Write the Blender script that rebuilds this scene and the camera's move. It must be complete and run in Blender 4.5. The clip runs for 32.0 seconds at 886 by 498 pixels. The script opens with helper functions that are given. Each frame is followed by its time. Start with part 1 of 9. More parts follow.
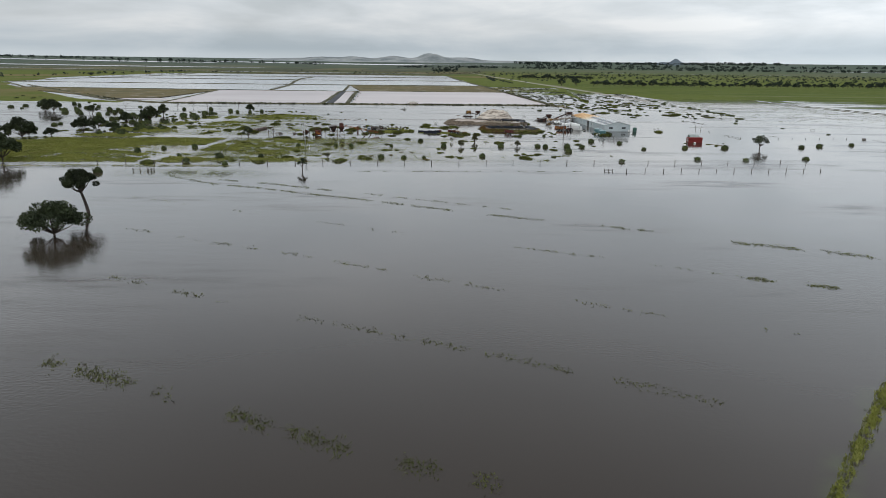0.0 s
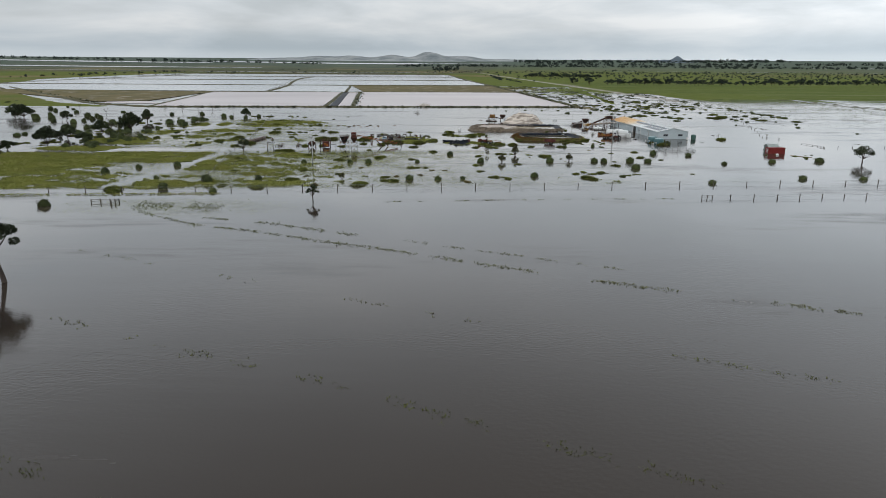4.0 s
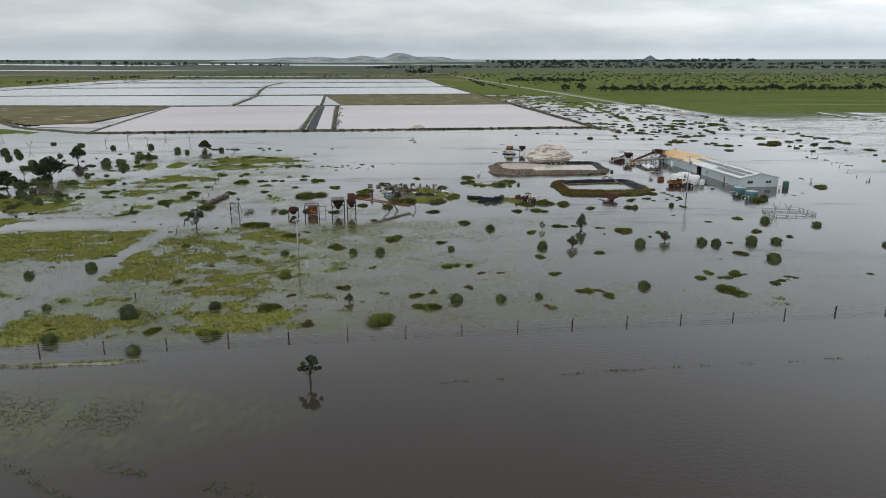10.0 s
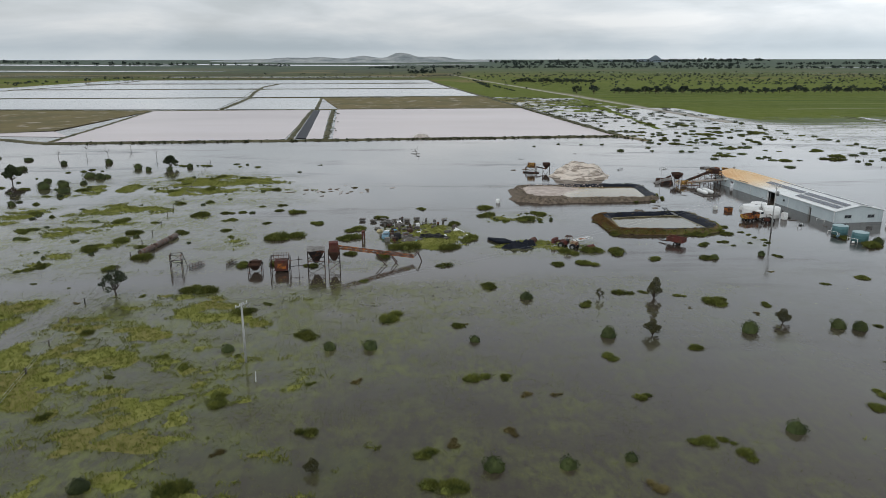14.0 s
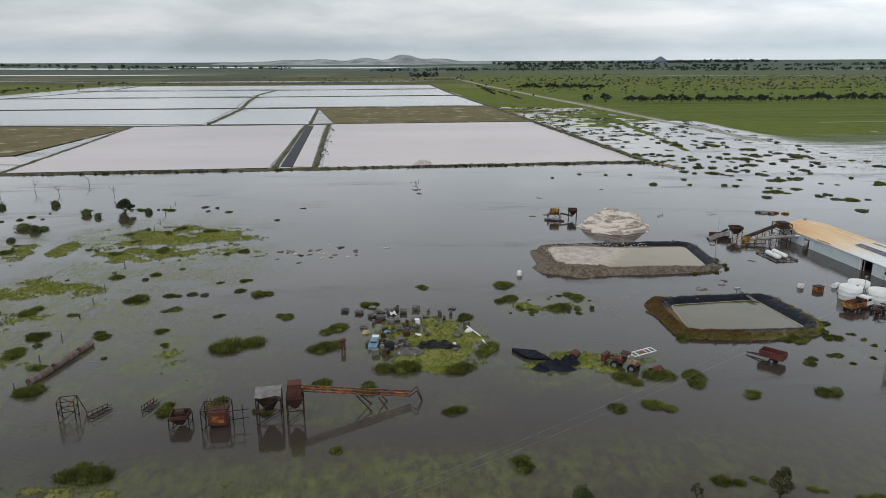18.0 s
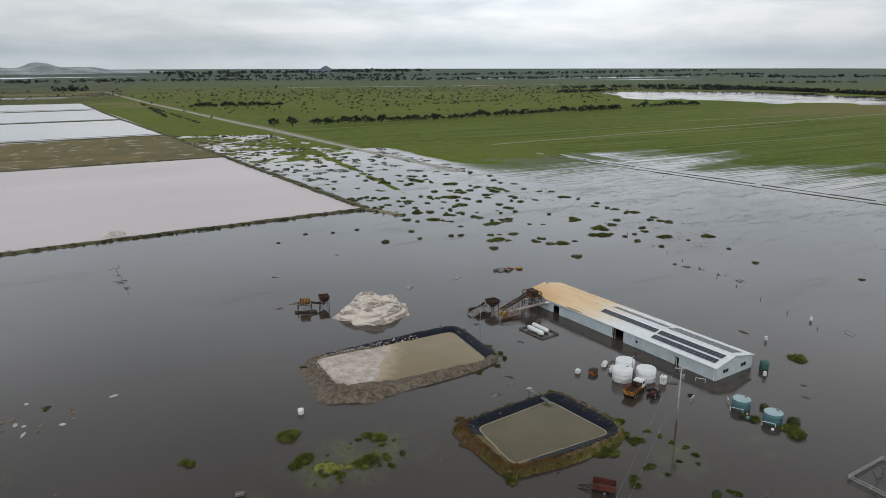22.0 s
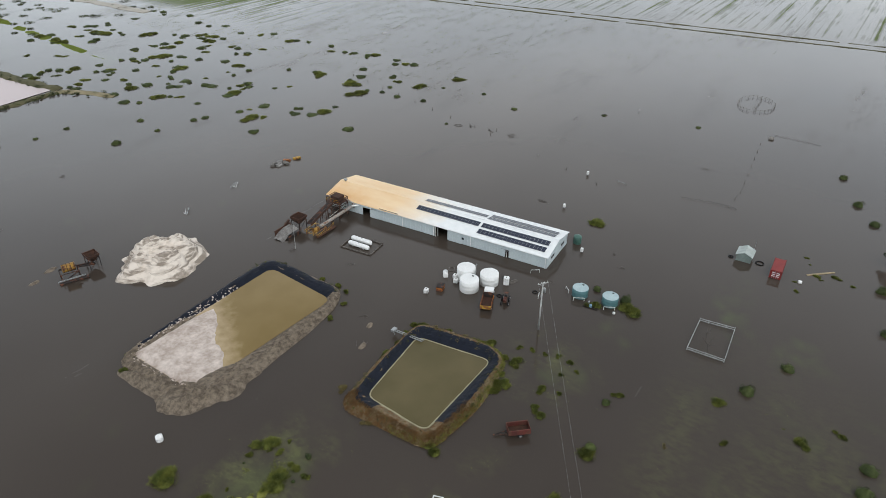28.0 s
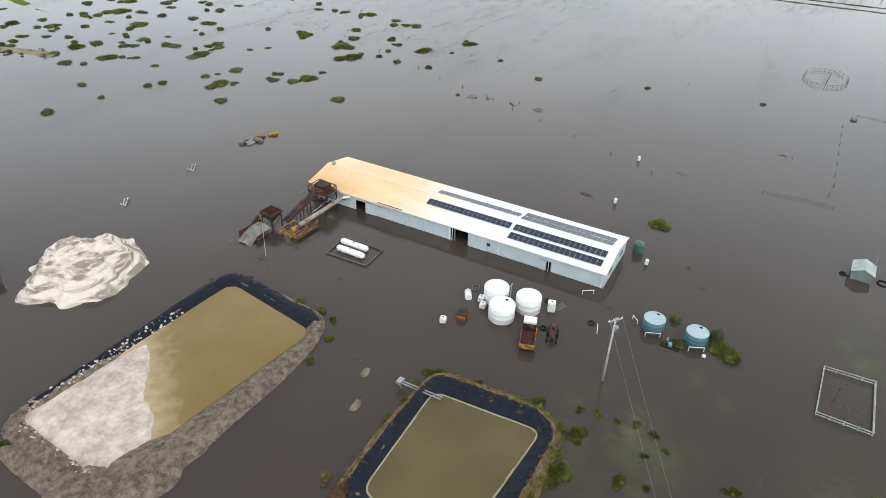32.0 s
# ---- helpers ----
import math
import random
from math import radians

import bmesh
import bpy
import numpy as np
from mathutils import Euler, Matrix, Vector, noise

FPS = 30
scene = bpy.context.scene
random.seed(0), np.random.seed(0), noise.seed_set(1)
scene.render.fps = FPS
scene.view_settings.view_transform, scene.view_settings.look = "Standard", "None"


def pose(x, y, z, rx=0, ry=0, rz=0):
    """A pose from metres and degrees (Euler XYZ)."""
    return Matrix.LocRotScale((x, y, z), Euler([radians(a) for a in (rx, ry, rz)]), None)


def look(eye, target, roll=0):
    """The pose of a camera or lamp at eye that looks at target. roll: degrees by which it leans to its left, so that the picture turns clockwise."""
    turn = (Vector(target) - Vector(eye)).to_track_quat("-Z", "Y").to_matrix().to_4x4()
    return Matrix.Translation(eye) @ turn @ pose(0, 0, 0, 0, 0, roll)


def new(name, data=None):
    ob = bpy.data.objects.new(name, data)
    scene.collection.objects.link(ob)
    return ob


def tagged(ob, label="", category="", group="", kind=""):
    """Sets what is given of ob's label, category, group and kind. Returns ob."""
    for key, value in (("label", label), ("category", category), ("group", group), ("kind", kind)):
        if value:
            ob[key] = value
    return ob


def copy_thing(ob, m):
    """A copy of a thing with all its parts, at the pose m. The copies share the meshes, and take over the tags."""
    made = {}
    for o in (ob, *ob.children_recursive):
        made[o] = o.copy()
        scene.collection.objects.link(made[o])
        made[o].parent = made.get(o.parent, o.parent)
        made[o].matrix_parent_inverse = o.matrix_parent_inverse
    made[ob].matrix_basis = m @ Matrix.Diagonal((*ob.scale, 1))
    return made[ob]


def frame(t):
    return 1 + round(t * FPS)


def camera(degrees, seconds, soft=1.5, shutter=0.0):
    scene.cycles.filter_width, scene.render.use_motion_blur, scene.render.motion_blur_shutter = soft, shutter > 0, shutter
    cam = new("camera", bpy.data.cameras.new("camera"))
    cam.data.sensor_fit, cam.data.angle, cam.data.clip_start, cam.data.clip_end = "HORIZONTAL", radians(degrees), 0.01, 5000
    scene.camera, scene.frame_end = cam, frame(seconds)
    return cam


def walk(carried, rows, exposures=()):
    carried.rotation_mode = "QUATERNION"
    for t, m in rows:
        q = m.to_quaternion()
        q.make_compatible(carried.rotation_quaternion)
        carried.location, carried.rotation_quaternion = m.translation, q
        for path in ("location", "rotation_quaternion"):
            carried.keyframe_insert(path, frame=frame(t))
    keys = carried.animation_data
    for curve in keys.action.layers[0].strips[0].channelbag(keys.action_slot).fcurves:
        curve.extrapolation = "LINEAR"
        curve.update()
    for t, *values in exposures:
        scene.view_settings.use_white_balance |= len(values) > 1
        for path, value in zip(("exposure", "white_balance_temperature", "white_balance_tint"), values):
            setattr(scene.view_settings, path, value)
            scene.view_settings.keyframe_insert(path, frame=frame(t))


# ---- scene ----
import itertools

from mathutils.bvhtree import BVHTree
# ---------------------------------------------------------------- camera
cam = camera(65.89, 32.0, soft=0.65)
PATH = [
    (0, (8.38, -12.33, 32.79), (8.34, 35.90, 19.61), 0.67),
    (0.5, (4.73, -6.34, 32.71), (5.24, 41.89, 19.52), 0.65),
    (1, (2.68, -0.32, 32.58), (3.23, 47.91, 19.40), 0.63),
    (1.5, (1.96, 5.76, 32.36), (2.31, 53.99, 19.17), 0.62),
    (2, (1.27, 11.99, 32.09), (1.31, 60.21, 18.89), 0.60),
    (2.5, (-0.11, 18.37, 31.93), (0.04, 66.60, 18.74), 0.54),
    (3, (-1.77, 24.84, 31.92), (-1.65, 73.05, 18.68), 0.44),
    (3.5, (-3.34, 31.18, 31.97), (-3.21, 79.39, 18.72), 0.36),
    (5.5, (-10.45, 58.51, 33.84), (-10.37, 106.72, 20.57), 0.34),
    (6, (-12.56, 64.70, 34.69), (-12.14, 112.91, 21.44), 0.37),
    (6.5, (-13.79, 71.12, 35.48), (-13.67, 119.32, 22.19), 0.27),
    (7, (-14.81, 77.47, 36.33), (-14.75, 125.67, 23.03), 0.13),
    (7.5, (-16.23, 83.64, 37.30), (-16.19, 131.84, 23.99), 0.06),
    (8, (-17.90, 89.68, 38.36), (-17.45, 137.88, 25.06), 0.04),
    (8.5, (-19.20, 95.55, 39.46), (-18.63, 143.75, 26.15), 0.02),
    (9, (-20.12, 101.50, 40.36), (-18.26, 149.66, 27.03), 0.02),
    (9.5, (-20.99, 107.70, 40.92), (-18.87, 155.85, 27.61), -0.00),
    (10, (-21.62, 113.93, 41.39), (-19.44, 162.08, 28.08), -0.03),
    (10.5, (-21.86, 120.07, 41.91), (-19.79, 168.22, 28.58), -0.04),
    (11, (-22.06, 126.29, 42.24), (-20.07, 174.43, 28.88), -0.04),
    (11.5, (-22.48, 132.67, 42.30), (-20.26, 180.81, 28.97), -0.09),
    (12, (-22.74, 139.13, 42.28), (-20.52, 187.25, 28.90), -0.16),
    (12.5, (-22.72, 145.58, 42.27), (-20.58, 193.70, 28.87), -0.16),
    (13, (-22.55, 152.18, 42.11), (-20.45, 200.32, 28.75), -0.11),
    (13.5, (-22.24, 159.04, 41.79), (-20.20, 207.20, 28.47), -0.07),
    (14, (-22.03, 165.83, 41.55), (-19.98, 213.99, 28.24), -0.06),
    (14.5, (-22.00, 172.43, 41.46), (-19.88, 220.58, 28.14), -0.04),
    (16.5, (-21.43, 196.84, 43.56), (-19.41, 245.02, 30.34), -0.15),
    (17, (-21.55, 201.60, 45.73), (-19.60, 249.76, 32.44), -0.27),
    (17.5, (-21.28, 207.26, 47.57), (-19.44, 255.43, 34.31), -0.31),
    (18, (-20.92, 213.11, 49.41), (-19.08, 261.28, 36.13), -0.26),
    (18.5, (-20.87, 218.35, 51.43), (-18.99, 266.55, 38.27), -0.17),
    (19, (-21.36, 222.90, 53.71), (-17.91, 271.02, 40.58), -0.09),
    (19.5, (-22.52, 227.01, 56.13), (-15.75, 274.78, 43.01), -0.05),
    (20, (-24.39, 230.95, 58.55), (-14.96, 278.26, 45.43), -0.01),
    (20.5, (-26.87, 234.38, 61.12), (-15.58, 281.28, 47.98), 0.00),
    (21, (-29.26, 237.49, 63.67), (-13.35, 283.04, 50.57), 0.01),
    (21.5, (-30.95, 240.91, 65.94), (-11.16, 284.93, 52.89), -0.00),
    (22, (-32.30, 244.02, 68.24), (-8.90, 286.26, 55.27), -0.05),
    (22.5, (-33.68, 246.47, 70.75), (-7.14, 286.83, 57.84), -0.08),
    (23, (-34.87, 249.17, 73.16), (-6.00, 287.92, 60.32), -0.10),
    (23.5, (-35.44, 252.43, 75.25), (-6.35, 291.02, 62.40), -0.10),
    (24, (-35.54, 255.47, 77.15), (-5.97, 293.69, 64.31), -0.05),
    (24.5, (-35.57, 258.09, 79.05), (-3.49, 294.22, 66.21), 0.05),
    (26.5, (-38.10, 272.59, 87.81), (-2.44, 302.74, 69.94), 0.74),
    (27, (-38.77, 275.90, 89.06), (-2.71, 304.15, 69.00), 0.64),
    (27.5, (-38.94, 279.30, 89.66), (-2.97, 305.11, 66.42), 0.58),
    (28, (-38.56, 282.55, 89.80), (-3.11, 305.95, 63.42), 0.56),
    (28.5, (-37.78, 285.53, 89.92), (-2.58, 308.55, 62.87), 0.58),
    (29, (-36.11, 288.70, 89.65), (-0.92, 311.77, 62.63), 0.62),
    (29.5, (-33.17, 292.35, 88.33), (2.05, 315.23, 61.21), 0.77),
    (30, (-29.34, 295.94, 85.96), (6.04, 318.69, 58.93), 0.99),
    (30.5, (-24.68, 299.40, 82.85), (10.72, 322.00, 55.72), 1.20),
    (31, (-19.41, 302.95, 79.33), (15.98, 325.35, 52.03), 1.48),
    (31.5, (-14.24, 306.17, 75.77), (21.14, 328.29, 48.22), 1.77),
    (32, (-9.36, 308.76, 72.31), (25.84, 331.02, 44.64), 1.90),
]
walk(cam, [(t, look(eye, target, roll)) for t, eye, target, roll in PATH], exposures=((0, 0.0), (20, 0.0), (23, -0.08), (24.5, -0.06), (26.5, 0.10), (28, 0.45), (29, 0.82), (30, 0.9), (32, 0.86)))
# ---------------------------------------------------------------- sky and light
SUN_ELEV, SUN_AZ = radians(52), radians(215)      # azimuth clockwise from +y

world = bpy.data.worlds.new("overcast_sky")
scene.world = world
world.use_nodes = True
wn, wl = world.node_tree.nodes, world.node_tree.links
wn.clear()
w_out = wn.new("ShaderNodeOutputWorld")
w_bg = wn.new("ShaderNodeBackground")
w_sky = wn.new("ShaderNodeTexSky")
w_sky.sky_type = "NISHITA"
w_sky.sun_disc = False
w_sky.sun_elevation, w_sky.sun_rotation = SUN_ELEV, SUN_AZ
w_sky.air_density, w_sky.dust_density = 1.5, 3.0
w_co = wn.new("ShaderNodeTexCoord")
w_sep = wn.new("ShaderNodeSeparateXYZ")
wl.new(w_co.outputs["Generated"], w_sep.inputs[0])


def wmath(op, a, b=None, c=None):
    n = wn.new("ShaderNodeMath")
    n.operation = op
    for i, v in enumerate((a, b, c)):
        if v is None:
            continue
        if isinstance(v, (int, float)):
            n.inputs[i].default_value = v
        else:
            wl.new(v, n.inputs[i])
    return n.outputs[0]


# project the view direction on a cloud deck, so that clouds flatten towards the horizon
w_up = wmath("ADD", wmath("MAXIMUM", w_sep.outputs[2], 0.0), 0.05)
w_dx = wmath("DIVIDE", w_sep.outputs[0], w_up)
w_dy = wmath("DIVIDE", w_sep.outputs[1], w_up)
w_cmb = wn.new("ShaderNodeCombineXYZ")
wl.new(w_dx, w_cmb.inputs[0])
wl.new(w_dy, w_cmb.inputs[1])


def wnoise(scale, detail, rough, offset):
    m = wn.new("ShaderNodeMapping")
    m.inputs["Location"].default_value = (offset, offset * 0.7, 0)
    wl.new(w_cmb.outputs[0], m.inputs[0])
    n = wn.new("ShaderNodeTexNoise")
    n.inputs["Scale"].default_value = scale
    n.inputs["Detail"].default_value = detail
    n.inputs["Roughness"].default_value = rough
    n.inputs["Distortion"].default_value = 0.4
    wl.new(m.outputs[0], n.inputs["Vector"])
    return n.outputs["Fac"]


# low over the horizon the deck breaks into soft, slightly flattened banks
w_flat = wn.new("ShaderNodeMapping")
w_flat.inputs["Scale"].default_value = (3.6, 3.6, 17.0)
wl.new(w_co.outputs["Generated"], w_flat.inputs[0])
w_bank = wn.new("ShaderNodeTexNoise")
w_bank.inputs["Scale"].default_value = 1.25
w_bank.inputs["Detail"].default_value = 6.0
w_bank.inputs["Roughness"].default_value = 0.52
w_bank.inputs["Distortion"].default_value = 0.25
wl.new(w_flat.outputs[0], w_bank.inputs["Vector"])
w_high = wmath("MINIMUM", wmath("MAXIMUM", wmath("MULTIPLY", wmath("SUBTRACT", w_sep.outputs[2], 0.10), 6.0), 0.0), 1.0)
w_deck = wmath("ADD", wmath("MULTIPLY", wnoise(0.22, 4, 0.5, 3.1), 0.7), wmath("MULTIPLY", wnoise(0.6, 5, 0.5, 11.7), 0.3))
w_mix = wmath("ADD", wmath("MULTIPLY", w_deck, w_high), wmath("MULTIPLY", w_bank.outputs["Fac"], wmath("SUBTRACT", 1.0, w_high)))
w_ramp = wn.new("ShaderNodeValToRGB")
wl.new(w_mix, w_ramp.inputs[0])
w_el = w_ramp.color_ramp.elements
w_el[0].position, w_el[0].color = 0.36, (0.55, 0.61, 0.66, 1)
w_el[1].position, w_el[1].color = 0.62, (0.95, 0.98, 1.01, 1)
w_e = w_el.new(0.5)
w_e.color = (0.73, 0.79, 0.85, 1)
# the low band over the horizon: blue-grey rain veil, then a pale strip
w_hz = wn.new("ShaderNodeValToRGB")
wl.new(w_sep.outputs[2], w_hz.inputs[0])
h_el = w_hz.color_ramp.elements
h_el[0].position, h_el[0].color = 0.0, (0.66, 0.74, 0.79, 1)
h_el[1].position, h_el[1].color = 0.30, (0.90, 0.95, 1.0, 1)
for h_p, h_c in ((0.006, (0.64, 0.72, 0.77, 1)), (0.017, (0.44, 0.53, 0.60, 1)), (0.032, (0.50, 0.58, 0.64, 1)), (0.046, (0.78, 0.81, 0.83, 1)), (0.12, (0.88, 0.93, 0.98, 1))):
    h_e = h_el.new(h_p)
    h_e.color = h_c
w_cl = wn.new("ShaderNodeMixRGB")
w_cl.blend_type = "MIX"
wl.new(wmath("MINIMUM", wmath("ADD", wmath("MULTIPLY", w_sep.outputs[2], 6.0), 0.30), 0.90), w_cl.inputs[0])
wl.new(w_hz.outputs[0], w_cl.inputs[1])
wl.new(w_ramp.outputs[0], w_cl.inputs[2])
# the deck glows round the veiled sun
w_dot = wn.new("ShaderNodeVectorMath")
w_dot.operation = "DOT_PRODUCT"
w_dot.inputs[1].default_value = (math.sin(SUN_AZ) * math.cos(SUN_ELEV), math.cos(SUN_AZ) * math.cos(SUN_ELEV), math.sin(SUN_ELEV))
wl.new(w_co.outputs["Generated"], w_dot.inputs[0])
# bright sky lobe added low in the north-east, dark one above, for reflections
w_bright_lobe = wn.new("ShaderNodeVectorMath")
w_bright_lobe.operation = "DOT_PRODUCT"
w_bright_lobe.inputs[1].default_value = (math.sin(radians(34)) * math.cos(radians(11)), math.cos(radians(34)) * math.cos(radians(11)), math.sin(radians(11)))
wl.new(w_co.outputs["Generated"], w_bright_lobe.inputs[0])
w_dark_lobe = wn.new("ShaderNodeVectorMath")
w_dark_lobe.operation = "DOT_PRODUCT"
w_dark_lobe.inputs[1].default_value = (math.sin(radians(18)) * math.cos(radians(38)), math.cos(radians(18)) * math.cos(radians(38)), math.sin(radians(38)))
wl.new(w_co.outputs["Generated"], w_dark_lobe.inputs[0])
# brightness added by elevation: a bright band for mid-distance water, a dimmed zenith
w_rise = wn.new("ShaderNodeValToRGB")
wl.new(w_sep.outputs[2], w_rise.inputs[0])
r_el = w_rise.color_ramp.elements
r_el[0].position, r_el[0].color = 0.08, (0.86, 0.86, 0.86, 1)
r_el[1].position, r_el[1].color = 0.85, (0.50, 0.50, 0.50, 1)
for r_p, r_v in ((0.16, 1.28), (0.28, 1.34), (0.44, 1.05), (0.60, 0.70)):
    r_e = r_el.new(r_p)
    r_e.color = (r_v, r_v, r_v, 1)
w_glow = wmath("ADD", wmath("MULTIPLY", wmath("POWER", wmath("MAXIMUM", w_dot.outputs["Value"], 0.0), 4.0), 0.40), wmath("ADD", w_rise.outputs[0], wmath("MULTIPLY", wmath("POWER", wmath("MAXIMUM", w_bright_lobe.outputs["Value"], 0.0), 20.0), 0.40)))
w_glow = wmath("SUBTRACT", w_glow, wmath("MULTIPLY", wmath("POWER", wmath("MAXIMUM", w_dark_lobe.outputs["Value"], 0.0), 7.0), 0.09))
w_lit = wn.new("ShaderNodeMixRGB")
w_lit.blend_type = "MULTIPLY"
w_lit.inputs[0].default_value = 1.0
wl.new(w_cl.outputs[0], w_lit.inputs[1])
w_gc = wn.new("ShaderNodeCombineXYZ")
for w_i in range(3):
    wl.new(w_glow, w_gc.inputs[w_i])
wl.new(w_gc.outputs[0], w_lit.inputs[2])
# a little of the clear sky's colour shines through the deck
w_thin = wn.new("ShaderNodeMixRGB")
w_thin.blend_type = "ADD"
w_thin.inputs[0].default_value = 0.012
wl.new(w_lit.outputs[0], w_thin.inputs[1])
wl.new(w_sky.outputs[0], w_thin.inputs[2])
wl.new(w_thin.outputs[0], w_bg.inputs[0])
w_bg.inputs[1].default_value = 0.92
wl.new(w_bg.outputs[0], w_out.inputs[0])

sun = new("sun", bpy.data.lights.new("sun", "SUN"))
sun.data.energy, sun.data.angle, sun.data.color = 0.6, radians(30), (1.0, 0.97, 0.93)
sun_dir = Vector((math.sin(SUN_AZ) * math.cos(SUN_ELEV), math.cos(SUN_AZ) * math.cos(SUN_ELEV), math.sin(SUN_ELEV)))
sun.matrix_world = look(sun_dir * 300, (0, 0, 0))
# ---------------------------------------------------------------- materials
def mat(name, col, rough=0.8, metal=0.0, dark=None, scale=0.5, fine=6.0, bump=0.0, rnd=0.0, spec=0.3, rust=None, rust_amt=0.5):
    """Procedural surface: base colour varied at two scales (world metres), optional rust or dirt patches, bump."""
    m = bpy.data.materials.new(name)
    m.use_nodes = True
    nt = m.node_tree
    b = nt.nodes["Principled BSDF"]
    geo = nt.nodes.new("ShaderNodeNewGeometry")

    def noisy(s, detail=5):
        n = nt.nodes.new("ShaderNodeTexNoise")
        n.inputs["Scale"].default_value = s
        n.inputs["Detail"].default_value = detail
        nt.links.new(geo.outputs["Position"], n.inputs["Vector"])
        return n.outputs["Fac"]

    def mix(f, a, c):
        n = nt.nodes.new("ShaderNodeMixRGB")
        for i, v in enumerate((f, a, c)):
            if isinstance(v, (int, float)):
                n.inputs[i].default_value = v
            elif isinstance(v, tuple):
                n.inputs[i].default_value = (*v[:3], 1)
            else:
                nt.links.new(v, n.inputs[i])
        return n.outputs[0]

    def ramp(f, lo, hi):
        n = nt.nodes.new("ShaderNodeMapRange")
        n.inputs["From Min"].default_value, n.inputs["From Max"].default_value = lo, hi
        nt.links.new(f, n.inputs["Value"])
        return n.outputs[0]

    dark = dark or tuple(c * 0.6 for c in col)
    f1, f2 = noisy(scale), noisy(fine)
    c = mix(ramp(f1, 0.35, 0.65), dark, col)
    c2 = mix(ramp(f2, 0.3, 0.7), tuple(x * 0.75 for x in dark), col)
    c = mix(0.35, c, c2)
    if rust:
        c = mix(ramp(noisy(scale * 2.3, 7), 0.62 - 0.3 * rust_amt, 0.70 - 0.25 * rust_amt), c, rust)
    if rnd:
        oi = nt.nodes.new("ShaderNodeObjectInfo")
        hsv = nt.nodes.new("ShaderNodeHueSaturation")
        mr = nt.nodes.new("ShaderNodeMapRange")
        mr.inputs["To Min"].default_value, mr.inputs["To Max"].default_value = 1 - rnd, 1 + rnd
        nt.links.new(oi.outputs["Random"], mr.inputs["Value"])
        nt.links.new(mr.outputs[0], hsv.inputs["Value"])
        nt.links.new(c, hsv.inputs["Color"])
        c = hsv.outputs[0]
    nt.links.new(c, b.inputs["Base Color"])
    b.inputs["Roughness"].default_value = rough
    b.inputs["Metallic"].default_value = metal
    b.inputs["Specular IOR Level"].default_value = spec
    if bump:
        bp = nt.nodes.new("ShaderNodeBump")
        bp.inputs["Strength"].default_value = bump
        bp.inputs["Distance"].default_value = 0.16
        nt.links.new(f2, bp.inputs["Height"])
        nt.links.new(bp.outputs[0], b.inputs["Normal"])
    return m


M_SALT = mat("salt_crust", (0.62, 0.57, 0.53), 0.8, dark=(0.34, 0.30, 0.27), scale=0.16, fine=1.1, bump=0.7)
M_BANK = mat("bank_earth", (0.245, 0.196, 0.146), 0.9, dark=(0.066, 0.051, 0.037), scale=1.1, fine=4.2, bump=1.0)
M_BANKDRY = mat("bank_grass_dry", (0.265, 0.195, 0.118), 0.9, dark=(0.080, 0.054, 0.024), scale=0.6, fine=4.0, bump=1.0, rust=(0.135, 0.068, 0.024), rust_amt=0.42)
M_LEVEE = mat("levee_turf", (0.13, 0.115, 0.06), 0.9, dark=(0.05, 0.055, 0.025), scale=0.07, fine=0.7, bump=0.9)
M_LINER = mat("pond_liner", (0.012, 0.015, 0.025), 0.55, dark=(0.006, 0.008, 0.013), scale=0.6, fine=1.6, bump=0.5, spec=0.14)
M_WHITE = mat("white_poly", (0.82, 0.82, 0.80), 0.4, dark=(0.75, 0.75, 0.73), scale=0.5, fine=3, spec=0.4)
M_TEAL = mat("teal_poly", (0.085, 0.19, 0.20), 0.45, dark=(0.065, 0.145, 0.155), scale=0.5, spec=0.4)
M_TEALTOP = mat("teal_lid", (0.42, 0.52, 0.53), 0.5, dark=(0.33, 0.43, 0.45), scale=0.7)
M_GREENTANK = mat("green_poly", (0.07, 0.16, 0.13), 0.45, spec=0.4)
M_STEEL = mat("galvanised", (0.45, 0.46, 0.46), 0.5, 0.6, scale=0.8)
M_RUST = mat("rusted_steel", (0.105, 0.050, 0.032), 0.85, 0.1, dark=(0.032, 0.020, 0.016), scale=0.5, fine=3, bump=0.4)
M_DARK = mat("dark_steel", (0.035, 0.028, 0.026), 0.8, 0.1, rust=(0.12, 0.05, 0.03), rust_amt=0.4, scale=0.5)
M_ORANGE = mat("orange_paint", (0.48, 0.165, 0.028), 0.65, dark=(0.28, 0.085, 0.02), rust=(0.13, 0.05, 0.028), rust_amt=0.7, scale=0.5)
M_YELLOW = mat("yellow_paint", (0.50, 0.30, 0.04), 0.6, rust=(0.20, 0.08, 0.03), rust_amt=0.6, scale=0.6)
M_RED = mat("red_paint", (0.24, 0.028, 0.024), 0.55, dark=(0.19, 0.022, 0.02), scale=0.5)
M_REDRUST = mat("red_oxide", (0.145, 0.036, 0.028), 0.75, dark=(0.06, 0.022, 0.018), scale=0.5, rust=(0.10, 0.045, 0.03), rust_amt=0.5)
M_WOOD = mat("weathered_wood", (0.17, 0.15, 0.13), 0.9, dark=(0.075, 0.065, 0.058), scale=1.5, bump=0.4)
M_POLE = mat("pole_concrete", (0.52, 0.52, 0.50), 0.7, scale=0.8)
M_WALL = mat("wall_sheet", (0.56, 0.62, 0.63), 0.45, 0.0, dark=(0.47, 0.53, 0.55), scale=0.25, fine=2.5)
M_BLACK = mat("black_rubber", (0.014, 0.014, 0.015), 0.7)
M_GLASS = mat("dark_glass", (0.03, 0.04, 0.05), 0.1, spec=0.6)
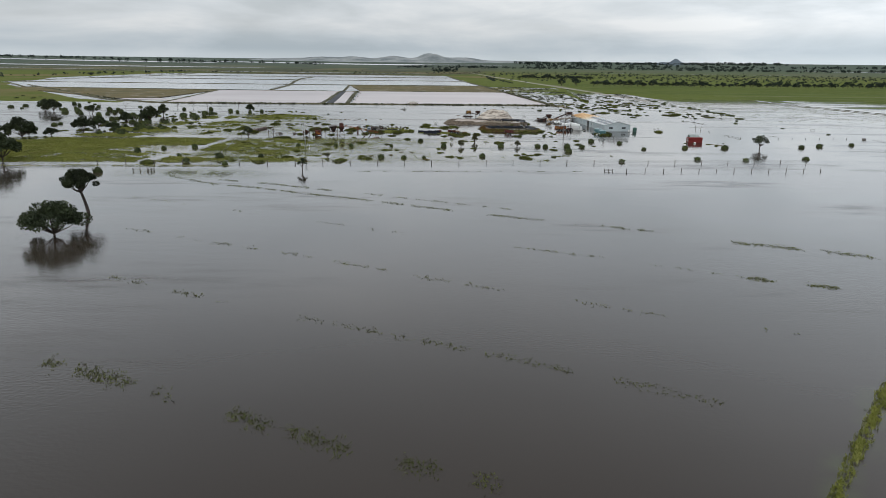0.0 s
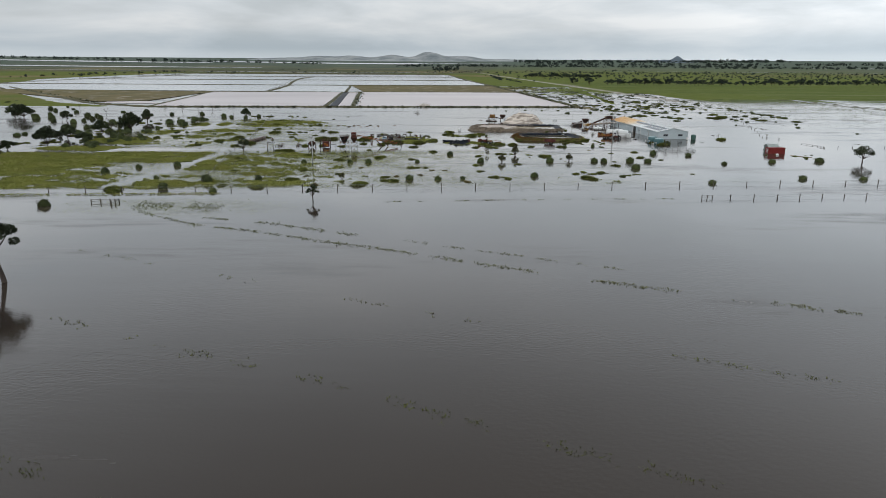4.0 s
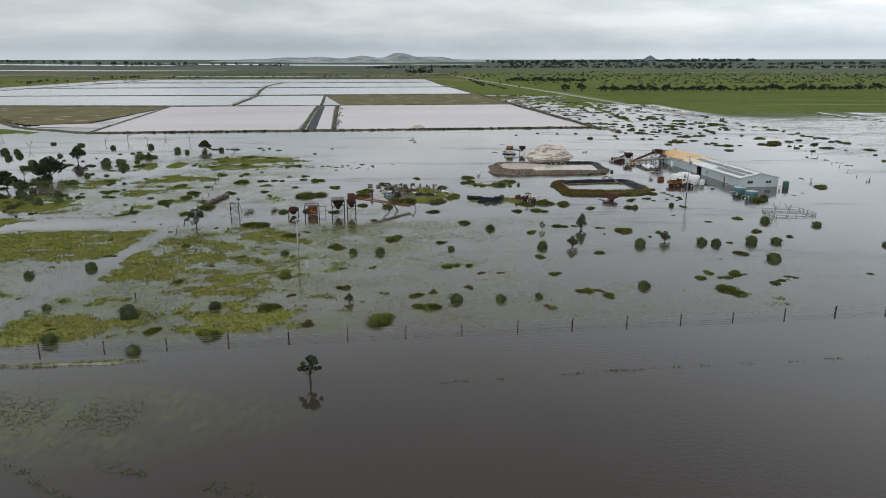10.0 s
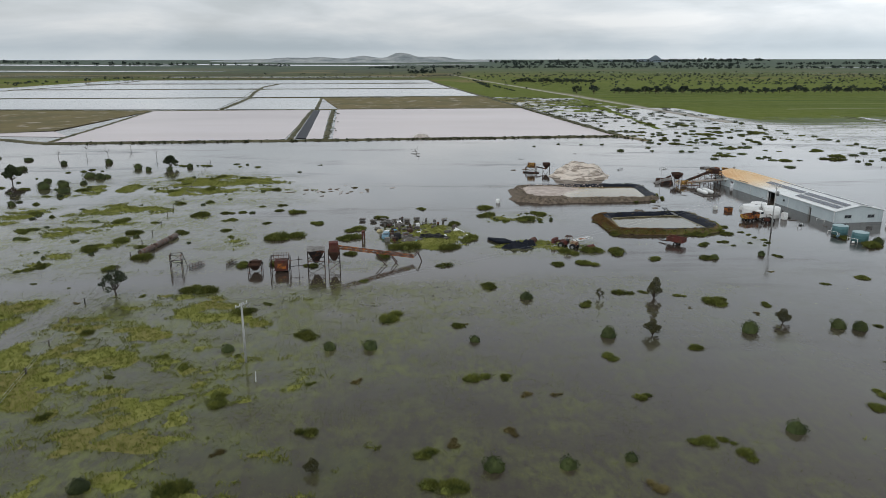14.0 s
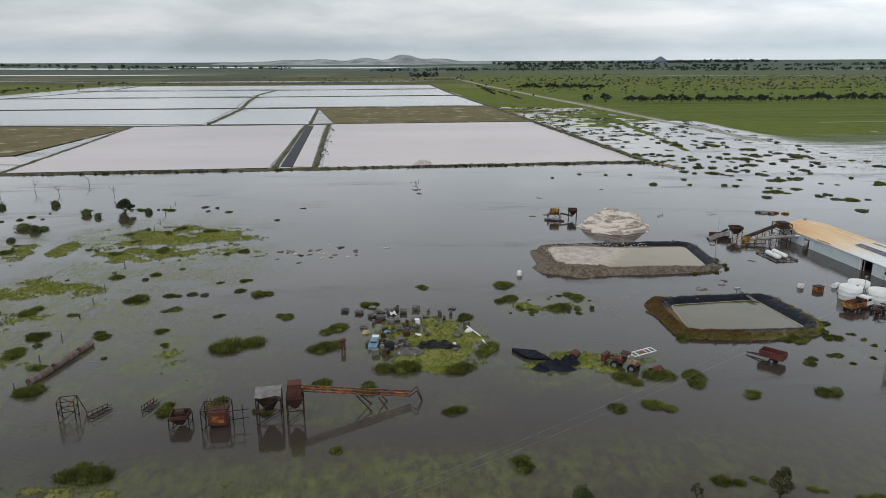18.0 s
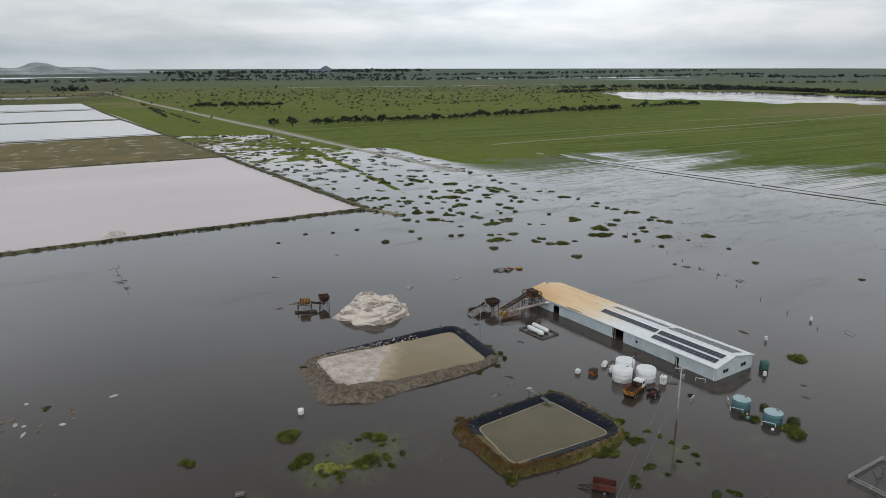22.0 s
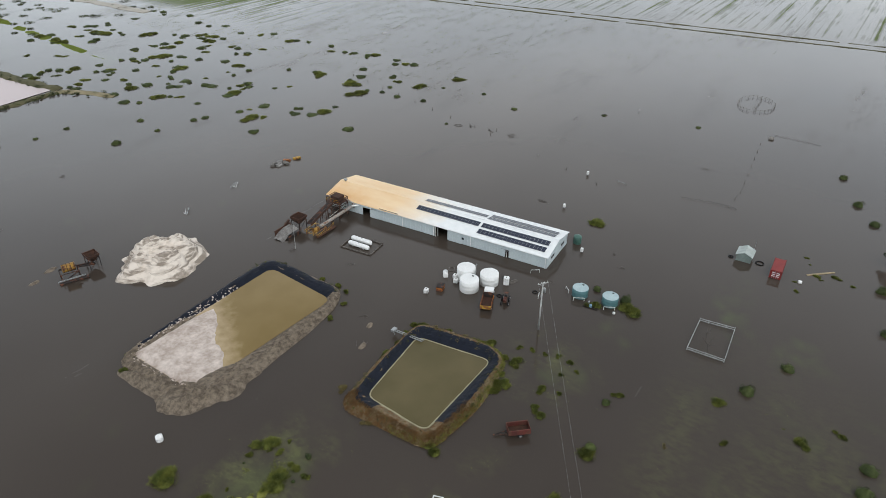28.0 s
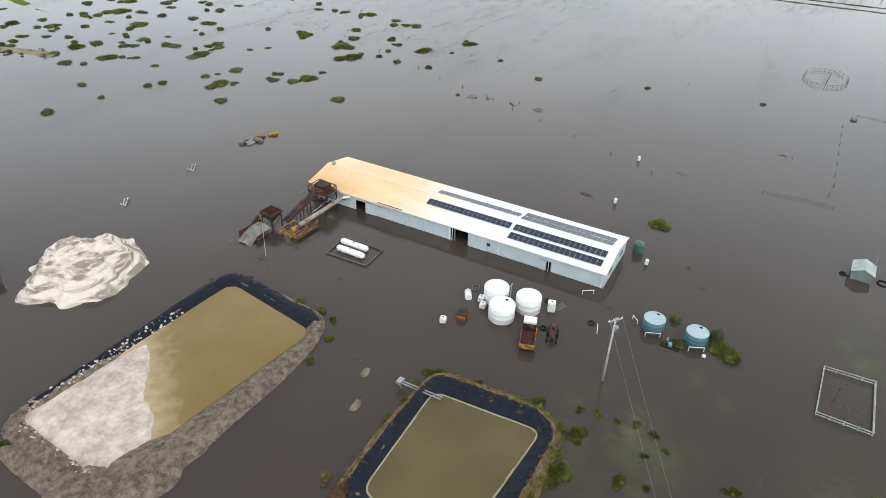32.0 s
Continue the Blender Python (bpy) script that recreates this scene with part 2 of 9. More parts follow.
M_PANEL = mat("solar_cell", (0.026, 0.033, 0.055), 0.25, dark=(0.02, 0.025, 0.045), scale=0.6, spec=0.5)
M_TYRE = M_BLACK
M_BLUE = mat("pale_blue_paint", (0.20, 0.33, 0.42), 0.5, scale=0.8)
M_JUNK = mat("junk_grey", (0.22, 0.205, 0.185), 0.8, dark=(0.065, 0.058, 0.052), scale=0.9, rnd=0.5)
M_BARK = mat("bark", (0.10, 0.08, 0.065), 0.95, dark=(0.045, 0.035, 0.03), scale=2.0, fine=9, bump=0.5)
M_LEAF = mat("gum_leaves", (0.050, 0.064, 0.024), 0.6, dark=(0.020, 0.029, 0.013), scale=0.35, fine=2.2, rnd=0.25, spec=0.25)
M_BRONZE = mat("bronze_leaves", (0.098, 0.092, 0.034), 0.65, dark=(0.034, 0.036, 0.014), scale=0.6, fine=3.0, spec=0.2)
M_SHRUB = mat("saltbush_leaves", (0.074, 0.090, 0.026), 0.7, dark=(0.024, 0.036, 0.012), scale=0.4, fine=2.5, rnd=0.3, spec=0.2)
M_SAMPH = mat("samphire_mound", (0.130, 0.138, 0.032), 0.75, dark=(0.030, 0.040, 0.011), scale=0.6, fine=3.0, bump=0.8, rnd=0.28, spec=0.2)
M_GRASS = mat("grass_blades", (0.255, 0.262, 0.058), 0.75, dark=(0.140, 0.162, 0.032), scale=0.11, fine=0.9, spec=0.2)
M_GRASSTIP = mat("drowned_grass_blades", (0.235, 0.245, 0.070), 0.75, dark=(0.135, 0.152, 0.040), scale=0.11, fine=0.9, spec=0.2)
M_STUBBLE = mat("crop_stubble", (0.20, 0.22, 0.060), 0.9, dark=(0.10, 0.115, 0.03), scale=0.2, fine=1.5, rnd=0.3)
M_DRYTUFT = mat("dry_tufts", (0.19, 0.155, 0.06), 0.85, dark=(0.10, 0.08, 0.03), scale=0.2, fine=2.0, rnd=0.2)
M_DEADGRASS = mat("dead_grass", (0.21, 0.115, 0.036), 0.9, dark=(0.085, 0.046, 0.018), scale=0.5, fine=3.0)
M_DEADWOOD = mat("dead_branches", (0.13, 0.115, 0.10), 0.9, dark=(0.06, 0.05, 0.045), scale=1.0)
M_HILL = mat("rocky_hill", (0.42, 0.43, 0.42), 0.95, dark=(0.16, 0.19, 0.20), scale=0.012, fine=0.045)
M_FARTREE = mat("far_woods", (0.035, 0.05, 0.038), 0.9, dark=(0.02, 0.03, 0.025), scale=0.02, fine=0.2, rnd=0.2)
M_TRACK = mat("sandy_track", (0.30, 0.25, 0.16), 0.95, dark=(0.16, 0.14, 0.075), scale=0.25, fine=1.5)
M_TUSSOCK = mat("tussock_grass", (0.180, 0.190, 0.042), 0.8, dark=(0.050, 0.068, 0.018), scale=0.7, fine=3.4, rnd=0.30, spec=0.15)
M_SALTBED = mat("raked_salt", (0.66, 0.57, 0.51), 0.75, dark=(0.36, 0.285, 0.235), scale=0.42, fine=1.6, bump=1.0)
M_SILT = mat("dried_silt", (0.34, 0.31, 0.20), 0.9, dark=(0.25, 0.22, 0.13), scale=0.6, fine=3.0)
M_SALTWHITE = mat("raw_salt", (0.72, 0.66, 0.61), 0.75, dark=(0.27, 0.225, 0.185), scale=0.20, fine=0.9, bump=0.8)
M_BAY = mat("dry_bay_soil", (0.19, 0.145, 0.055), 0.95, dark=(0.105, 0.095, 0.035), scale=0.03, fine=0.25, rust=(0.34, 0.29, 0.23), rust_amt=0.12)
M_HILLFAR = mat("far_hill", (0.125, 0.16, 0.19), 0.95, dark=(0.10, 0.13, 0.155), scale=0.01, fine=0.05)
M_TUBE = mat("grey_tube", (0.42, 0.40, 0.37), 0.6, dark=(0.28, 0.24, 0.2), scale=0.6, rust=(0.2, 0.1, 0.06), rust_amt=0.2)
M_TUBEDARK = mat("weathered_tube", (0.24, 0.20, 0.18), 0.7, dark=(0.11, 0.085, 0.075), scale=0.7, rust=(0.14, 0.07, 0.045), rust_amt=0.4)
M_YELLOWDRUM = mat("yellow_drum", (0.42, 0.24, 0.04), 0.6, dark=(0.25, 0.13, 0.03), scale=0.8, rust=(0.13, 0.06, 0.03), rust_amt=0.5)
M_TIN = mat("tin_sheet", (0.30, 0.285, 0.27), 0.6, 0.15, dark=(0.10, 0.09, 0.08), scale=0.7, fine=4)
M_TAN = mat("tan_paint", (0.40, 0.29, 0.18), 0.65, rust=(0.16, 0.07, 0.04), rust_amt=0.4, scale=0.8)
M_HUT = mat("hut_wall", (0.22, 0.27, 0.25), 0.7, scale=0.6)
M_ROOFPALE = mat("pale_roof", (0.45, 0.50, 0.47), 0.55, scale=0.6)
M_YELLOWPALE = mat("pale_tarp", (0.52, 0.44, 0.25), 0.8, scale=1.0)
M_SKY = mat("blue_tarp", (0.16, 0.36, 0.52), 0.6, scale=1.0)
M_PLANK = mat("pale_plank", (0.40, 0.31, 0.19), 0.85, scale=1.0)
M_PENRAIL = mat("pale_pipe", (0.42, 0.43, 0.42), 0.6, scale=1.0)
# ---------------------------------------------------------------- mesh helpers
def part(name, bm, material, parent=None, label=""):
    """Links a bmesh as one mesh object, under parent if given."""
    me = bpy.data.meshes.new(name)
    bm.to_mesh(me)
    bm.free()
    me.materials.append(material)
    ob = new(name, me)
    if parent:
        ob.parent = parent
    return tagged(ob, label)


def thing(name, label, category, x=0, y=0, z=0, turn=0, group="", kind=""):
    ob = new(name)
    ob.empty_display_size = 0.3
    ob.matrix_world = pose(x, y, z, 0, 0, turn)
    return tagged(ob, label, category, group, kind)


def sheet(name, verts, faces, material, parent=None, label="", smooth=False):
    me = bpy.data.meshes.new(name)
    me.from_pydata([tuple(map(float, v)) for v in verts], [], [tuple(map(int, q)) for q in faces])
    me.materials.append(material)
    if smooth:
        me.shade_smooth()
    ob = new(name, me)
    if parent:
        ob.parent = parent
    return tagged(ob, label)


def hash2(ix, iy, seed):
    n = (ix.astype(np.int64) * 374761393 + iy.astype(np.int64) * 668265263 + seed * 974711) & 0x7FFFFFFF
    n = ((n ^ (n >> 13)) * 1274126177) & 0x7FFFFFFF
    return ((n ^ (n >> 16)) & 0xFFFF) / 65535.0


def vnoise(x, y, seed=0):
    ix, iy = np.floor(x), np.floor(y)
    fx, fy = x - ix, y - iy
    fx, fy = fx * fx * (3 - 2 * fx), fy * fy * (3 - 2 * fy)
    a, b = hash2(ix, iy, seed), hash2(ix + 1, iy, seed)
    c, d = hash2(ix, iy + 1, seed), hash2(ix + 1, iy + 1, seed)
    return (a + (b - a) * fx) * (1 - fy) + (c + (d - c) * fx) * fy


def fbm(x, y, seed=0, octaves=4):
    s, a, t = 0, 0.5, 0
    for o in range(octaves):
        s = s + a * vnoise(x * 2**o, y * 2**o, seed + o)
        t += a
        a *= 0.55
    return s / t


def step(a, b, x):
    t = np.clip((x - a) / (b - a), 0, 1)
    return t * t * (3 - 2 * t)


def seg(x, y, ax, ay, bx, by):
    """Distance to a segment."""
    dx, dy = bx - ax, by - ay
    t = np.clip(((x - ax) * dx + (y - ay) * dy) / (dx * dx + dy * dy), 0, 1)
    return np.hypot(x - ax - t * dx, y - ay - t * dy)


def polydist(x, y, pts):
    d = 1e9
    for (ax, ay), (bx, by) in zip(pts[:-1], pts[1:]):
        d = np.minimum(d, seg(x, y, ax, ay, bx, by))
    return d


def blob(x, y, cx, cy, rx, ry, soft=0.3):
    """1 inside an ellipse, 0 outside."""
    return step(1 + soft, 1 - soft, np.hypot((x - cx) / rx, (y - cy) / ry))


# ---------------------------------------------------------------- the lie of the land
EAST_TRACK = [(84, 2250), (114, 1715), (138, 1405), (158, 1115), (173, 950), (180, 838), (188, 748), (195, 665), (196, 636)]
FIELD_TRACK = [(292, 756), (304, 653), (313, 570), (324, 482), (348, 316), (375, 150)]
FARM_TRACK = [(304, 757), (786, 795), (1250, 830)]
SLANT = 0.075                                    # fences, road and ponds run a little north of east


def field_edge(y):
    return np.interp(y, [150, 316, 482, 570, 653, 756, 800], [381, 354, 330, 319, 310, 300, 168])


def crop_dry(x, y):
    """How far the crop in the eastern field stands clear of the flood."""
    e = x - field_edge(y) - 5 - 0.62 * np.maximum(0, 560 - y) + 260 * step(640, 730, y)
    return step(-30, 240, e + 150 * (fbm(x / 120, (y - 0.083 * x) / 16, 66) - 0.5))


def height(x, y):
    """Ground level in metres over the flood's surface, and the weights of dry grass and bare soil."""
    v = y - SLANT * x
    n1 = fbm(x / 40, y / 26, 5)
    n2 = fbm(x / 11, y / 7, 9)
    n3 = fbm(x / 3.4, y / 2.5, 21, 3)
    mix = 0.34 * n1 + 0.36 * n2 + 0.30 * n3
    zone = step(200, 215, v) * step(470, 440, v) * step(130, 90, x)
    h = -0.62 + (0.5 + 1.1 * zone) * (mix - 0.5)
    # grassy paddock behind the roadside fence, drowning eastwards
    south = step(215, 221, v) * step(298, 290, v)
    west = step(-20, -70, x) * step(-190, -150, x)
    h += south * (0.22 + 0.44 * west - 0.25 * blob(x, y, -104, 250, 20, 12, 0.5))
    h -= 0.6 * south * np.exp(-(seg(x, y, -92, 214, -83, 283) / 2.0) ** 2)
    # marshy ground round the old machines and the north-west flats
    h += 0.46 * step(302, 308, v) * step(352, 340, v) * step(-50, -62, x) * step(-150, -120, x)
    h += 0.61 * blob(x, y, -95, 404, 35, 27, 0.45) + 0.57 * blob(x, y, -113, 356, 32, 20, 0.4) + 0.45 * blob(x, y, -128, 392, 12, 14, 0.4)
    h -= 0.7 * np.exp(-(polydist(x, y, [(-125, 350), (-118, 375), (-128, 420), (-110, 440)]) / 2.2) ** 2)
    h += 0.70 * blob(x, y, -139, 293, 19, 6.5, 0.4) * (0.5 + n1) + 0.62 * blob(x, y, -138, 322, 15, 13, 0.5) * (0.4 + n2)
    for cx, cy, rx, ry, up in ((-20, 331, 12, 13, 0.72), (-16, 320, 8, 5, 0.42), (6, 318, 14, 6, 0.64), (6, 347, 12, 6, 0.46), (-30, 306, 9, 3, 0.45), (60, 318, 10, 6, 0.35), (74, 312, 6, 6, 0.3)):
        h += up * blob(x, y, cx, cy, rx, ry, 0.5)
    h += 0.35 * blob(x, y, -49, 388, 16, 8, 0.6)
    # roadside verge
    h += 0.75 * np.exp(-((v - 210.3) / 1.1) ** 2) * step(-52, -64, x)
    h += 0.30 * np.exp(-((v - 200.0) / 0.8) ** 2) * step(-15, -5, x)
    h += 0.42 * blob(x, y, -66, 190, 16, 7, 0.6)
    h += 0.72 * np.exp(-(seg(x, y, 36.5, 31, 57, 55.5) / 1.0) ** 2)
    # fields in the north-east; furrows run out under the flood
    edge = field_edge(y)
    east = step(-3, 8, x - edge)
    crop = crop_dry(x, y)
    h = h * (1 - east) + east * (-0.30 + 0.75 * crop + 0.25 * (n1 - 0.5))
    wild = step(-4, 20, x - np.interp(y, [600, 640, 690, 765, 850, 950, 1115, 1405, 1715], [230, 212, 206, 205, 194, 182, 167, 147, 122]))
    h += (1 - east) * wild * ((0.90 + 0.5 * (n2 - 0.5)) * step(590, 720, y + 60 * (n1 - 0.5) + 30 * (n2 - 0.5) - 0.12 * np.maximum(0, x - 215)) + 0.2 * step(540, 600, y))
    # saltbush flats between the ponds and the track
    corr = step(92, 100, x + 0.08 * (y - 555)) * step(210, 170, x) * step(430, 560, y)
    h += corr * (0.18 + 0.50 * step(560, 860, y) + 0.9 * (mix - 0.5) * step(520, 640, y))
    h += 0.55 * np.exp(-(polydist(x, y, [(129, 570), (138, 664), (144, 748), (150, 828), (165, 930)]) / 3.0) ** 2) * (0.4 + 1.2 * n2)
    # land beyond the ponds and west of them
    h += 1.1 * step(1725, 1760, y) * (1 - step(10, 4, np.abs(y - 1975 + 0.03 * x) - 14) * step(40, 20, x))
    h += 0.8 * step(-20, 20, x - np.interp(y, [990, 1230, 1720], [66, 44, 14])) * step(960, 1000, y)
    h += 0.95 * step(0, -40, x - np.interp(y, [480, 535, 572, 859, 1200], [-190, -212, -275, -512, -640])) * step(480, 560, y)
    # lakes far out
    h -= 2.4 * blob(x + 260 * (fbm(x / 150, y / 150, 83) - 0.5), y + 260 * (fbm(x / 120, y / 160, 84) - 0.5), 1330, 1330, 290, 330, 0.25) + 2.2 * blob(x, y, 2420, 920, 420, 110, 0.2)
    h -= 2.4 * blob(x, y, -1500, 2900, 900, 130, 0.2) + 2.2 * blob(x, y, -700, 3600, 600, 60, 0.2)
    tr = np.exp(-(polydist(x, y, EAST_TRACK) / 4.5) ** 2) + 0.7 * np.exp(-(polydist(x, y, FARM_TRACK) / 2.0) ** 2)
    tr = np.clip(tr, 0, 1)
    h = h * (1 - 0.92 * tr) + tr * (0.10 + 0.2 * (n2 - 0.5))
    # the plain rises a little towards the skyline
    r = np.hypot(x - 60, y - 250)
    h += 43.0 * step(2300, 4850, r)
    wedge = np.interp(y, [535, 572, 800, 960, 1450, 1720], [-212, -275, -470, -600, -570, -600])
    edge2 = np.interp(y, [554, 786, 992, 1718], [93, 75, 62, 9])
    inside = step(-4, 4, x - wedge) * step(4, -2, x - edge2) * step(-2, 6, v - 547) * step(1722, 1716, y)
    h = h * (1 - inside) - 0.6 * inside
    dry = step(0.54, 0.68, fbm(x / 190, y / 110, 31)) * step(450, 800, y) * (1 - step(60, 160, x) * step(1750, 1350, y)) * (1 - 0.5 * step(60, 160, x))
    dry = np.clip(dry + 0.6 * step(0.5, 0.62, fbm(x / 8, y / 6, 44)) * south, 0, 1)
    bare = np.clip(tr + 0.8 * np.exp(-((v - 210.0) / 0.9) ** 2) * step(-52, -64, x) + 0.7 * blob(x, y, -49, 388, 16, 8, 0.6), 0, 1)
    dry = np.maximum(dry, blob(x, y, 1180, 880, 330, 120, 0.3) * 0.7)
    dry = np.maximum(dry, blob(x, y, 2650, 1330, 700, 90, 0.3) * 0.9)
    h -= 0.35 * np.exp(-(polydist(x, y, FIELD_TRACK) / 3.2) ** 2) * (h > -0.4)
    return h, dry, bare


def lines(*runs):
    out = []
    for a, b, d in runs:
        out.extend(np.arange(a, b, d))
    return np.array(out)


def spread(edge, far, first, ratio):
    out, p, d = [], edge, first
    while p < far:
        out.append(p)
        p += d
        d *= ratio
    return out + [far]


gx = np.concatenate([-np.array(spread(430, 4900, 6, 1.06))[::-1], lines((-424, -170, 4), (-170, 100, 1.25), (100, 420, 3)), np.array(spread(424, 4900, 6, 1.06))])
gy = np.concatenate([-np.array(spread(60, 4600, 8, 1.09))[::-1], lines((-55, 205, 2), (205, 440, 1.25), (440, 1000, 3)), np.array(spread(1000, 5000, 6, 1.035))])
GX, GY = np.meshgrid(gx, gy)
GH, G_DRY, G_BARE = height(GX, GY)


def grid_mesh(name, x, y, z, material):
    ny, nx = x.shape
    me = bpy.data.meshes.new(name)
    co = np.stack([x, y, z], -1).reshape(-1, 3).astype(np.float32)
    i = (np.arange(ny - 1)[:, None] * nx + np.arange(nx - 1)[None]).ravel()
    quads = np.stack([i, i + 1, i + nx + 1, i + nx], -1).astype(np.int32)
    me.vertices.add(len(co))
    me.vertices.foreach_set("co", co.ravel())
    me.loops.add(quads.size)
    me.loops.foreach_set("vertex_index", quads.ravel())
    me.polygons.add(len(quads))
    me.polygons.foreach_set("loop_start", np.arange(0, quads.size, 4, dtype=np.int32))
    me.update()
    me.materials.append(material)
    me.shade_smooth()
    return me


def add_attr(me, name, values):
    at = me.attributes.new(name, "FLOAT", "POINT")
    at.data.foreach_set("value", np.ascontiguousarray(values, np.float32).ravel())


class Nodes:
    """Short hand for building a material's node tree."""

    def __init__(self, name):
        self.m = bpy.data.materials.new(name)
        self.m.use_nodes = True
        self.t = self.m.node_tree
        self.b = self.t.nodes["Principled BSDF"]
        self.geo = self.t.nodes.new("ShaderNodeNewGeometry")

    def put(self, node, i, v):
        if isinstance(v, (int, float)):
            node.inputs[i].default_value = v
        elif isinstance(v, tuple):
            node.inputs[i].default_value = (*v, 1)
        else:
            self.t.links.new(v, node.inputs[i])

    def noise(self, scale, detail=5, stretch=None, rough=0.5):
        n = self.t.nodes.new("ShaderNodeTexNoise")
        n.inputs["Scale"].default_value, n.inputs["Detail"].default_value, n.inputs["Roughness"].default_value = scale, detail, rough
        src = self.geo.outputs["Position"]
        if stretch:
            mp = self.t.nodes.new("ShaderNodeMapping")
            mp.inputs["Rotation"].default_value = (0, 0, stretch[2] if len(stretch) > 2 else 0)
            mp.inputs["Scale"].default_value = (stretch[0], stretch[1], 1)
            self.t.links.new(src, mp.inputs[0])
            src = mp.outputs[0]
        self.t.links.new(src, n.inputs["Vector"])
        return n.outputs["Fac"]

    def attr(self, name):
        n = self.t.nodes.new("ShaderNodeAttribute")
        n.attribute_name = name
        return n.outputs["Fac"]

    def mix(self, f, a, b):
        n = self.t.nodes.new("ShaderNodeMixRGB")
        for i, v in enumerate((f, a, b)):
            self.put(n, i, v)
        return n.outputs[0]

    def ramp(self, f, lo, hi, a=0.0, b=1.0):
        n = self.t.nodes.new("ShaderNodeMapRange")
        for k, v in (("From Min", lo), ("From Max", hi), ("To Min", a), ("To Max", b)):
            n.inputs[k].default_value = v
        self.t.links.new(f, n.inputs["Value"])
        return n.outputs[0]

    def math(self, op, a, b):
        n = self.t.nodes.new("ShaderNodeMath")
        n.operation = op
        self.put(n, 0, a)
        self.put(n, 1, b)
        return n.outputs[0]

    def bump(self, h, strength, dist):
        n = self.t.nodes.new("ShaderNodeBump")
        n.inputs["Strength"].default_value, n.inputs["Distance"].default_value = strength, dist
        self.t.links.new(h, n.inputs["Height"])
        self.t.links.new(n.outputs[0], self.b.inputs["Normal"])


# land: green pasture, dry grass, bare tracks
g = Nodes("pasture")
c = g.mix(g.ramp(g.noise(0.006, 4), 0.35, 0.65), (0.086, 0.114, 0.010), (0.118, 0.148, 0.016))
c = g.mix(g.ramp(g.noise(0.09, 6), 0.4, 0.62), c, (0.130, 0.156, 0.032))
c = g.mix(g.ramp(g.noise(0.9, 4), 0.55, 0.75, 0, 0.45), c, (0.055, 0.075, 0.018))
c = g.mix(g.math("MULTIPLY", g.attr("field"), g.ramp(g.noise(0.16, 4, (0.03, 1.0, -0.083)), 0.5, 0.66)), c, (0.052, 0.090, 0.012))
c = g.mix(g.math("MULTIPLY", g.attr("field"), g.ramp(g.noise(0.10, 3, (0.02, 1.0, -0.083)), 0.62, 0.68, 0, 0.7)), c, (0.19, 0.21, 0.10))
marsh = g.mix(g.ramp(g.noise(0.16, 5), 0.35, 0.65), (0.175, 0.188, 0.040), (0.245, 0.240, 0.072))
marsh = g.mix(g.ramp(g.noise(1.3, 5), 0.52, 0.72, 0, 0.5), marsh, (0.095, 0.108, 0.028))
c = g.mix(g.attr("marsh"), c, marsh)
heath = g.mix(g.ramp(g.noise(0.05, 6), 0.40, 0.62), (0.060, 0.058, 0.030), (0.105, 0.104, 0.056))
c = g.mix(g.attr("heath"), c, heath)
c = g.mix(g.attr("dry"), c, (0.185, 0.150, 0.062))
c = g.mix(g.ramp(g.noise(0.35, 6), 0.62, 0.74, 0, 0.5), c, (0.21, 0.185, 0.085))
c = g.mix(g.attr("bare"), c, (0.40, 0.36, 0.31))
# distance haze painted into the ground colour: far land turns blue-grey green
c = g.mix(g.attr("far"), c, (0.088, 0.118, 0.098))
g.t.links.new(c, g.b.inputs["Base Color"])
g.b.inputs["Roughness"].default_value = 0.95
g.b.inputs["Specular IOR Level"].default_value = 0.1
g.bump(g.noise(1.6, 4), 0.8, 0.25)
M_LAND = g.m

# flood water: brown silt with ripples in drifts, tinted by drowned grass where shallow
g = Nodes("flood_water")
c = g.mix(g.ramp(g.noise(0.012, 3), 0.35, 0.65), (0.0455, 0.0352, 0.0280), (0.0570, 0.0452, 0.0360))
sh = g.math("MULTIPLY", g.attr("shallow"), g.ramp(g.noise(0.22, 6), 0.32, 0.62))
c = g.mix(sh, c, (0.070, 0.078, 0.034))
wd = g.math("MULTIPLY", g.attr("weed"), g.ramp(g.noise(0.13, 6), 0.40, 0.58, 0.30, 1.0))
wd = g.math("MULTIPLY", wd, g.ramp(g.noise(0.6, 7, (1.3, 0.7), 0.62), 0.38, 0.60, 0.12, 1.0))
c = g.mix(wd, c, (0.150, 0.160, 0.062))
stripe = g.math("ADD", g.math("MULTIPLY", g.noise(0.42, 3, (0.02, 1.0, -0.083)), 0.62), g.math("MULTIPLY", g.noise(0.09, 7, (0.35, 1.0, -0.083), 0.62), 0.38))
stripe = g.math("ADD", stripe, g.math("MULTIPLY", g.attr("crop"), 0.55))
stripe = g.ramp(stripe, 0.52, 0.66)
stripe = g.math("MULTIPLY", stripe, g.attr("east"))
c = g.mix(stripe, c, (0.074, 0.100, 0.018))
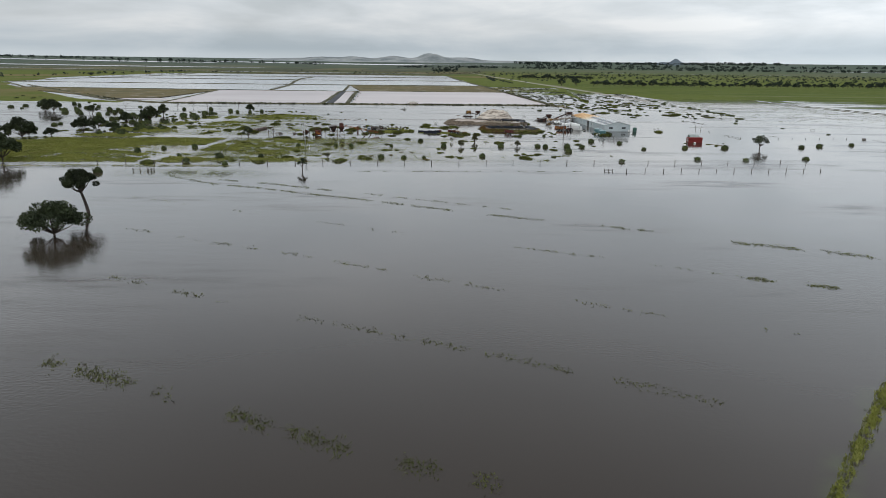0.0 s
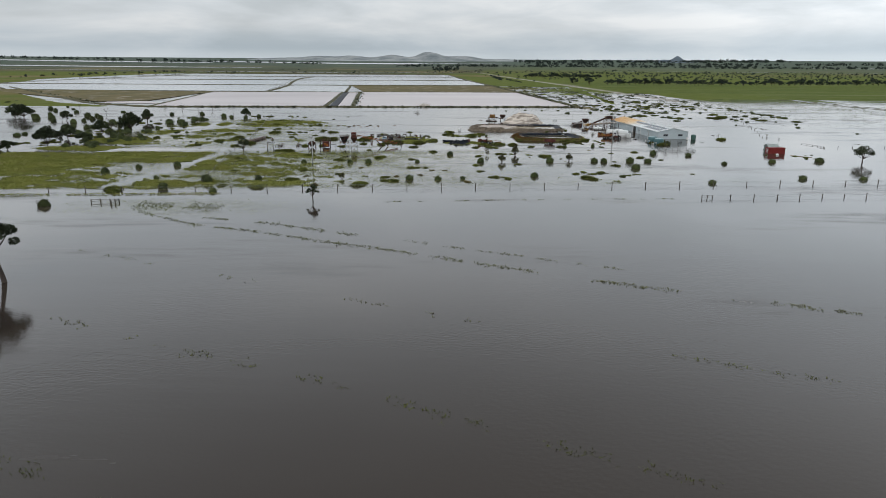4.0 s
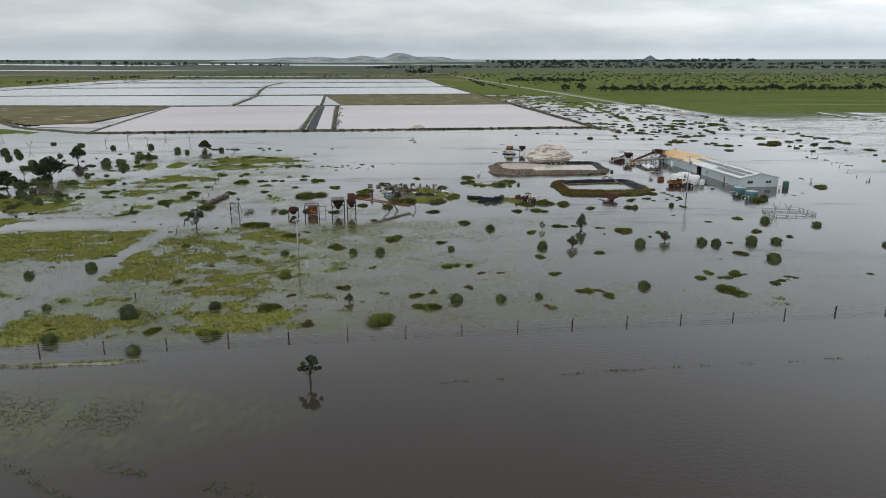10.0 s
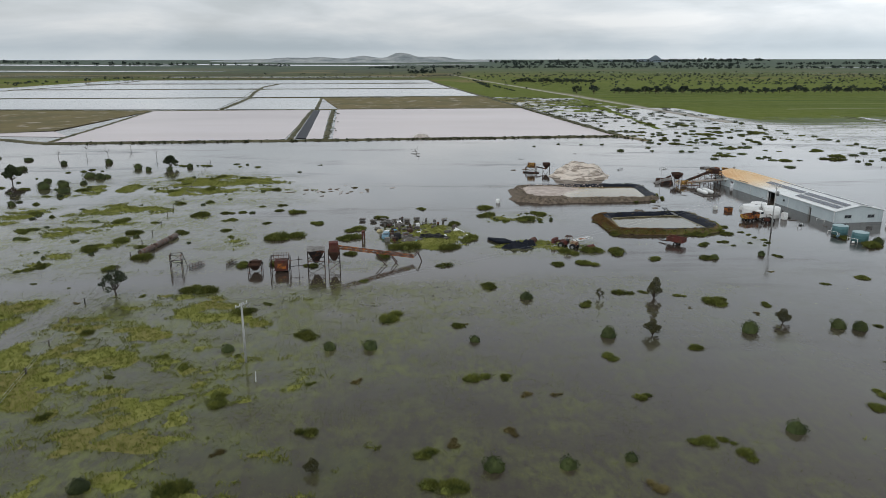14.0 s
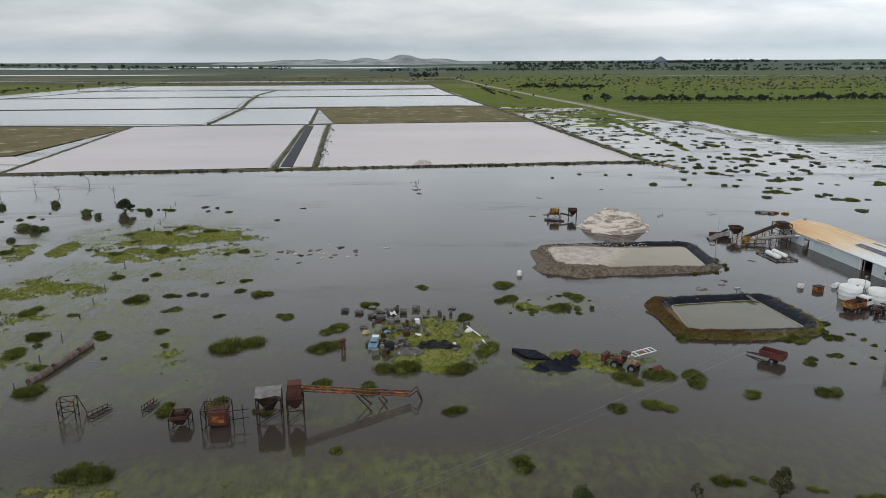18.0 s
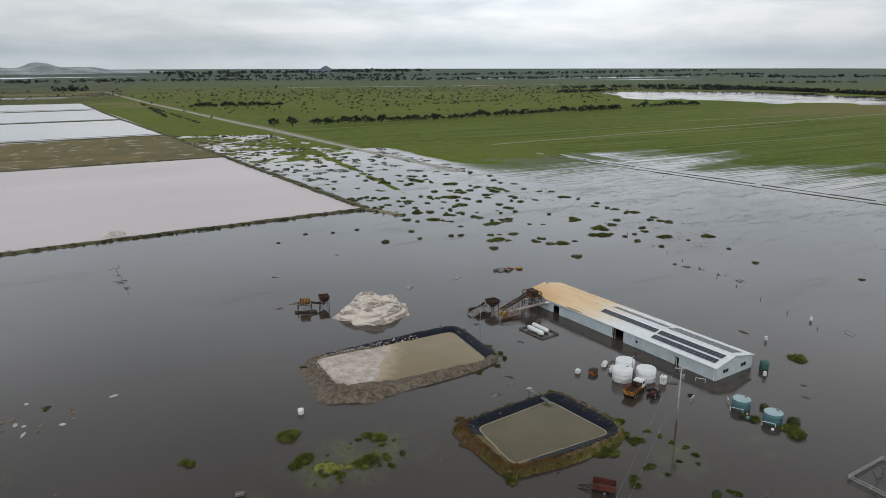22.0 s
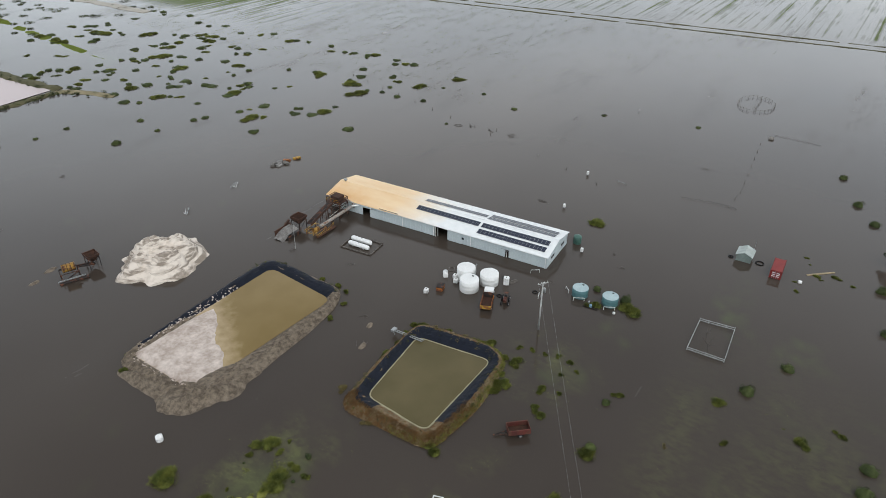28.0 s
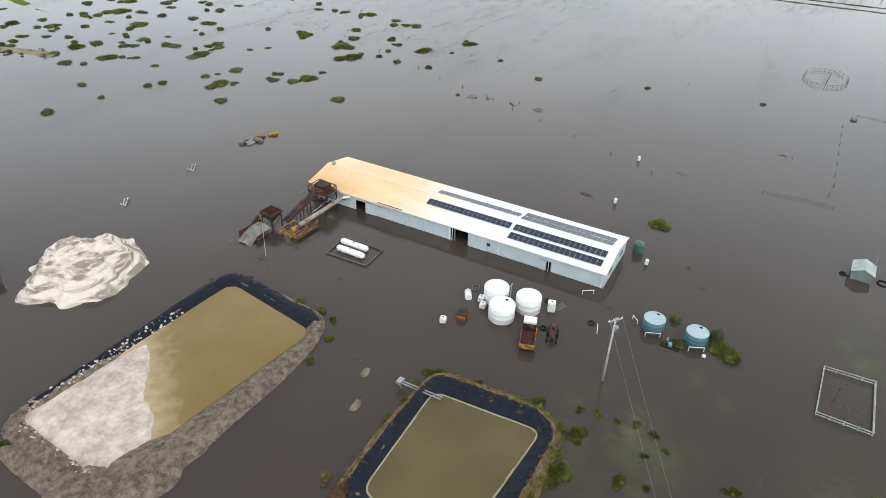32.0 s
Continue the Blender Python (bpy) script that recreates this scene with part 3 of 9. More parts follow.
# stalks that break the surface scatter light instead of mirroring it
stalk = g.t.nodes.new("ShaderNodeBsdfDiffuse")
both = g.t.nodes.new("ShaderNodeMixShader")
g.t.links.new(c, stalk.inputs["Color"])
g.t.links.new(g.math("MAXIMUM", g.math("MULTIPLY", wd, 0.62), g.math("MULTIPLY", stripe, 0.85)), both.inputs[0])
g.t.links.new(g.b.outputs[0], both.inputs[1])
g.t.links.new(stalk.outputs[0], both.inputs[2])
g.t.links.new(both.outputs[0], g.t.nodes["Material Output"].inputs["Surface"])
g.t.links.new(c, g.b.inputs["Base Color"])
g.b.inputs["IOR"].default_value = 1.36
ruffle = g.math("MULTIPLY", g.ramp(g.noise(0.035, 5, (0.35, 1.3, 0.3), 0.6), 0.50, 0.62, 0.0, 1.0), g.ramp(g.noise(0.3, 4, (0.3, 1.4, 0.3)), 0.35, 0.65, 0.25, 1.0))
g.t.links.new(g.math("ADD", g.ramp(g.noise(0.02, 4, (1.0, 0.4)), 0.3, 0.7, 0.02, 0.08), g.math("MULTIPLY", ruffle, 0.22)), g.b.inputs["Roughness"])
rip = g.math("MULTIPLY", g.noise(1.7, 4, (0.8, 1.3, 0.5)), g.ramp(g.noise(0.016, 3, (1.0, 0.5)), 0.42, 0.62, 0.15, 1.0))
lane = g.math("MULTIPLY", g.noise(0.5, 5, (0.22, 1.2, 0.35), 0.6), g.ramp(g.noise(0.02, 4, (0.5, 1.3, 0.3)), 0.50, 0.66, 0.0, 0.9))
g.bump(g.math("ADD", rip, lane), 0.24, 0.10)
M_WATER = g.m

g = Nodes("brine")
c = g.mix(g.ramp(g.noise(0.008, 4, (0.5, 1.4)), 0.35, 0.65), (0.43, 0.355, 0.345), (0.50, 0.415, 0.405))
g.t.links.new(c, g.b.inputs["Base Color"])
g.b.inputs["IOR"].default_value = 1.18
g.b.inputs["Roughness"].default_value = 0.22
g.bump(g.noise(1.2, 3, (0.4, 1.0)), 0.10, 0.1)
M_BRINE = g.m

# far brine: reflected sky grey is put into the base colour, besides real gloss
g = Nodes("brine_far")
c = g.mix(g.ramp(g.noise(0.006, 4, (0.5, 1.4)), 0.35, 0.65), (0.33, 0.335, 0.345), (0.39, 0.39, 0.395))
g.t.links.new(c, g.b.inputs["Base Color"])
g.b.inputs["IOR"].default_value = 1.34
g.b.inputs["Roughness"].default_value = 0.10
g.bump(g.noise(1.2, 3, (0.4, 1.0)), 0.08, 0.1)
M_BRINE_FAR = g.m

g = Nodes("settling_water")
c = g.mix(g.ramp(g.noise(0.09, 4), 0.35, 0.65), (0.180, 0.122, 0.040), (0.215, 0.150, 0.058))
at = g.t.nodes.new("ShaderNodeSeparateXYZ")
g.t.links.new(g.geo.outputs["Position"], at.inputs[0])
off = g.math("SUBTRACT", at.outputs[0], g.math("MULTIPLY", at.outputs[1], 0.68))
off = g.math("ADD", off, g.ramp(g.noise(0.5, 5), 0.3, 0.7, -1.6, 1.6))
c = g.mix(g.ramp(off, -233.5, -226.5, 0.85, 0.0), c, (0.47, 0.36, 0.22))
g.t.links.new(c, g.b.inputs["Base Color"])
g.b.inputs["IOR"].default_value = 1.33
g.b.inputs["Roughness"].default_value = 0.10
g.bump(g.noise(2.0, 3), 0.08, 0.1)
M_POOL = g.m
g = Nodes("settling_water_dark")
c = g.mix(g.ramp(g.noise(0.09, 4), 0.35, 0.65), (0.088, 0.072, 0.030), (0.115, 0.092, 0.042))
g.t.links.new(c, g.b.inputs["Base Color"])
g.b.inputs["IOR"].default_value = 1.33
g.b.inputs["Roughness"].default_value = 0.10
g.bump(g.noise(2.0, 3), 0.08, 0.1)
M_POOL2 = g.m

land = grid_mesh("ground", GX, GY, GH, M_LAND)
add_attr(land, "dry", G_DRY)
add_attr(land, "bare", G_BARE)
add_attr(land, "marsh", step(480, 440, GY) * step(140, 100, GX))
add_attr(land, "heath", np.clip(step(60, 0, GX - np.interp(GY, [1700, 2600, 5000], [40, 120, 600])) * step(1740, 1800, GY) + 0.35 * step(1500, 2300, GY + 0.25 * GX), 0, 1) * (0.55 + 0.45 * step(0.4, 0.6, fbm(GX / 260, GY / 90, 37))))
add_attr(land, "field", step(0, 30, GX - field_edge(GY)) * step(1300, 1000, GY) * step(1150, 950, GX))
# weight of the painted haze, growing with distance
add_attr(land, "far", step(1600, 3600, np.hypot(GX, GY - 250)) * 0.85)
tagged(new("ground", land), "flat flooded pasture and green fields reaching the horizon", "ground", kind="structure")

wx = gx[(gx > -3500) & (gx < 3500)]
wy = gy[gy < 4300]
WX, WY = np.meshgrid(wx[::2], wy[::2])  # coarser than the ground
WH = height(WX, WY)[0]
flood = grid_mesh("water", WX, WY, np.zeros_like(WX), M_WATER)
add_attr(flood, "shallow", step(-0.36, 0.0, WH) * 0.85)


def drowned_grass(x, y):
    """How thickly drowned pasture shows through the shallow flood."""
    v = y - SLANT * x
    w = step(213, 222, v) * step(300, 288, v) * step(95, 20, x) * (0.50 + 0.50 * step(20, -45, x)) * (0.45 + 0.55 * step(0.36, 0.54, fbm(x / 30, y / 22, 58)))
    w = w * (1 - 0.8 * np.exp(-(seg(x, y, -92, 214, -83, 283) / 3.0) ** 2))
    w = np.maximum(w, 1.0 * blob(x, y, -104, 366, 46, 66, 0.35) * step(0.40, 0.54, fbm(x / 22, y / 17, 59)) * (1 - np.exp(-(polydist(x, y, [(-125, 350), (-118, 375), (-128, 420), (-110, 440)]) / 3.0) ** 2)) * step(300, 306, v))
    w = np.maximum(w, 0.38 * blob(x, y, 57, 321, 9, 9, 0.6) * step(0.42, 0.65, fbm(x / 3, y / 3, 60)))
    w = np.maximum(w, 0.50 * blob(x, y, 6, 347, 15, 8, 0.5) * step(0.4, 0.62, fbm(x / 3, y / 2.5, 62)))
    w = np.maximum(w, 0.85 * blob(x, y, 8, 317, 19, 8, 0.5) * step(0.4, 0.58, fbm(x / 6, y / 5, 63)))
    w = np.maximum(w, 0.85 * blob(x, y, -20, 330, 13, 15, 0.5) * step(0.38, 0.55, fbm(x / 6, y / 5, 64)))
    # streaky marsh round the old machines
    w = np.maximum(w, 0.85 * blob(x, y, -92, 322, 46, 22, 0.35) * step(300, 304, v) * step(0.36, 0.54, fbm(x / 11, y / 5, 67)))
    w = np.maximum(w, 0.7 * blob(x, y, -27, 304.5, 15, 5, 0.5) * step(0.36, 0.54, fbm(x / 7, y / 4, 68)))
    return np.maximum(w, 0.55 * blob(x, y, -66, 190, 24, 9, 0.5))


add_attr(flood, "weed", drowned_grass(WX, WY))
add_attr(flood, "crop", np.maximum(crop_dry(WX, WY) * step(0, 10, WX - field_edge(WY)), step(560, 720, WY - 0.12 * np.maximum(0, WX - 215) + 0.5 * np.minimum(0, WX - 250)) * (WX < 330)))
add_attr(flood, "east", np.maximum(step(4, 12, WX - field_edge(WY)) * step(800, 760, WY), step(205, 225, WX) * step(520, 600, WY) * step(1000, 900, WY) * (np.abs(WX - field_edge(WY)) > 3.5)))
tagged(new("water", flood), "still brown flood water covering the paddocks", "water", kind="structure")

# lakes on the far plain
def far_lake(x0, y0, x1, y1, wide):
    n = 24
    pts, faces = [], []
    for i in range(n + 1):
        t = i / n
        x, y = x0 + (x1 - x0) * t, y0 + (y1 - y0) * t
        w = wide * math.sin(math.pi * min(max(t, 0.04), 0.96)) ** 0.5 * (0.7 + 0.6 * float(vnoise(np.array(t * 7.0), np.array(0.3), int(wide))))
        for s in (-w, w):
            pts.append((x, y + s, max(0.3, float(height(np.array(x), np.array(y + s))[0])) + 0.8))
    for i in range(n):
        faces.append((2 * i, 2 * i + 2, 2 * i + 3, 2 * i + 1))
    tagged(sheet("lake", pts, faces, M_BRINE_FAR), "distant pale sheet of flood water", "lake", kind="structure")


for q in ((-2600, 2500, -700, 2750, 60), (-3000, 3150, -1100, 3400, 80), (-1300, 3650, 300, 3650, 40), (-950, 1990, 30, 1985, 13), (2620, 2500, 2640, 1850, 35), (1900, 2500, 2350, 2300, 22), (500, 2350, 1500, 2200, 12), (-1900, 2150, -900, 2080, 20), (904, 745, 936, 717, 4), (2060, 1090, 3000, 740, 60), (2900, 1700, 3300, 1300, 40), (1500, 2900, 2500, 2500, 40)):
    far_lake(*q)


# grass verges of the drowned field road
def verge(side, wide, seed):
    rnd = random.Random(seed)
    bm = bmesh.new()
    pts = []
    for (ax, ay), (bx, by) in zip(FIELD_TRACK[:-1], FIELD_TRACK[1:]):
        n = int(math.hypot(bx - ax, by - ay) / 4)
        pts += [(ax + (bx - ax) * k / n, ay + (by - ay) * k / n) for k in range(n)]
    prev = None
    for x, y in pts:
        w = wide * rnd.uniform(0.45, 1.3)
        x += side + rnd.uniform(-0.35, 0.35)
        top = rnd.uniform(0.08, 0.30)
        row = [bm.verts.new(p) for p in ((x - w, y, -0.2), (x - w * 0.6, y, top), (x + w * 0.6, y, top), (x + w, y, -0.2))]
        if prev and rnd.random() < 0.97:
            for a in range(3):
                bm.faces.new((prev[a], row[a], row[a + 1], prev[a + 1]))
        prev = row
    bmesh.ops.recalc_face_normals(bm, faces=bm.faces)
    tagged(part("verge", bm, M_LEVEE), "thin grass verge of the drowned field road", "verge", kind="structure")


verge(-4.6, 0.70, 3)
verge(4.4, 0.50, 4)
# ---------------------------------------------------------------- small builders for parts
def prism(bm, p, q, w, h=None, roll=0.0):
    """A square bar from p to q, w wide and h high."""
    p, q = Vector(p), Vector(q)
    h = h or w
    d = (q - p).normalized()
    side = d.cross(Vector((0, 0, 1)))
    side = side.normalized() if side.length > 1e-4 else Vector((1, 0, 0))
    up = side.cross(d).normalized()
    vs = [bm.verts.new(e + side * (sx * w / 2) + up * (sz * h / 2)) for e in (p, q) for sx, sz in ((-1, -1), (1, -1), (1, 1), (-1, 1))]
    for a, b, c, e in ((3, 2, 1, 0), (4, 5, 6, 7), (0, 1, 5, 4), (1, 2, 6, 5), (2, 3, 7, 6), (3, 0, 4, 7)):
        bm.faces.new((vs[a], vs[b], vs[c], vs[e]))


def bar(name, p, q, w, m, parent, h=None, label=""):
    bm = bmesh.new()
    prism(bm, p, q, w, h)
    return part(name, bm, m, parent, label)


def ringed(bm, rings, cap=True, closed=True):
    """Skins a list of rings, each a list of points."""
    vr = [[bm.verts.new(p) for p in r] for r in rings]
    n = len(vr[0])
    for a, b in zip(vr[:-1], vr[1:]):
        for i in range(n if closed else n - 1):
            j = (i + 1) % n
            bm.faces.new((a[i], a[j], b[j], b[i]))
    if cap:
        bm.faces.new(list(reversed(vr[0])))
        bm.faces.new(vr[-1])


def pipe(name, p, q, r, m, parent, n=10, r2=None, label="", cap=True):
    p, q = Vector(p), Vector(q)
    d = (q - p).normalized()
    side = d.cross(Vector((0, 0, 1)))
    side = side.normalized() if side.length > 1e-4 else Vector((1, 0, 0))
    up = side.cross(d)
    r2 = r if r2 is None else r2
    bm = bmesh.new()
    ringed(bm, [[e + (side * math.cos(2 * math.pi * i / n) + up * math.sin(2 * math.pi * i / n)) * k for i in range(n)] for e, k in ((p, r), (q, r2))], cap)
    ob = part(name, bm, m, parent, label)
    if n > 8:
        for f in ob.data.polygons:
            f.use_smooth = len(f.vertices) == 4
    return ob


def lathe(name, prof, m, parent, n=24, label="", x=0, y=0, wave=0.0):
    """A body turned round z from (radius, height) pairs; wave: ribs in the radius."""
    bm = bmesh.new()
    rings = [[(x + r * (1 + wave * (i % 2)) * math.cos(2 * math.pi * i / n), y + r * (1 + wave * (i % 2)) * math.sin(2 * math.pi * i / n), z) for i in range(n)] for r, z in prof]
    ringed(bm, rings)
    ob = part(name, bm, m, parent, label)
    for f in ob.data.polygons:
        f.use_smooth = len(f.vertices) == 4
    return ob


def slab(name, x0, y0, z0, x1, y1, z1, m, parent, label="", bevel=0.0):
    bm = bmesh.new()
    bmesh.ops.create_cube(bm, size=1)
    bmesh.ops.scale(bm, vec=(x1 - x0, y1 - y0, z1 - z0), verts=bm.verts)
    bmesh.ops.translate(bm, vec=((x0 + x1) / 2, (y0 + y1) / 2, (z0 + z1) / 2), verts=bm.verts)
    if bevel:
        bmesh.ops.bevel(bm, geom=bm.edges[:], offset=bevel, segments=2, affect="EDGES")
    return part(name, bm, m, parent, label)


def hopper_bm(cx, cy, top, mid, low, half, out, skirt=0.4):
    """An inverted pyramid bin with a short upright skirt."""
    bm = bmesh.new()
    def sq(h, z):
        return [(cx - h, cy - h, z), (cx + h, cy - h, z), (cx + h, cy + h, z), (cx - h, cy + h, z)]
    ringed(bm, [sq(out, low), sq(half, mid), sq(half, mid + skirt), sq(half * 0.92, mid + skirt), sq(half * 0.92, mid), sq(out * 0.8, low + 0.1)], cap=False)
    return bm


# ---------------------------------------------------------------- salt ponds in the north
def pond(name, corners, m, z=0.16, label="", category="pond"):
    ob = sheet(name, [(x, y, z) for x, y in corners], [tuple(range(len(corners)))], m)
    return tagged(ob, label or "shallow pinkish evaporation pond full of brine", category, kind="structure")


POND_A = [(-66, 542), (93, 554), (75, 786), (-88.5, 778)]
POND_B = [(-92, 543), (-109, 774), (-243, 767), (-212, 535.5)]
for corners in (POND_A, [(-81, 546), (-71.8, 545), (-93.6, 768), (-102, 769)], POND_B, [(-262, 568), (-214, 561), (-240, 594), (-268, 588)]):
    pond("brine_pond", corners, M_BRINE)
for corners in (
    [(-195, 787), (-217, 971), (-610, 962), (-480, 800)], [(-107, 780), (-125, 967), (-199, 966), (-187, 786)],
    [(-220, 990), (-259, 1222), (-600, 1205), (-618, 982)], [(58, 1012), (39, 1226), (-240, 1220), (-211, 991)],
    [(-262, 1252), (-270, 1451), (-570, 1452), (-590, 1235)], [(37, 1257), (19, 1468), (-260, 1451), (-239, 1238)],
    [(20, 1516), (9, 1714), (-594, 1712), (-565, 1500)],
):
    pond("brine_pond", corners, M_BRINE_FAR, label="far mirroring evaporation pond, tinted the grey of the sky")

# the two dry bays
def rough_sheet(name, c, nx, ny, z, amp, m, label, category, wl=30):
    pts, faces = [], []
    for j in range(ny + 1):
        for i in range(nx + 1):
            u, w = i / nx, j / ny
            x = (c[0][0] * (1 - u) + c[1][0] * u) * (1 - w) + (c[3][0] * (1 - u) + c[2][0] * u) * w
            y = (c[0][1] * (1 - u) + c[1][1] * u) * (1 - w) + (c[3][1] * (1 - u) + c[2][1] * u) * w
            pts.append((x, y, z + amp * (float(fbm(np.array(x / wl), np.array(y / wl), 3)) - 0.5)))
    for j in range(ny):
        for i in range(nx):
            a = j * (nx + 1) + i
            faces.append((a, a + 1, a + nx + 2, a + nx + 1))
    return tagged(sheet(name, pts, faces, m, smooth=True), label, category, kind="structure")


rough_sheet("dry_bay", [(-88, 784), (76, 793), (60, 990), (-125, 966)], 40, 40, 0.22, 0.5, M_BAY, "drained pond bay with brown weeds and salt crust", "dry pond")
rough_sheet("dry_bay", [(-272, 580), (-241, 597), (-244, 764), (-500, 790)], 30, 30, 0.28, 0.4, M_BAY, "drained pond bay with yellowish brown grass", "dry pond")


def levee(name, pts, width, top, m, label, seed=0, close=False, crest=0.35, every=4.0):
    """An earth bank along a polyline, uneven in width and height."""
    rnd = random.Random(seed)
    run = []
    for (ax, ay), (bx, by) in zip(pts[:-1], pts[1:]):
        n = max(2, int(math.hypot(bx - ax, by - ay) / every))
        run += [(ax + (bx - ax) * i / n, ay + (by - ay) * i / n) for i in range(n)]
    run.append(pts[-1])
    bm = bmesh.new()
    rings = []
    for i, (x, y) in enumerate(run):
        a, b = run[max(i - 1, 0)], run[min(i + 1, len(run) - 1)]
        d = Vector((b[0] - a[0], b[1] - a[1], 0)).normalized()
        s = Vector((-d.y, d.x, 0))
        w = width * (0.8 + 0.4 * rnd.random()) / 2
        t = top * (0.75 + 0.5 * rnd.random())
        o = Vector((x, y, 0)) + s * rnd.uniform(-0.12, 0.12) * width
        rings.append([o - s * w - Vector((0, 0, 0.5)), o - s * w * crest + Vector((0, 0, t)), o + Vector((0, 0, t * 0.92)), o + s * w * crest + Vector((0, 0, t * rnd.uniform(0.85, 1.1))), o + s * w - Vector((0, 0, 0.5))])
    ringed(bm, rings, cap=True, closed=False)
    ob = part(name, bm, m)
    ob.data.shade_smooth()
    return tagged(ob, label, "embankment", kind="structure")


M_PALETRACK = mat("pale_gravel_track", (0.46, 0.43, 0.38), 0.9, dark=(0.33, 0.30, 0.26), scale=0.08, fine=0.8)
levee("track", EAST_TRACK[::-1], 7.0, 0.34, M_PALETRACK, "pale straight gravel track beside the saltbush flat", 41, crest=0.75, every=9)
L_TURF = "low earth levee overgrown with weeds between salt ponds"
levee("levee", [(-510, 859), (-275, 570), (-258, 557), (-212, 530), (-86, 538), (-66, 539), (0, 545), (60, 549), (93, 551)], 6.5, 0.55, M_LEVEE, L_TURF, 1)
levee("levee", [(94, 551), (99, 541), (103, 528)], 5.5, 0.5, M_TRACK, "earth levee end with a sandy track", 2)
levee("levee", [(95, 553), (84, 690), (77, 790), (70, 870), (62, 992), (40, 1240), (10, 1718)], 7.5, 0.7, M_LEVEE, L_TURF, 3)
levee("levee", [(-69.6, 543), (-80, 650), (-91.6, 779)], 4.6, 0.6, M_LEVEE, L_TURF, 4)
levee("levee", [(-89.2, 543), (-99, 650), (-109.6, 776)], 4.2, 0.6, M_LEVEE, L_TURF, 5)
levee("levee", [(-213, 536), (-228, 650), (-244, 768)], 4.5, 0.5, M_LEVEE, L_TURF, 6)
levee("levee", [(-480, 795), (-244, 770), (-107, 777), (-89, 781), (76, 790)], 4.0, 0.5, M_LEVEE, L_TURF, 7)
levee("levee", [(-191, 787), (-209, 975), (-232, 1100), (-262, 1300), (-266, 1460)], 6.5, 0.6, M_LEVEE, L_TURF, 8, every=8)
levee("levee", [(-126, 968), (-107, 779)], 5.0, 0.5, M_LEVEE, L_TURF, 9)
for k, ys in enumerate(((975, 978, 994), (1212, 1222, 1242), (1460, 1460, 1490))):
    levee("levee", [(-610, ys[0]), (-230, ys[1]), (60 - 22 * k, ys[2])], 4.5, 0.55, M_LEVEE, L_TURF, 20 + k, every=10)
levee("levee", [(-600, 1722), (10, 1722)], 8, 0.7, M_LEVEE, L_TURF, 31, every=12)
levee("levee", [(-700, 1755), (20, 1752)], 10, 0.9, M_LEVEE, L_TURF, 32, every=14)
levee("levee", [(-480, 800), (-605, 965), (-600, 1210), (-570, 1460), (-600, 1720)], 6, 0.5, M_LEVEE, L_TURF, 33, every=10)
tagged(sheet("channel_liner", [(-87.2, 548, 0.2), (-81.4, 548, 0.2), (-102.0, 766, 0.2), (-107.4, 766, 0.2)], [(0, 1, 2, 3)], M_LINER), "black plastic lining of a drained feeder channel", "channel", kind="structure")


# ---------------------------------------------------------------- two lined basins by the shed
def resample(pts, n):
    p = np.array(pts + pts[:1])
    d = np.r_[0, np.cumsum(np.hypot(*np.diff(p, axis=0).T))]
    t = np.linspace(0, d[-1], n, endpoint=False)
    return list(zip(np.interp(t, d, p[:, 0]), np.interp(t, d, p[:, 1])))


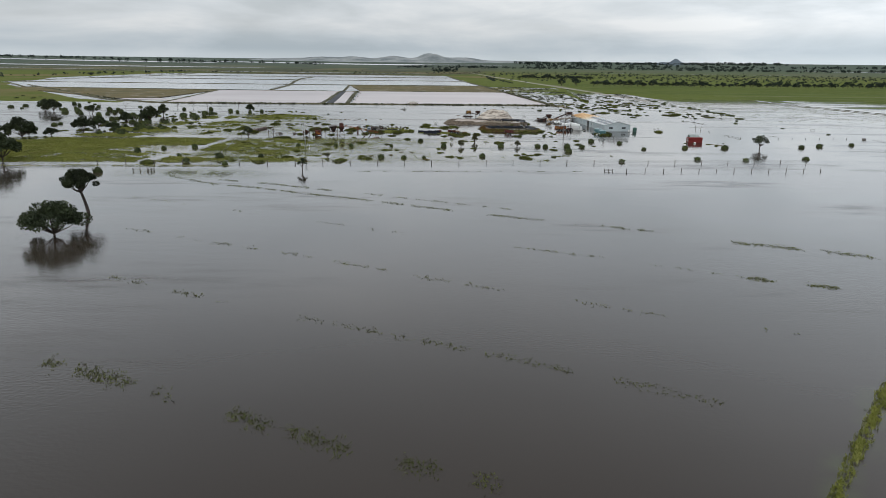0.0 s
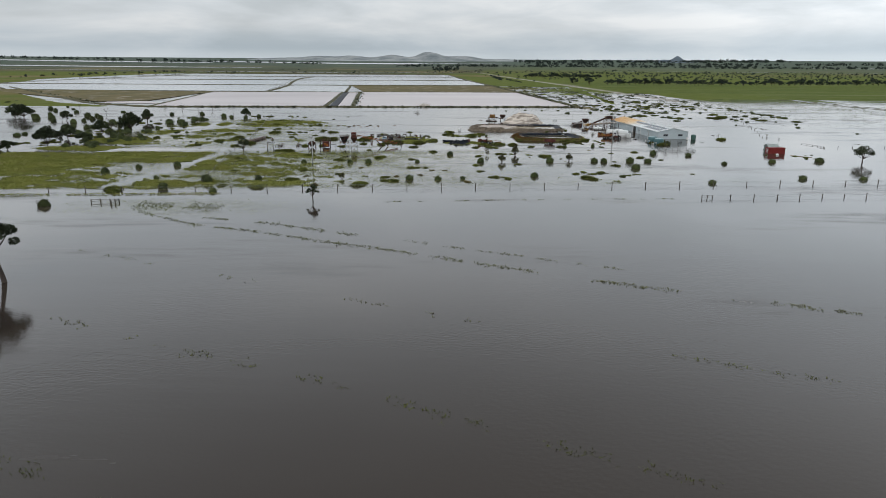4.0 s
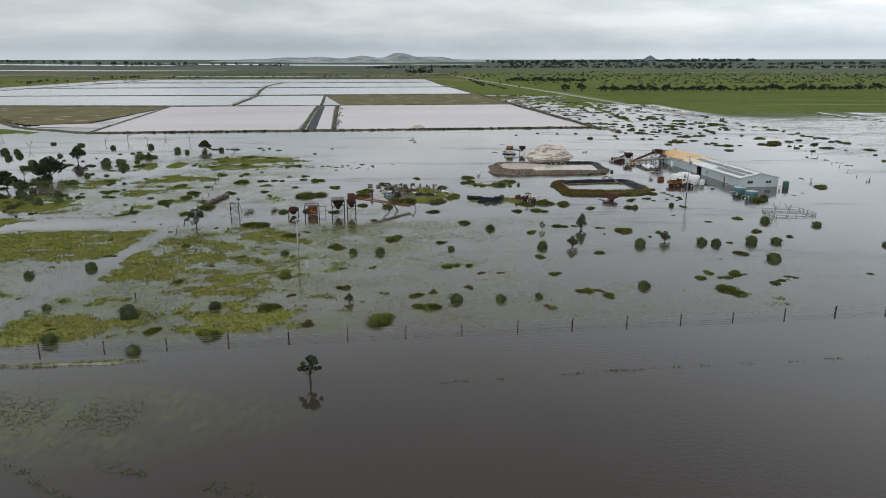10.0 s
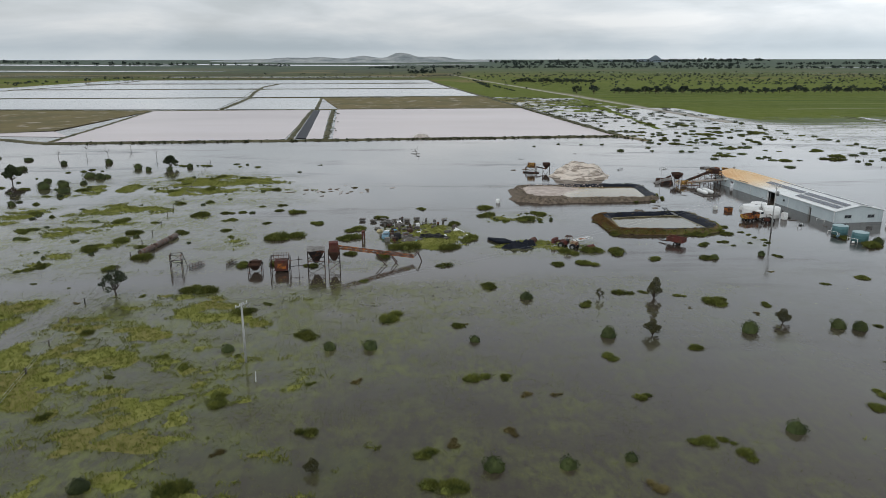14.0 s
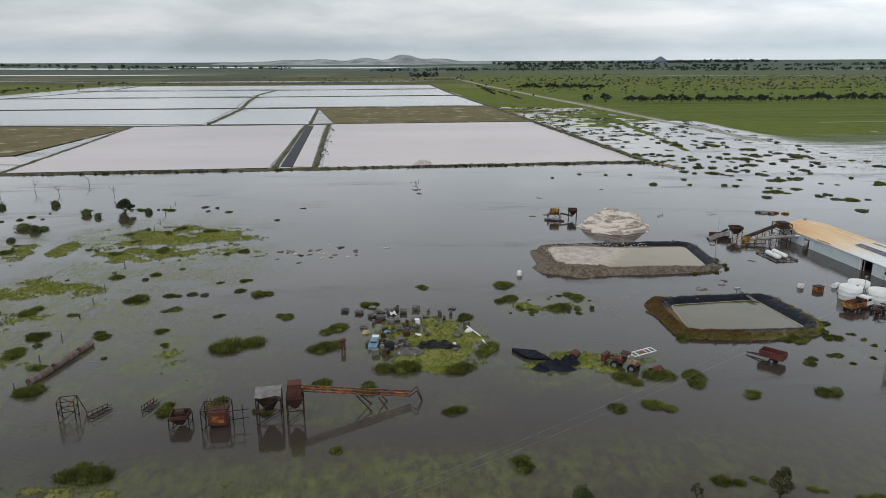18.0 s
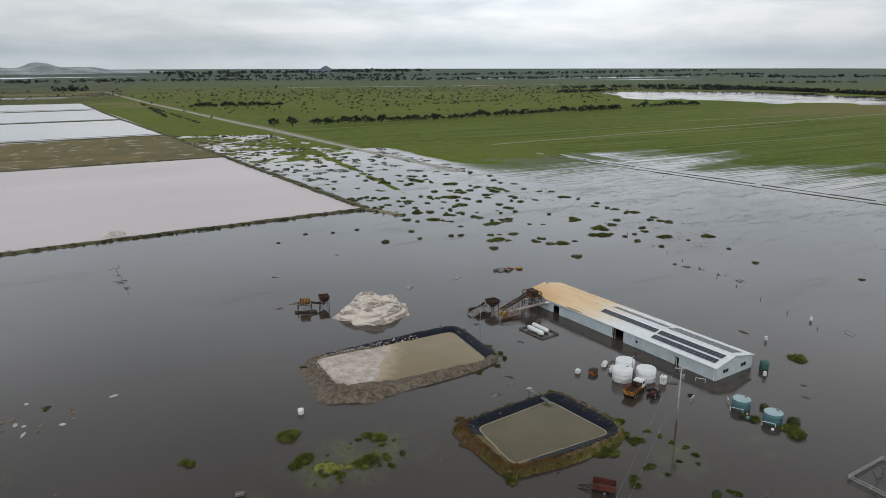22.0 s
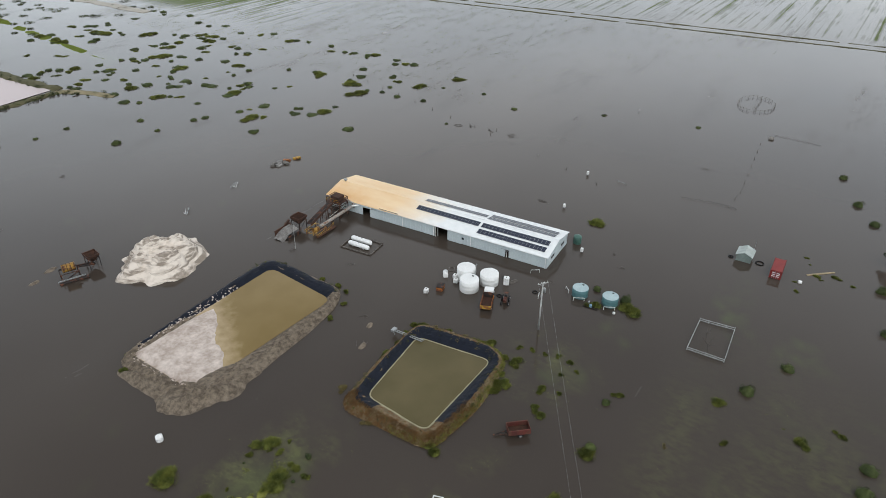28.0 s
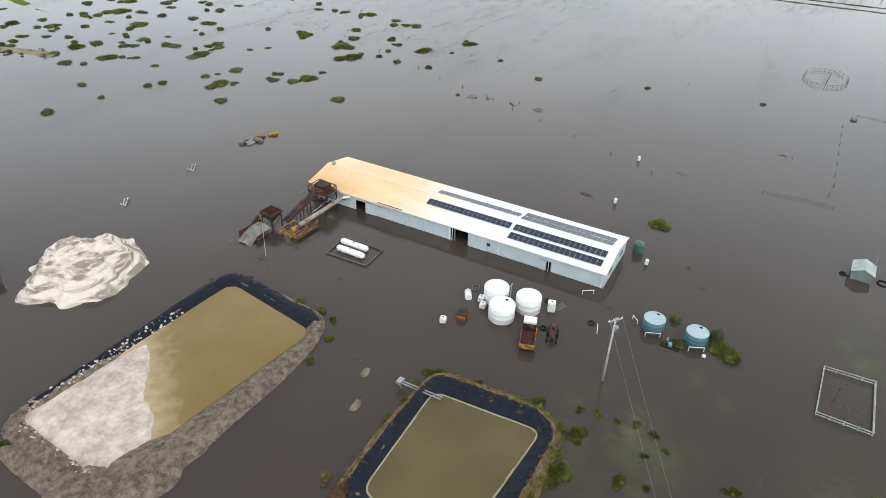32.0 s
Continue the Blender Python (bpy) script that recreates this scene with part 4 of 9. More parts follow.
def basin(label, outer, pool, crest, level, bank_m, pool_m, seed, lined, liner_from, silt=0.0, n=260):
    """A banked basin round a pool; lined: the stretch of the ring, as fractions, on which black liner covers the inner slope."""
    rnd = random.Random(seed)
    root = thing("settling_basin", label, "basin", kind="structure")
    o, w = resample(outer, n), np.array(resample(pool, 500))
    near = [w[int(np.argmin(np.hypot(w[:, 0] - x, w[:, 1] - y)))] for x, y in o]
    prof = ((-0.14, -0.5), (0.04, 0.06), (0.22, crest * 0.72), (0.42, crest), (0.60, crest * 0.93), (0.80, crest * 0.55 + level * 0.45), (1.02, level - 0.10), (1.30, level - 0.5))

    def ring(k, t, up, shake):
        wob = float(fbm(np.array(k * 0.11), np.array(seed * 3.3), seed, 3)) - 0.5
        fine = float(vnoise(np.array(k * 0.9), np.array(t * 4.0), seed + 7)) - 0.5
        t2 = t + (0.55 * wob + 0.16 * fine) * max(0.0, 1 - t) * shake
        z = np.interp(t2, [p[0] for p in prof], [p[1] for p in prof])
        lump = 0.34 * crest * (float(fbm(np.array(o[k][0] / 1.7 + t * 2), np.array(o[k][1] / 1.7), seed, 3)) - 0.5) * (1 if 0.1 < t < 0.75 else 0)
        return (o[k][0] + (near[k][0] - o[k][0]) * t2, o[k][1] + (near[k][1] - o[k][1]) * t2, float(z) + lump + up)

    bm = bmesh.new()
    ringed(bm, [[ring(k, t, 0.0, 1.0) for k in range(n)] for t in np.linspace(-0.14, 1.30, 19)], cap=False)
    part("bank", bm, bank_m, root).data.shade_smooth()
    bm = bmesh.new()
    span = range(int(lined[0] * n), int(lined[1] * n) + 1)
    rows = []
    for q in np.linspace(0, 1, 9):
        row = []
        for k in span:
            edge = liner_from + 0.22 * (float(fbm(np.array(k * 0.23), np.array(1.7), seed + 2, 3)) - 0.5)
            x, y, z = ring(k % n, edge + (1.06 - edge) * q, 0.05, 0.3)
            row.append((x, y, z + 0.02 * rnd.uniform(-1, 1) * (1 - q)))
        rows.append(row)
    ringed(bm, rows, cap=False, closed=False)
    part("liner", bm, M_LINER, root, "wrinkled black plastic liner")
    if silt:
        bm = bmesh.new()
        ringed(bm, [[(*(np.array(near[k]) + (np.array(o[k]) - near[k]) / max(0.1, math.hypot(*(np.array(o[k]) - near[k]))) * d * (0.7 + 0.6 * float(vnoise(np.array(k * 0.3), np.array(0.5), seed)))), level + z) for k in range(n)] for d, z in ((-0.35 * silt, 0.012), (0.25 * silt, 0.06), (silt, 0.24))], cap=False)
        part("silt_rim", bm, M_SILT, root, "pale dried silt along the water line")
    sheet("pool", [(x, y, level) for x, y in resample(pool, 80)], [tuple(range(80))], pool_m, root, "still muddy water")
    return root


def blunt(corners, r, n=7):
    """A polygon with its corners cut round."""
    out = []
    for k, c in enumerate(corners):
        a, b = Vector(corners[k - 1]), Vector(corners[(k + 1) % len(corners)])
        c = Vector(c)
        ra, rb = min(r, (a - c).length * 0.45), min(r, (b - c).length * 0.45)
        p, q = c + (a - c).normalized() * ra, c + (b - c).normalized() * rb
        for i in range(n + 1):
            t = i / n
            v = p * (1 - t) ** 2 + c * 2 * t * (1 - t) + q * t * t
            out.append((v.x, v.y))
    return out


P1_OUT = blunt([(10.6, 391.6), (11.2, 368.0), (18, 365.6), (48, 367.6), (54.8, 371.0), (55.0, 394.2), (44, 394.4)], 4.0)
P1_POOL = blunt([(14.0, 390.4), (14.0, 372.2), (50.0, 370.4), (51.6, 390.6)], 2.4)
P1 = basin("salt settling basin with black liner, spoil banks and brown water", P1_OUT, P1_POOL, 1.15, 0.42, M_BANK, M_POOL, 3, (0.52, 0.995), 0.30)
# salt drying in the west half of the first basin
def salt_bed():
    nx, ny = 60, 40
    pts, faces = [], []
    for j in range(ny + 1):
        for i in range(nx + 1):
            x, y = 13.5 + 25.1 * i / nx, 370.2 + 21.0 * j / ny
            edge = 21.2 + (y - 372) * 0.68 + 3.0 * (float(fbm(np.array(y / 2.6), np.array(x / 9.0), 8, 4)) - 0.5)
            n = float(fbm(np.array(x / 3.0), np.array(y / 3.0), 12))
            z = 0.42 + np.clip((edge - x) / 9.0, -0.6, 1.0) * 0.62 + (n - 0.5) * 0.26 * np.clip((edge + 1 - x) / 4, 0, 1)
            rim = min(x - 13.5, y - 370.2, 391.2 - y) / 1.8
            pts.append((x, y, min(z, 1.05) - 0.9 * max(0.0, 1 - rim)))
    for j in range(ny):
        for i in range(nx):
            a = j * (nx + 1) + i
            faces.append((a, a + 1, a + nx + 2, a + nx + 1))
    sheet("salt_bed", pts, faces, M_SALTBED, P1, "raked white salt drying above the water", smooth=True)


salt_bed()
P2_OUT = blunt([(26.0, 348.0), (26.8, 327.8), (40.5, 326.2), (54.6, 328.2), (57.0, 334.0), (55.0, 350.0), (40.5, 349.8)], 3.6)
P2_POOL = blunt([(31.2, 345.2), (30.2, 331.2), (52.6, 331.0), (50.4, 347.4)], 2.0)
P2 = basin("lined settling basin with dry grassy banks and olive water", P2_OUT, P2_POOL, 1.15, 0.22, M_BANKDRY, M_POOL2, 9, (0.29, 1.09), 0.40, 0.55)


# wide grey spoil on the south-west side, and the salt heap
def mound(name, label, cx, cy, rx, ry, top, m, seed, turn=0, category="heap", rings=16, n=48, rough=0.25, terrace=0.0, base=-0.3):
    rnd = random.Random(seed)
    bm = bmesh.new()
    ca, sa = math.cos(radians(turn)), math.sin(radians(turn))
    ringset = []
    for r in range(rings + 1):
        t = 1 - r / rings
        ring = []
        for i in range(n):
            a = 2 * math.pi * i / n
            edge = 1 + 0.30 * (float(vnoise(np.array(2.2 * math.cos(a) + seed), np.array(2.2 * math.sin(a)), seed)) - 0.5) + 0.12 * (float(vnoise(np.array(6 * math.cos(a)), np.array(6 * math.sin(a) + seed), seed + 5)) - 0.5)
            lx, ly = rx * edge * t * math.cos(a), ry * edge * t * math.sin(a)
            x, y = cx + ca * lx - sa * ly, cy + sa * lx + ca * ly
            prof = min(1.0, (1 - t) * 1.7)
            prof = prof * prof * (3 - 2 * prof)
            nz = float(fbm(np.array(x / (0.28 * rx)), np.array(y / (0.28 * ry)), seed, 4)) - 0.5
            z = top * prof * (1 + rough * nz * 2.0)
            if terrace:
                z += terrace * math.sin(z * 3.1 + 5 * nz)
            ring.append((x, y, base if r == 0 else max(z, base)))
        ringset.append(ring)
    ringed(bm, ringset, cap=False)
    bmesh.ops.remove_doubles(bm, verts=bm.verts, dist=1e-4)
    ob = part(name, bm, m)
    ob.data.shade_smooth()
    return tagged(ob, label, category)


g = Nodes("weathered_salt")
band = g.t.nodes.new("ShaderNodeMapping")
band.inputs["Scale"].default_value = (0.10, 0.10, 0.55)
g.t.links.new(g.geo.outputs["Position"], band.inputs[0])
bands = g.t.nodes.new("ShaderNodeTexNoise")
bands.inputs["Scale"].default_value, bands.inputs["Detail"].default_value, bands.inputs["Distortion"].default_value = 1.6, 5.0, 0.8
g.t.links.new(band.outputs[0], bands.inputs["Vector"])
c = g.mix(g.ramp(bands.outputs["Fac"], 0.46, 0.56), (0.25, 0.205, 0.163), (0.68, 0.600, 0.520))
c = g.mix(g.ramp(g.noise(0.9, 6), 0.50, 0.68, 0, 0.55), c, (0.50, 0.425, 0.352))
g.t.links.new(c, g.b.inputs["Base Color"])
g.b.inputs["Roughness"].default_value = 0.85
g.bump(g.noise(1.3, 6), 1.0, 0.22)
M_HEAP = g.m
mound("salt_mound", "weathered pile of harvested salt streaked with grey", 39.4, 414.6, 11.0, 9.6, 4.3, M_HEAP, 5, 20, rings=60, n=180, rough=0.40, terrace=0.10)
mound("spoil_bank", "grey earth spoil pushed up beside the basin", 18.5, 369.8, 9.6, 4.6, 1.35, M_BANK, 7, -8, "spoil", rings=34, n=120, rough=0.5, terrace=0.05)
mound("spoil_bank", "lump of grey spoil at the basin corner", 12.2, 372.4, 4.4, 5.5, 1.5, M_BANK, 19, 20, "spoil", rings=22, n=90, rough=0.5, terrace=0.05)
mound("spoil_bank", "grey earth spoil pushed over the liner edge", 11.4, 380.5, 3.0, 9.0, 1.15, M_BANK, 11, 4, "spoil", rings=26, n=110, rough=0.5, terrace=0.05)
mound("spoil_bank", "grey earth spoil along the basin edge", 36.0, 369.0, 15, 2.2, 1.15, M_BANK, 8, 3, "spoil", rings=26, n=160, rough=0.5, terrace=0.05)
mound("spoil_bank", "salt crusted earth pushed up inside the liner", 22.0, 390.3, 10.5, 1.5, 1.0, M_BANK, 29, 0, "spoil", rings=24, n=140, rough=0.6, terrace=0.05)
mound("salt_mound", "small heap of white salt on the pond bank", -17.5, 551.5, 5.0, 3.2, 1.8, M_SALTWHITE, 15, 0)
# ---------------------------------------------------------------- the long shed
g = Nodes("roof_sheet")
pos = g.t.nodes.new("ShaderNodeSeparateXYZ")
g.t.links.new(g.geo.outputs["Position"], pos.inputs[0])
stain = g.math("ADD", g.ramp(pos.outputs[1], 362, 390), g.ramp(g.noise(0.10, 4), 0.3, 0.7, -0.16, 0.16))
c = g.mix(g.ramp(g.noise(0.6, 5), 0.3, 0.7), (0.74, 0.76, 0.76), (0.82, 0.83, 0.82))
dusty = g.mix(g.ramp(g.noise(0.35, 6, (1.0, 0.3)), 0.35, 0.65), (0.78, 0.57, 0.34), (0.84, 0.67, 0.45))
c = g.mix(g.ramp(stain, 0.15, 0.75), c, dusty)
rusty = g.math("MULTIPLY", g.ramp(pos.outputs[1], 374, 400), g.ramp(pos.outputs[0], 92.5, 84.5))
c = g.mix(g.math("MULTIPLY", rusty, g.ramp(g.noise(0.30, 6), 0.25, 0.75, 0.35, 0.95)), c, (0.66, 0.36, 0.12))
g.t.links.new(c, g.b.inputs["Base Color"])
g.b.inputs["Roughness"].default_value = 0.5
M_ROOF = g.m

SHED_L, SHED_W, EAVE, RIDGE = 64.0, 13.6, 3.1, 4.5
shed = thing("shed", "long pale steel shed in flood water with rust-stained roof", "shed", 88.6, 336.9, 0, 4.4)


def wall_run(name, axis, fixed, a, b, top, holes, label="", inward=0.14):
    """A ribbed sheet wall along x or y at a fixed coordinate, with openings (from, to, z0, z1), pieced together round them."""
    pieces = []
    cuts = sorted({a, b, *[h[0] for h in holes], *[h[1] for h in holes]})
    def put(u0, u1, z0, z1):
        if axis == "y":
            lo, hi = (min(fixed, fixed + inward), u0, z0), (max(fixed, fixed + inward), u1, z1)
        else:
            lo, hi = (u0, min(fixed, fixed + inward), z0), (u1, max(fixed, fixed + inward), z1)
        pieces.append((*lo, *hi))
    for u0, u1 in zip(cuts[:-1], cuts[1:]):
        z = -0.5
        for h in sorted(h for h in holes if h[0] <= u0 + 1e-6 and h[1] >= u1 - 1e-6):
            if h[2] > z:
                put(u0, u1, z, h[2])
            z = h[3]
        if z < top:
            put(u0, u1, z, top)
    # standing ribs of the sheeting
    ribs = []
    u = a + 0.76
    while u < b - 0.3:
        if not any(h[0] - 0.1 < u < h[1] + 0.1 for h in holes):
            d = -0.02 if inward > 0 else 0.02
            ribs.append((fixed + d, u) if axis == "y" else (u, fixed + d))
        u += 0.76
    wall = slab(name, *pieces[0], M_WALL, shed, label)
    for box in pieces[1:]:
        slab("panel", *box, M_WALL, wall)
    for rx, ry in ribs:
        bar("rib", (rx, ry, 0), (rx, ry, top - 0.08), 0.05, M_WALL, wall, 0.04)
    return wall


wall_run("wall_west", "y", 0.0, 0.0, SHED_L, EAVE, [(9.9, 10.9, -0.5, 2.0), (27.0, 30.8, -0.5, 2.85), (50.7, 53.1, -0.5, 2.3)])
wall_run("wall_east", "y", SHED_W, 0.0, SHED_L, EAVE, [], inward=-0.14)
wall_run("wall_south", "x", 0.0, 0.16, SHED_W - 0.16, EAVE, [(2.6, 4.6, 1.2, 2.1), (9.2, 11.2, 1.2, 2.1)])
wall_run("wall_north", "x", SHED_L, 0.16, SHED_W - 0.16, EAVE, [(4.5, 9.0, -0.5, 2.8)], inward=-0.14)
for gy0, inn in ((0.0, 0.14), (SHED_L, -0.14)):
    bm = bmesh.new()
    ringed(bm, [[(0.02, gy0 + k, EAVE), (SHED_W - 0.02, gy0 + k, EAVE), (SHED_W / 2, gy0 + k, RIDGE - 0.03)] for k in (0, inn)])
    part("gable", bm, M_WALL, shed)
for wx0 in (2.6, 9.2):
    win = slab("window", wx0, 0.05, 1.2, wx0 + 2.0, 0.09, 2.1, M_GLASS, shed, "dark sliding window")
    for q in ((wx0, 1.2, wx0 + 2.0, 1.26), (wx0, 2.04, wx0 + 2.0, 2.1), (wx0, 1.2, wx0 + 0.06, 2.1), (wx0 + 1.94, 1.2, wx0 + 2.0, 2.1), (wx0 + 0.97, 1.2, wx0 + 1.03, 2.1)):
        slab("frame", q[0], -0.03, q[1], q[2], 0.04, q[3], M_STEEL, win)
# sliding door leaves hung outside the openings
for dy0, dy1, dz in ((11.0, 12.0, 2.05), (23.0, 26.7, 2.9), (48.1, 50.5, 2.4)):
    leaf = slab("door_leaf", -0.16, dy0, 0.02, -0.07, dy1, dz, M_WALL, shed, "pale sliding door leaf pushed open")
    bar("door_rail", (-0.12, dy0 - (dy1 - dy0), dz + 0.08), (-0.12, dy1, dz + 0.08), 0.07, M_STEEL, shed)
slab("door_edge", -0.1, 30.85, 0, -0.01, 31.1, 2.85, M_WHITE, shed)
slab("wall_hatch", -0.06, 22.3, 1.3, -0.01, 22.9, 1.9, M_GLASS, shed, "small dark hatch")
for px in (0.0, SHED_W):
    for py in range(0, 61, 10):
        bar("downpipe", (px + (-0.09 if px == 0 else 0.09), py + 0.4, -0.3), (px + (-0.09 if px == 0 else 0.09), py + 0.4, EAVE), 0.09, M_WHITE, shed)
    bar("gutter", (px + (-0.28 if px == 0 else 0.28), -0.15, EAVE + 0.0), (px + (-0.28 if px == 0 else 0.28), SHED_L + 0.15, EAVE + 0.0), 0.14, M_WHITE, shed)
# roof: overlapping sheets laid from eave to ridge
slope = (RIDGE - EAVE) / (SHED_W / 2)
for side in (0, 1):
    bm = bmesh.new()
    x0, x1 = (-0.35, SHED_W / 2 - 0.02)
    wdt = 1.52
    def shp(y, w):
        return [(x0, y, EAVE + slope * x0 + 0.10), (x1, y, EAVE + slope * x1 + 0.10), (x1, y, EAVE + slope * x1 + 0.17), (x0, y, EAVE + slope * x0 + 0.17)]
    ringed(bm, [shp(0, wdt), shp(wdt - 0.002, wdt)])
    for ry in (0.02, 0.38, 0.76, 1.14):
        prism(bm, (x0, ry + 0.03, EAVE + slope * x0 + 0.19), (x1, ry + 0.03, EAVE + slope * x1 + 0.19), 0.05, 0.05)
    if side:
        for vtx in bm.verts:
            vtx.co.x = SHED_W - vtx.co.x
        bmesh.ops.reverse_faces(bm, faces=bm.faces)
    first = part("roof_sheet", bm, M_ROOF, shed)
    first.matrix_basis = Matrix.Translation((0, -0.3, 0))
    for k in range(1, 43):
        cp = bpy.data.objects.new("roof_sheet", first.data)
        scene.collection.objects.link(cp)
        cp.parent = shed
        cp.matrix_basis = Matrix.Translation((0, -0.3 + k * wdt, 0))
bar("ridge_cap", (SHED_W / 2, -0.32, RIDGE + 0.19), (SHED_W / 2, SHED_L + 0.4, RIDGE + 0.19), 0.55, M_ROOF, shed, 0.07)
lathe("roof_vent", [(0.3, RIDGE), (0.3, RIDGE + 0.5), (0.5, RIDGE + 0.6), (0.5, RIDGE + 0.75), (0.1, RIDGE + 0.95)], M_STEEL, shed, 14, "", SHED_W / 2, SHED_L - 0.6)
slab("concrete_floor", 0.2, 0.2, -0.55, SHED_W - 0.2, SHED_L - 0.2, -0.25, M_POLE, shed)
for tk in range(1, 13):
    bar("rafter", (0.2, tk * 5.0, EAVE - 0.1), (SHED_W / 2, tk * 5.0, RIDGE - 0.15), 0.16, M_STEEL, shed)
    bar("rafter", (SHED_W - 0.2, tk * 5.0, EAVE - 0.1), (SHED_W / 2, tk * 5.0, RIDGE - 0.15), 0.16, M_STEEL, shed)
    bar("column", (0.3, tk * 5.0, -0.4), (0.3, tk * 5.0, EAVE - 0.1), 0.18, M_STEEL, shed)
    bar("column", (SHED_W - 0.3, tk * 5.0, -0.4), (SHED_W - 0.3, tk * 5.0, EAVE - 0.1), 0.18, M_STEEL, shed)
bar("loose_pole", (-0.5, 41.5, 3.6), (-0.2, 47.5, 3.4), 0.12, M_WOOD, shed)


def solar_row(y0, n, along, side, label):
    """A row of panels on rails; along: metres up the slope from the eave to the row's middle."""
    row = thing("solar_array", label, "solar panels", group="solar arrays on the shed roof")
    row.matrix_world = shed.matrix_world.copy()
    bm = bmesh.new()
    def at(x, y, up):
        return (x, y, EAVE + slope * x + up)
    xa, xb = along - 0.82, along + 0.82
    for a0, a1 in ((0.03, 0.80), (0.84, 1.61)):
        ringed(bm, [[at(xa + a0, 0.03, 0.29), at(xa + a0, 0.96, 0.29), at(xa + a0, 0.96, 0.325), at(xa + a0, 0.03, 0.325)], [at(xa + a1, 0.03, 0.29), at(xa + a1, 0.96, 0.29), at(xa + a1, 0.96, 0.325), at(xa + a1, 0.03, 0.325)]])
    bf = bmesh.new()
    for p, q in (((xa, 0), (xb, 0)), ((xa, 0.99), (xb, 0.99)), ((xa, 0), (xa, 0.99)), ((xb, 0), (xb, 0.99)), ((along, 0), (along, 0.99))):
        prism(bf, at(p[0], p[1], 0.30), at(q[0], q[1], 0.30), 0.045, 0.04)
    if side:
        for b in (bm, bf):
            for vtx in b.verts:
                vtx.co.x = SHED_W - vtx.co.x
            bmesh.ops.reverse_faces(b, faces=b.faces)
    cell = part("panel", bm, M_PANEL, row)
    rim = part("panel_frame", bf, M_STEEL, cell)
    for k in range(n):
        c2 = cell if k == 0 else bpy.data.objects.new("panel", cell.data)
        if k:
            scene.collection.objects.link(c2)
            c2.parent = row
            r2 = bpy.data.objects.new("panel_frame", rim.data)
            scene.collection.objects.link(r2)
            r2.parent = c2
        c2.matrix_basis = Matrix.Translation((0, y0 + k * 1.01, 0))
    for rx in (along - 0.5, along + 0.5):
        xr = SHED_W - rx if side else rx
        bar("rail", (xr, y0 - 0.1, EAVE + slope * rx + 0.25), (xr, y0 + n * 1.01 + 0.1, EAVE + slope * rx + 0.25), 0.05, M_STEEL, row)
    return row


SOL = "row of dark blue solar panels on aluminium rails"
for y0, along, side in ((1.3, 2.0, 0), (1.3, 4.4, 0), (20.2, 4.4, 0), (1.3, 5.4, 1), (1.3, 3.2, 1), (20.2, 4.5, 1)):
    solar_row(y0, 18, along, side, SOL)
# ---------------------------------------------------------------- tanks, vehicles and gear round the shed
def poly_tank(label, x, y, r, h, body, top, group="", lid=True, ribs=26):
    t = thing("water_tank", label, "tank", x, y, 0, 17, group)
    lathe("body", [(r * 0.97, -0.4), (r, -0.3), (r, h * 0.34), (r * 1.012, h * 0.36), (r, h * 0.38), (r, h * 0.66), (r * 1.012, h * 0.68), (r, h * 0.70), (r, h - 0.05), (r * 0.97, h)], body, t, 36)
    bm = bmesh.new()
    rings = []
    for f, z in ((0.985, h + 0.005), (0.7, h + 0.14), (0.4, h + 0.26), (0.12, h + 0.34)):
        rings.append([(r * f * math.cos(2 * math.pi * i / (2 * ribs)), r * f * math.sin(2 * math.pi * i / (2 * ribs)), z + (0.045 * f if i % 2 else 0)) for i in range(2 * ribs)])
    ringed(bm, rings)
    part("roof", bm, top, t)
    if lid:
        lathe("hatch", [(0.26, h + 0.16), (0.26, h + 0.27), (0.22, h + 0.30)], M_BLACK, t, 14, "black inspection hatch", r * 0.45, -r * 0.25)
    bar("inlet_pipe", (r + 0.08, 0, 0.2), (r + 0.08, 0, h + 0.1), 0.1, M_STEEL, t)
    return t


WT = "large white polyethylene water tank with ribbed roof, standing in water"
poly_tank(WT, 71.2, 347.8, 2.2, 2.75, M_WHITE, M_WHITE, "white tanks by the shed")
poly_tank(WT, 74.9, 350.9, 2.15, 2.75, M_WHITE, M_WHITE, "white tanks by the shed", lid=False)
poly_tank(WT, 75.8, 345.2, 2.15, 2.75, M_WHITE, M_WHITE, "white tanks by the shed", lid=False)
TT = "teal green water tank with pale ribbed roof in water"
poly_tank(TT, 83.2, 325.9, 1.8, 2.1, M_TEAL, M_TEALTOP, "teal tanks")
poly_tank(TT, 83.9, 319.1, 1.8, 2.1, M_TEAL, M_TEALTOP, "teal tanks")
poly_tank("small dark green water tank at the shed corner", 103.9, 335.9, 1.0, 1.9, M_GREENTANK, M_GREENTANK, lid=False, ribs=14)
t = poly_tank("small white tank afloat in the flood", 3.2, 367.7, 0.62, 0.95, M_WHITE, M_WHITE, lid=False, ribs=10)


def bench(label, x, y, turn, w=2.4, h=0.8, m=None):
    """A pipe goal frame such as stands before the tanks."""
    t = thing("pipe_rail", label, "rail", x, y, 0, turn)
    m = m or M_WHITE
    bar("post", (-w / 2, 0, -0.5), (-w / 2, 0, h), 0.09, m, t)
    bar("post", (w / 2, 0, -0.5), (w / 2, 0, h), 0.09, m, t)
    bar("top_rail", (-w / 2 - 0.05, 0, h), (w / 2 + 0.05, 0, h), 0.09, m, t)
    return t


